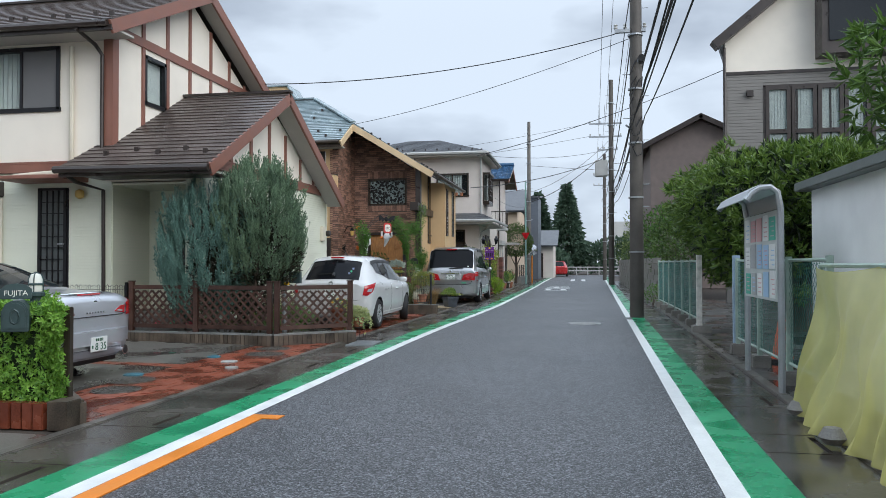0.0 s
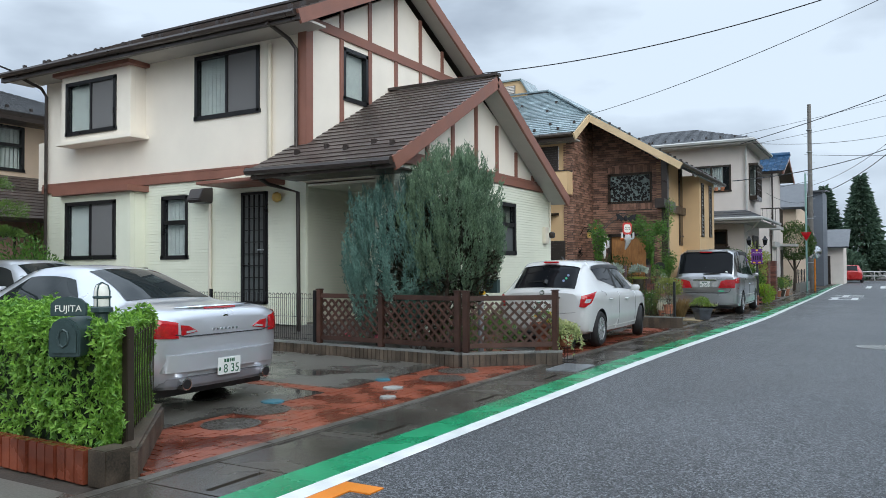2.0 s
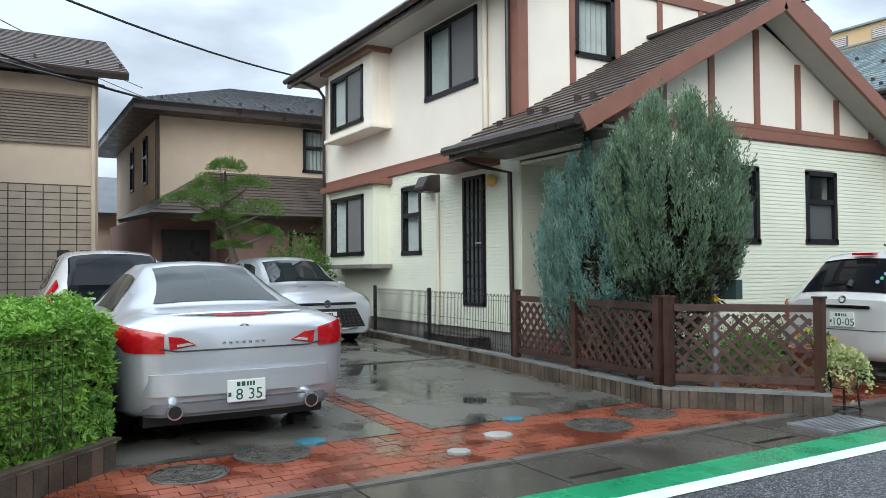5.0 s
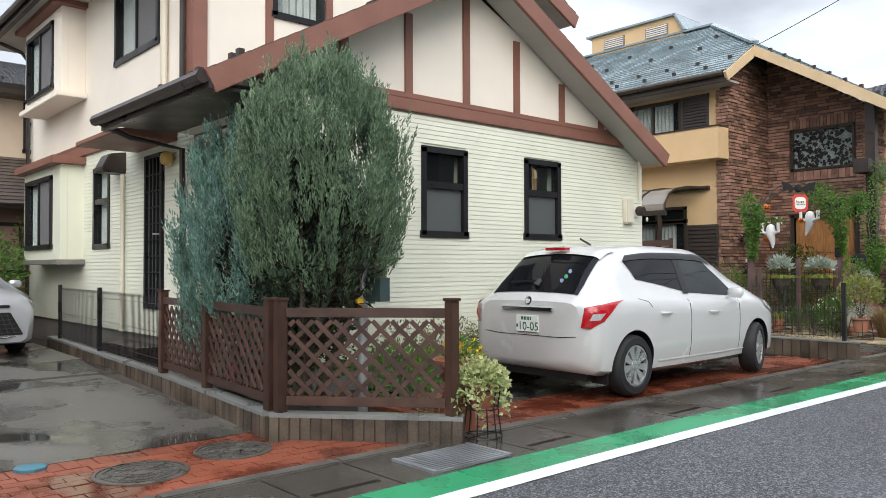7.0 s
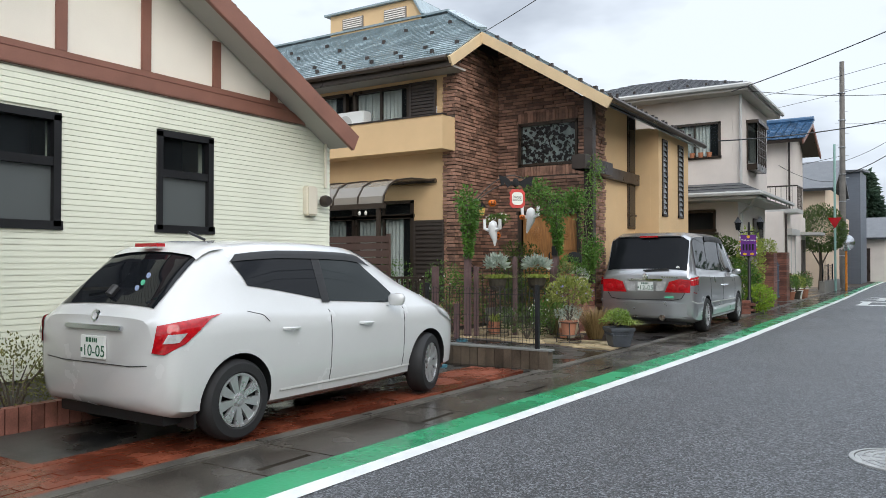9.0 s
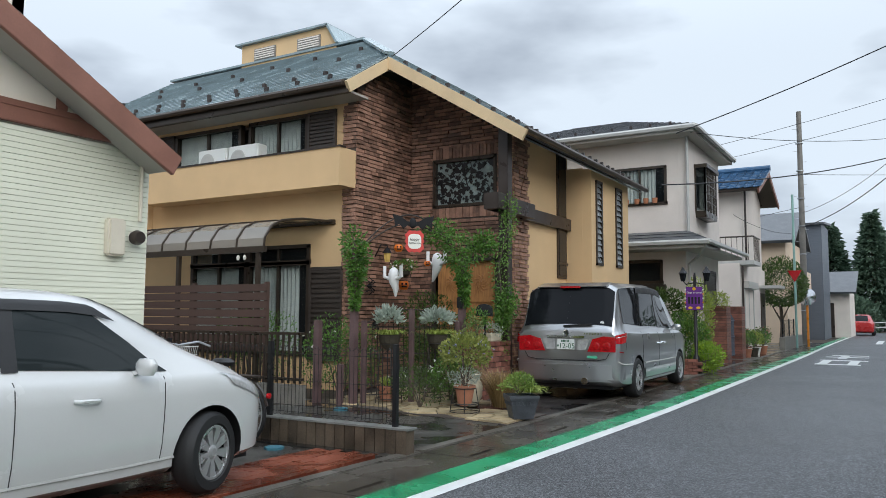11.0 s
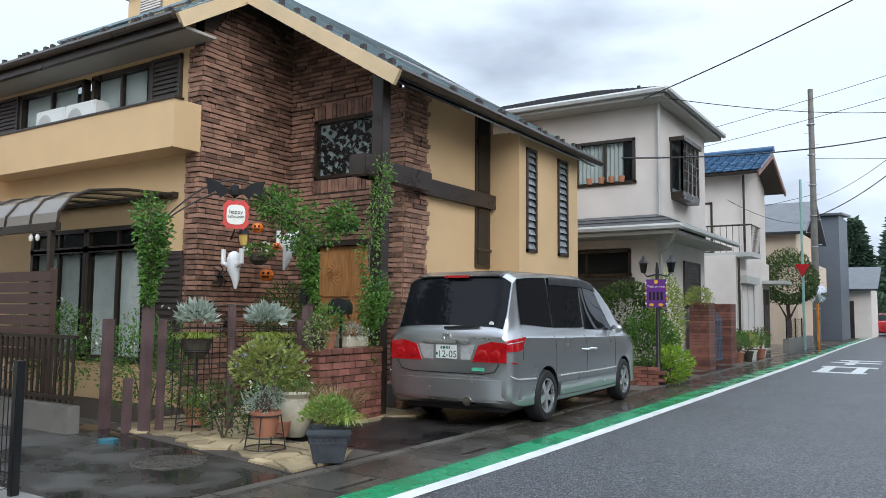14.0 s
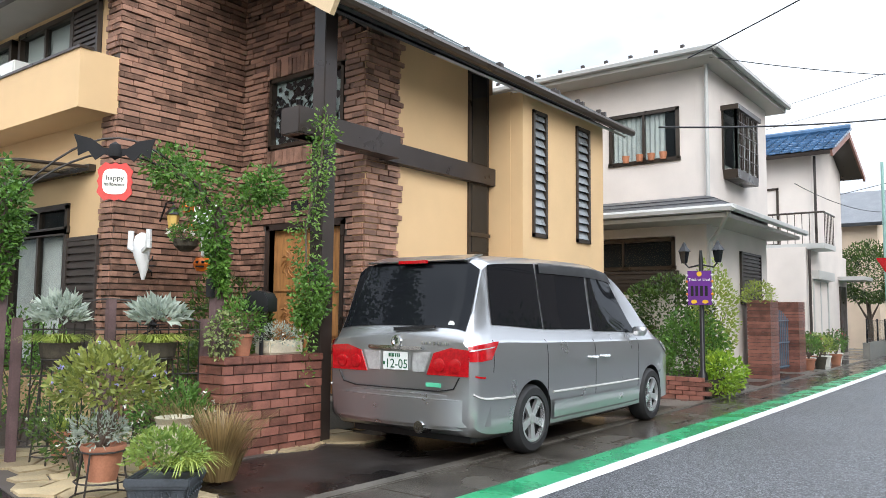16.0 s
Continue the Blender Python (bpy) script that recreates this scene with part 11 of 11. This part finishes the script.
def pole(x, y, h, r0, r1, label, arms=(), m=CONC_POLE):
    p = thing("utility_pole", (x, y, 0), label, "utility pole")
    part("shaft", cyl(B(), (x, y, -0.02), (x + 0.02, y, h), r0, r1, 18), m, p, smooth=True)
    for z in np.arange(1.6, h - 0.4, 1.35):
        part("band", lathe(B(), ((r0 + 0.012, z), (r0 + 0.014, z + 0.04)), Matrix.Translation((x, y, 0)), n=16), GALV, p)
    for z in np.arange(2.2, h - 0.5, 0.55):
        s = 1 if int(z / 0.55) % 2 else -1
        part("step_bolt", cyl(B(), (x + s * r0 * 0.6, y, z), (x + s * (r0 + 0.14), y, z), 0.01, n=5), GALV, p)
    for z, half in arms:
        ar_ = part("cross_arm", box(B(), x - half, x + half * 0.5, y - 0.05, y + 0.05, z, z + 0.09), GALV, p)
        for u in (-half * 0.95, -half * 0.5, half * 0.45):
            part("insulator", lathe(B(), ((0.03, z + 0.09), (0.055, z + 0.13), (0.03, z + 0.16), (0.05, z + 0.2), (0.001, z + 0.24)), Matrix.Translation((x + u, y, 0)), n=10), GREYWHITE, ar_)
    return p


P1, P2, P3 = (1.70, 22.75), (2.05, 50.9), (-3.4, 57.4)
pole(*P1, 12.0, 0.175, 0.13, "dark concrete utility pole at the road edge", ((7.1, 0.5), (10.8, 0.8)))
pole(*P2, 12.5, 0.18, 0.13, "concrete utility pole with cross arms and transformer", ((9.8, 1.3), (9.0, 1.3), (8.2, 0.8)))
pole(*P3, 11.3, 0.16, 0.11, "weathered utility pole on the house side", (), STEELP)
pole(2.3, 76, 11.5, 0.18, 0.13, "concrete utility pole far down the street", ((9.5, 1.0), (8.5, 1.0)))
pole(1.95, 63, 9.0, 0.14, 0.1, "concrete utility pole far down the street", ((8.0, 0.8),))
pole(1.2, -4.0, 12.0, 0.175, 0.13, "utility pole behind the walk", ((10.8, 0.8),))
tf = thing("transformer", (P2[0] - 0.35, P2[1], 6.6), "pale grey pole transformer box", "transformer")
part("case", box(B(), P2[0] - 0.95, P2[0] - 0.2, P2[1] - 0.3, P2[1] + 0.3, 6.6, 7.6), GREYWHITE, tf, bevel=0.04)
st = thing("street_lamp", (P1[0], P1[1], 5.2), "small grey street lamp arm on the pole", "street lamp")
part("arm", tube(B(), ((P1[0], P1[1], 4.6), (P1[0] - 0.25, P1[1] - 0.2, 4.75)), 0.025, 6), GALV, st)
WIREB = mat("black_cable", (0.012, 0.012, 0.014), 0.6, var=0.1)


def wire(p, q, sag, r=0.012, k_=24):
    p, q = Vector(p), Vector(q)
    pts = [p.lerp(q, i / k_) - Vector((0, 0, sag * 4 * (i / k_) * (1 - i / k_))) for i in range(k_ + 1)]
    return solo("overhead_wire", tube(B(), pts, r, 5), WIREB, "black overhead cable strung between the poles", "wire", group="overhead wires")


# house service wire
wire((-4.3, 37.2, 6.15), (6.0, 34.2, 8.9), 0.25, 0.014)
for a, b_ in (((1.2, -4.0), P1), (P1, P2), (P2, (2.3, 76))):
    for dx, z, sg_, r_ in ((-0.7, 11.0, 0.5, 0.009), (-0.35, 11.0, 0.5, 0.009), (0.35, 11.0, 0.5, 0.009), (0.1, 8.6, 0.55, 0.02), (-0.25, 7.2, 0.6, 0.012), (0.2, 6.4, 0.45, 0.028), (0.24, 5.9, 0.5, 0.03), (0.16, 5.4, 0.4, 0.016), (0.22, 5.0, 0.5, 0.014), (-0.16, 4.6, 0.4, 0.012)):
        wire((a[0] + dx, a[1], z - (1.2 if a == P2 else 0) * 0.0), (b_[0] + dx, b_[1], z - (1.3 if b_ != P1 and z > 8 else 0)), sg_, r_)
for z in (6.2, 5.7, 5.2, 4.7, 4.2):
    tube_pts = [(P1[0] + 0.16 * math.cos(q * 0.9 + z), P1[1] - 0.19, z + 0.25 * math.sin(q * 1.3)) for q in range(7)]
    solo("cable_loop", tube(B(), tube_pts, 0.014, 5), WIREB, "slack cable looped on the utility pole", "wire", group="cable loops")
box_ = thing("cable_closure", (P1[0] - 0.1, P1[1] - 0.3, 5.7), "black cable splice closure hanging from the wires", "cable box")
part("case", cyl(B(), (P1[0] + 0.05, P1[1] - 1.4, 6.1), (P1[0] + 0.06, P1[1] - 0.9, 6.15), 0.08, n=10), BLACK_PLASTIC, box_, smooth=True)
wire((P2[0], P2[1], 7.9), (-4.4, 36.0, 4.6), 0.35, 0.018)
wire((P2[0], P2[1], 8.3), (-4.0, 37.5, 6.2), 0.3, 0.01)
wire((P2[0], P2[1], 8.9), (P3[0], P3[1], 6.3), 0.5, 0.012)
wire((P2[0], P2[1], 8.4), (P3[0], P3[1], 5.6), 0.5, 0.02)
wire((P2[0] - 1.2, P2[1], 9.9), (-24, 60, 9.0), 0.5, 0.01)
wire((P2[0] - 1.2, P2[1], 9.1), (-24, 60, 8.5), 0.5, 0.01)
wire((P3[0], P3[1], 6.6), (-22, 66, 6.0), 0.4, 0.012)
wire((P3[0], P3[1], 5.4), (-4.5, 46, 5.0), 0.3, 0.01)
wire((P1[0], P1[1], 7.2), (-7.75, 21.8, 6.0), 0.35, 0.012)
wire((P1[0], P1[1], 7.0), (-7.4, 28.4, 6.1), 0.2, 0.008)
wire((1.2, -4.0, 7.8), (-15.8, 15.3, 5.7), 1.3, 0.02)
wire((1.2, -4.0, 7.9), (-17.9, 12.4, 5.3), 1.1, 0.03)
wire((1.2, -4.0, 9.0), (-28, 14, 7.5), 0.9, 0.012)
wire((1.2, -4.0, 9.3), (-28, 14, 7.8), 0.9, 0.012)
wire((1.2, -4.0, 8.2), (-16.2, 11.4, 5.1), 1.4, 0.028)
wire((-3.4, 57.4, 8.2), (24, 62, 8.4), 0.6, 0.012)
wire((2.05, 50.9, 7.4), (9, 46, 7.8), 0.3, 0.012)

# ---- the far end: conifers, greenery, railing ----
for x, y, h, r_ in ((-1.6, 97, 10.9, 3.0), (-5.2, 99, 10.2, 3.2), (-9.5, 100, 9.0, 3.0), (-13, 98, 8.0, 3.0)):
    t = thing("conifer_tree", (x, y, 0), "tall dark conifer at the end of the street", "tree", "far conifers")
    part("trunk", cyl(B(), (x, y, 0), (x, y, h * 0.95), 0.3, 0.03, 8), BARK, t)
    n_ = 4200
    s_ = R.uniform(0, 1, n_) ** 0.7
    a = R.uniform(0, 6.283, n_)
    tier = 1 - 0.35 * ((s_ * 11) % 1)
    rad = r_ * np.clip(s_, 0.02, 1) * tier * R.uniform(0.55, 1, n_)
    p = np.stack([x + rad * np.cos(a), y + rad * np.sin(a), h * (1 - s_ * 0.88)], 1)
    d = np.stack([np.cos(a), np.sin(a), -0.25 + 0 * a], 1) + R.normal(size=(n_, 3)) * 0.35
    leaf_obj("bough_mass", p, d, 0.75, 0.34, L_CONIF, R, t)
for x, y, z, r_ in ((3.5, 96, 1.6, 3.2), (8, 95, 2.2, 4), (-4, 92, 1.2, 2.5), (-9, 92, 1.5, 3), (13, 97, 3, 5), (1, 100, 1.5, 3), (20, 96, 3, 5), (-17, 95, 2.5, 5)):
    leafy("far_shrubbery", (x, y, z), (r_, 2.0, r_ * 0.8), 1500, 0.5, 0.3, L_CONIF, "dark shrubbery beyond the cross street", "shrub", low=-0.6)
rl = thing("guard_rail", (0, 88.6, 0), "pale steel guard rail along the cross street", "guard rail")
for i in range(20):
    part("post", cyl(B(), (-10 + i * 1.2, 88.6, 0), (-10 + i * 1.2, 88.6, 0.9), 0.05, n=6), GREYWHITE, rl)
for z in (0.45, 0.85):
    part("rail", tube(B(), ((-12, 88.6, z), (14, 88.6, z)), 0.05, 6), GREYWHITE, rl)
bk = thing("house", (-30, 120, 0), "distant grey apartment block over the trees", "house")
part("wall", box(B(), 6, 26, 150, 165, -0.02, 9), GREYWHITE, bk)
for x, y, w_, d__, h in ((-22, 62, 9, 8, 5.4), (-16, 76, 8, 8, 5.6), (14, 62, 9, 9, 6.2), (16, 78, 9, 8, 5.8), (14, 22, 8, 8, 5.6), (14, 8, 8, 9, 5.6), (12, -6, 8, 9, 5.8), (-12, -10, 9, 8, 5.6), (4.0, -22, 9, 8, 5.6), (-26, 45, 9, 9, 5.5), (-24, 30, 7, 8, 5.3)):
    hz = thing("house", (x, y, 0), "plain rendered two-storey neighbouring house", "house", "houses around")
    part("wall", box(B(), x - w_ / 2, x + w_ / 2, y - d__ / 2, y + d__ / 2, -0.02, h), TAN if x < 0 else OFFWHITE, hz)
    part("roof", slab(slab(B(), ((x - w_ / 2 - 0.5, y - d__ / 2 - 0.5, h), (x + w_ / 2 + 0.5, y - d__ / 2 - 0.5, h), (x + w_ / 2 + 0.5, y, h + 1.7), (x - w_ / 2 - 0.5, y, h + 1.7)), 0.12), ((x + w_ / 2 + 0.5, y + d__ / 2 + 0.5, h), (x - w_ / 2 - 0.5, y + d__ / 2 + 0.5, h), (x - w_ / 2 - 0.5, y, h + 1.7), (x + w_ / 2 + 0.5, y, h + 1.7)), 0.12), ROOF_GREY, hz)
    for s in (-1, 1):
        part("window", box(B(), x + s * w_ * 0.22 - 0.8, x + s * w_ * 0.22 + 0.8, y - d__ / 2 - 0.03, y - d__ / 2 + 0.1, 3.3, 4.5), GLASS_DARK, hz)

# ---- pieces: wall bricks, pavers, flagstones ----
def brick_course(out, axis, at, sgn, u0, u1, z, h, rng, holes, jag=0.0, flip=0.0):
    """Long thin bricks of uneven depth along one course."""
    u = u0 - flip * rng.uniform(0.0, 0.2)
    while u < u1 - 0.02:
        w = rng.uniform(0.19, 0.30)
        a, b_ = max(u, u0), min(u + w - 0.005, u1 + (jag if rng.random() < 0.5 else 0))
        u += w
        if b_ - a < 0.03:
            continue
        spans = [(a, b_)]
        for hh in holes:
            if hh[2] < z + h * 0.6 and hh[3] > z + h * 0.4:
                spans = [s for p, q in spans for s in ((p, min(q, hh[0])), (max(p, hh[1]), q)) if s[1] - s[0] > 0.03]
        for p, q in spans:
            out.append((axis, at, sgn, p, q, z, z + h - 0.016, rng.uniform(0.015, 0.05)))


def brick_mesh(bm, one):
    axis, at, sgn, a, b_, z0, z1, dp = one
    lo, hi = sorted((at, at + sgn * dp))
    return box(bm, lo, hi, a, b_, z0, z1) if axis == "x" else box(bm, a, b_, lo, hi, z0, z1)


rb_ = random.Random(21)
bricks = []
z = 0.02
HB = 0.0735
while z < 6.0:
    if z < 5.45:
        brick_course(bricks, "x", AX, 1, SY - 0.02, IY, z, HB, rb_, [], 0.0, 1.0)
    elif z < 5.9:
        brick_course(bricks, "x", AX, 1, max(SY, 28.1 + (z - 5.5) * 0.6), IY, z, HB, rb_, [], 0.0, 1.0)
    xr = PX if z < 4.6 else PX - (z - 4.6) / 0.63
    brick_course(bricks, "y", IY, -1, AX + 0.03, xr, z, HB, rb_, [(-7.2, -5.7, 0.2, 2.46), (-7.18, -5.75, 3.2, 4.58)], 0.0, 1.0)
    if z < 4.72:
        brick_course(bricks, "x", PX, 1, IY - 0.02, 30.2, z, HB, rb_, [], 0.09, 1.0)
    if z < 5.15 and not 3.58 < z < 4.3:
        brick_course(bricks, "y", SY, -1, -7.98, AX, z, HB, rb_, [], 0.0, 1.0)
    z += HB
# soldier courses over and under the stained window
for z0, z1 in ((4.37, 4.6), (3.2, 3.4)):
    x = -7.17
    while x < -5.78:
        bricks.append(("y", IY, -1, x, x + 0.066, z0, z1, rb_.uniform(0.015, 0.028)))
        x += 0.075
wallA = new("brick_facing")
wallA.parent = h2
wallA.location = (0, 0, 0)
OFF[wallA.name] = OFF[h2.name]
near = [o for o in bricks if o[5] < 2.6 and o[0] == "x"][:150] + [o for o in bricks if 2.4 < o[5] < 4.8 and o[0] == "y"][:150]
nearset = set(id(o) for o in near)
for o in near:
    part("brick", brick_mesh(B(), o), BRICK, h2)
restb = B()
for o in bricks:
    if id(o) not in nearset:
        brick_mesh(restb, o)
bpy.data.objects.remove(wallA)
part("brickwork", restb, BRICK_FAR, h2, "uneven brown brick facing", kind="stuff")

# red pavers: soldier band along the concrete, stretcher field, a band between the bays
def paver(x, y, sx, sy, z=0.0):
    key = (round(sx, 3), round(sy, 3))
    if key not in PAVER_MESH:
        bm = box(B(), 0, sx - 0.008, 0, sy - 0.008, -0.04, 0)
        PAVER_MESH[key] = to_mesh("paver", bm, RED_PAVER)
    ob = new("paver", PAVER_MESH[key])
    ob.parent = brick_bed
    ob.location = (x, y, 0.006 + z + rb_.uniform(-0.0025, 0.0025))
    ob.rotation_euler = (0, 0, radians(rb_.uniform(-0.8, 0.8)))


PAVER_MESH = {}
rest = B()
count = 0
jobs = []
y = 9.5
while y < 15.85:
    jobs.append((-4.86, y, 0.21, 0.105, 0.0))
    y += 0.105
row = 0
x = -4.65
while x < -3.78:
    y = 9.1 + (0.105 if row % 2 else 0.0)
    while y < 15.85:
        if not (y > 14.8 and x < -4.5):
            jobs.append((x, y, 0.105, 0.21, 0.0))
        y += 0.21
    x += 0.105
    row += 1
x = -4.96
while x > -12.6:
    for k_ in range(2):
        jobs.append((x, 12.36 + 0.13 * k_, 0.105 * 2, 0.125, rise(x) + 0.004))
    x -= 0.21
row = 0
x = -4.42
while x < -3.76:
    y = 16.35 + (0.105 if row % 2 else 0.0)
    while y < 22.9:
        jobs.append((x, y, 0.105, 0.21, 0.0))
        y += 0.21
    x += 0.105
    row += 1
y = 16.4
while y < 17.3:
    x = -5.4
    while x < -4.45:
        jobs.append((x, y, 0.21, 0.105, 0.0))
        x += 0.21
    y += 0.105
near_p = [j for j in jobs if 10.0 < j[1] < 14.5 and j[0] > -4.7][:300]
ids = set(id(j) for j in near_p)
for j in near_p:
    paver(*j)
for j in jobs:
    if id(j) not in ids:
        x, y, sx, sy, z = j
        dz = 0.006 + z + rb_.uniform(-0.0025, 0.0025)
        box(rest, x, x + sx - 0.008, y, y + sy - 0.008, dz - 0.04, dz)
RED_REST = wet_mat("wet_red_paver_rest", (0.13, 0.032, 0.017), (0.27, 0.072, 0.036), 1.8, 0.12, 0.45)
ob = part("pavers", rest, RED_REST, brick_bed, "wet red clay pavers", kind="stuff")

# crazy paving of pale flagstones
FLAG = mat("pale_flagstone", (0.42, 0.33, 0.20), 0.4, var=0.3, scale=3, bump=0.2, rand=0.45)
fl = solo("flagstone_bed", prism(B(), ((-7.2, 26.1), (-3.5, 25.46), (-3.5, 26.65), (-4.9, 26.65), (-4.9, 28.9), (-7.2, 28.9)), "z", -0.1, 0.012), MORTAR, "dark joints under the crazy paving", "paving", "structure")
seeds = [(-7.2 + 3.7 * rb_.random(), 25.4 + 3.5 * rb_.random()) for _ in range(170)]
outer = [(-7.15, 26.12), (-3.52, 25.49), (-3.52, 26.62), (-4.95, 26.62), (-4.95, 28.85), (-7.15, 28.85)]


def clip(poly, px_, py_, nx_, ny_):
    res = []
    for (ax, ay), (bx, by) in zip(poly, poly[1:] + poly[:1]):
        da, db = (ax - px_) * nx_ + (ay - py_) * ny_, (bx - px_) * nx_ + (by - py_) * ny_
        if da <= 0:
            res.append((ax, ay))
        if (da < 0) != (db < 0) and abs(da - db) > 1e-9:
            t_ = da / (da - db)
            res.append((ax + (bx - ax) * t_, ay + (by - ay) * t_))
    return res


for i, (sx, sy) in enumerate(seeds):
    if not ((sx > -7.15 and sy > 25.53 + (-3.76 - sx) * 0.174 and (sy < 26.6 or sx < -4.97) and sx < -3.54)):
        continue
    poly = [(sx - 0.5, sy - 0.5), (sx + 0.5, sy - 0.5), (sx + 0.5, sy + 0.5), (sx - 0.5, sy + 0.5)]
    for jx, jy in seeds:
        dx, dy = jx - sx, jy - sy
        ln = math.hypot(dx, dy)
        if 0 < ln < 1.2:
            poly = clip(poly, sx + dx / 2 - dx / ln * 0.012, sy + dy / 2 - dy / ln * 0.012, dx / ln, dy / ln)
            if len(poly) < 3:
                break
    nrm = math.hypot(0.174, 1)
    poly = clip(poly, -3.76, 25.53, -0.174 / nrm, -1 / nrm) if len(poly) > 2 else poly
    for px_, py_, nx_, ny_ in ((-3.52, 26, 1, 0), (-7.15, 26, -1, 0)) + (((-5, 26.62, 0, 1),) if sx > -4.95 else ()):
        poly = clip(poly, px_, py_, nx_, ny_) if len(poly) > 2 else poly
    if len(poly) > 2:
        h_ = 0.028 + rb_.uniform(-0.004, 0.006)
        part("flagstone", prism(B(), poly, "z", 0.0, h_), FLAG, fl)
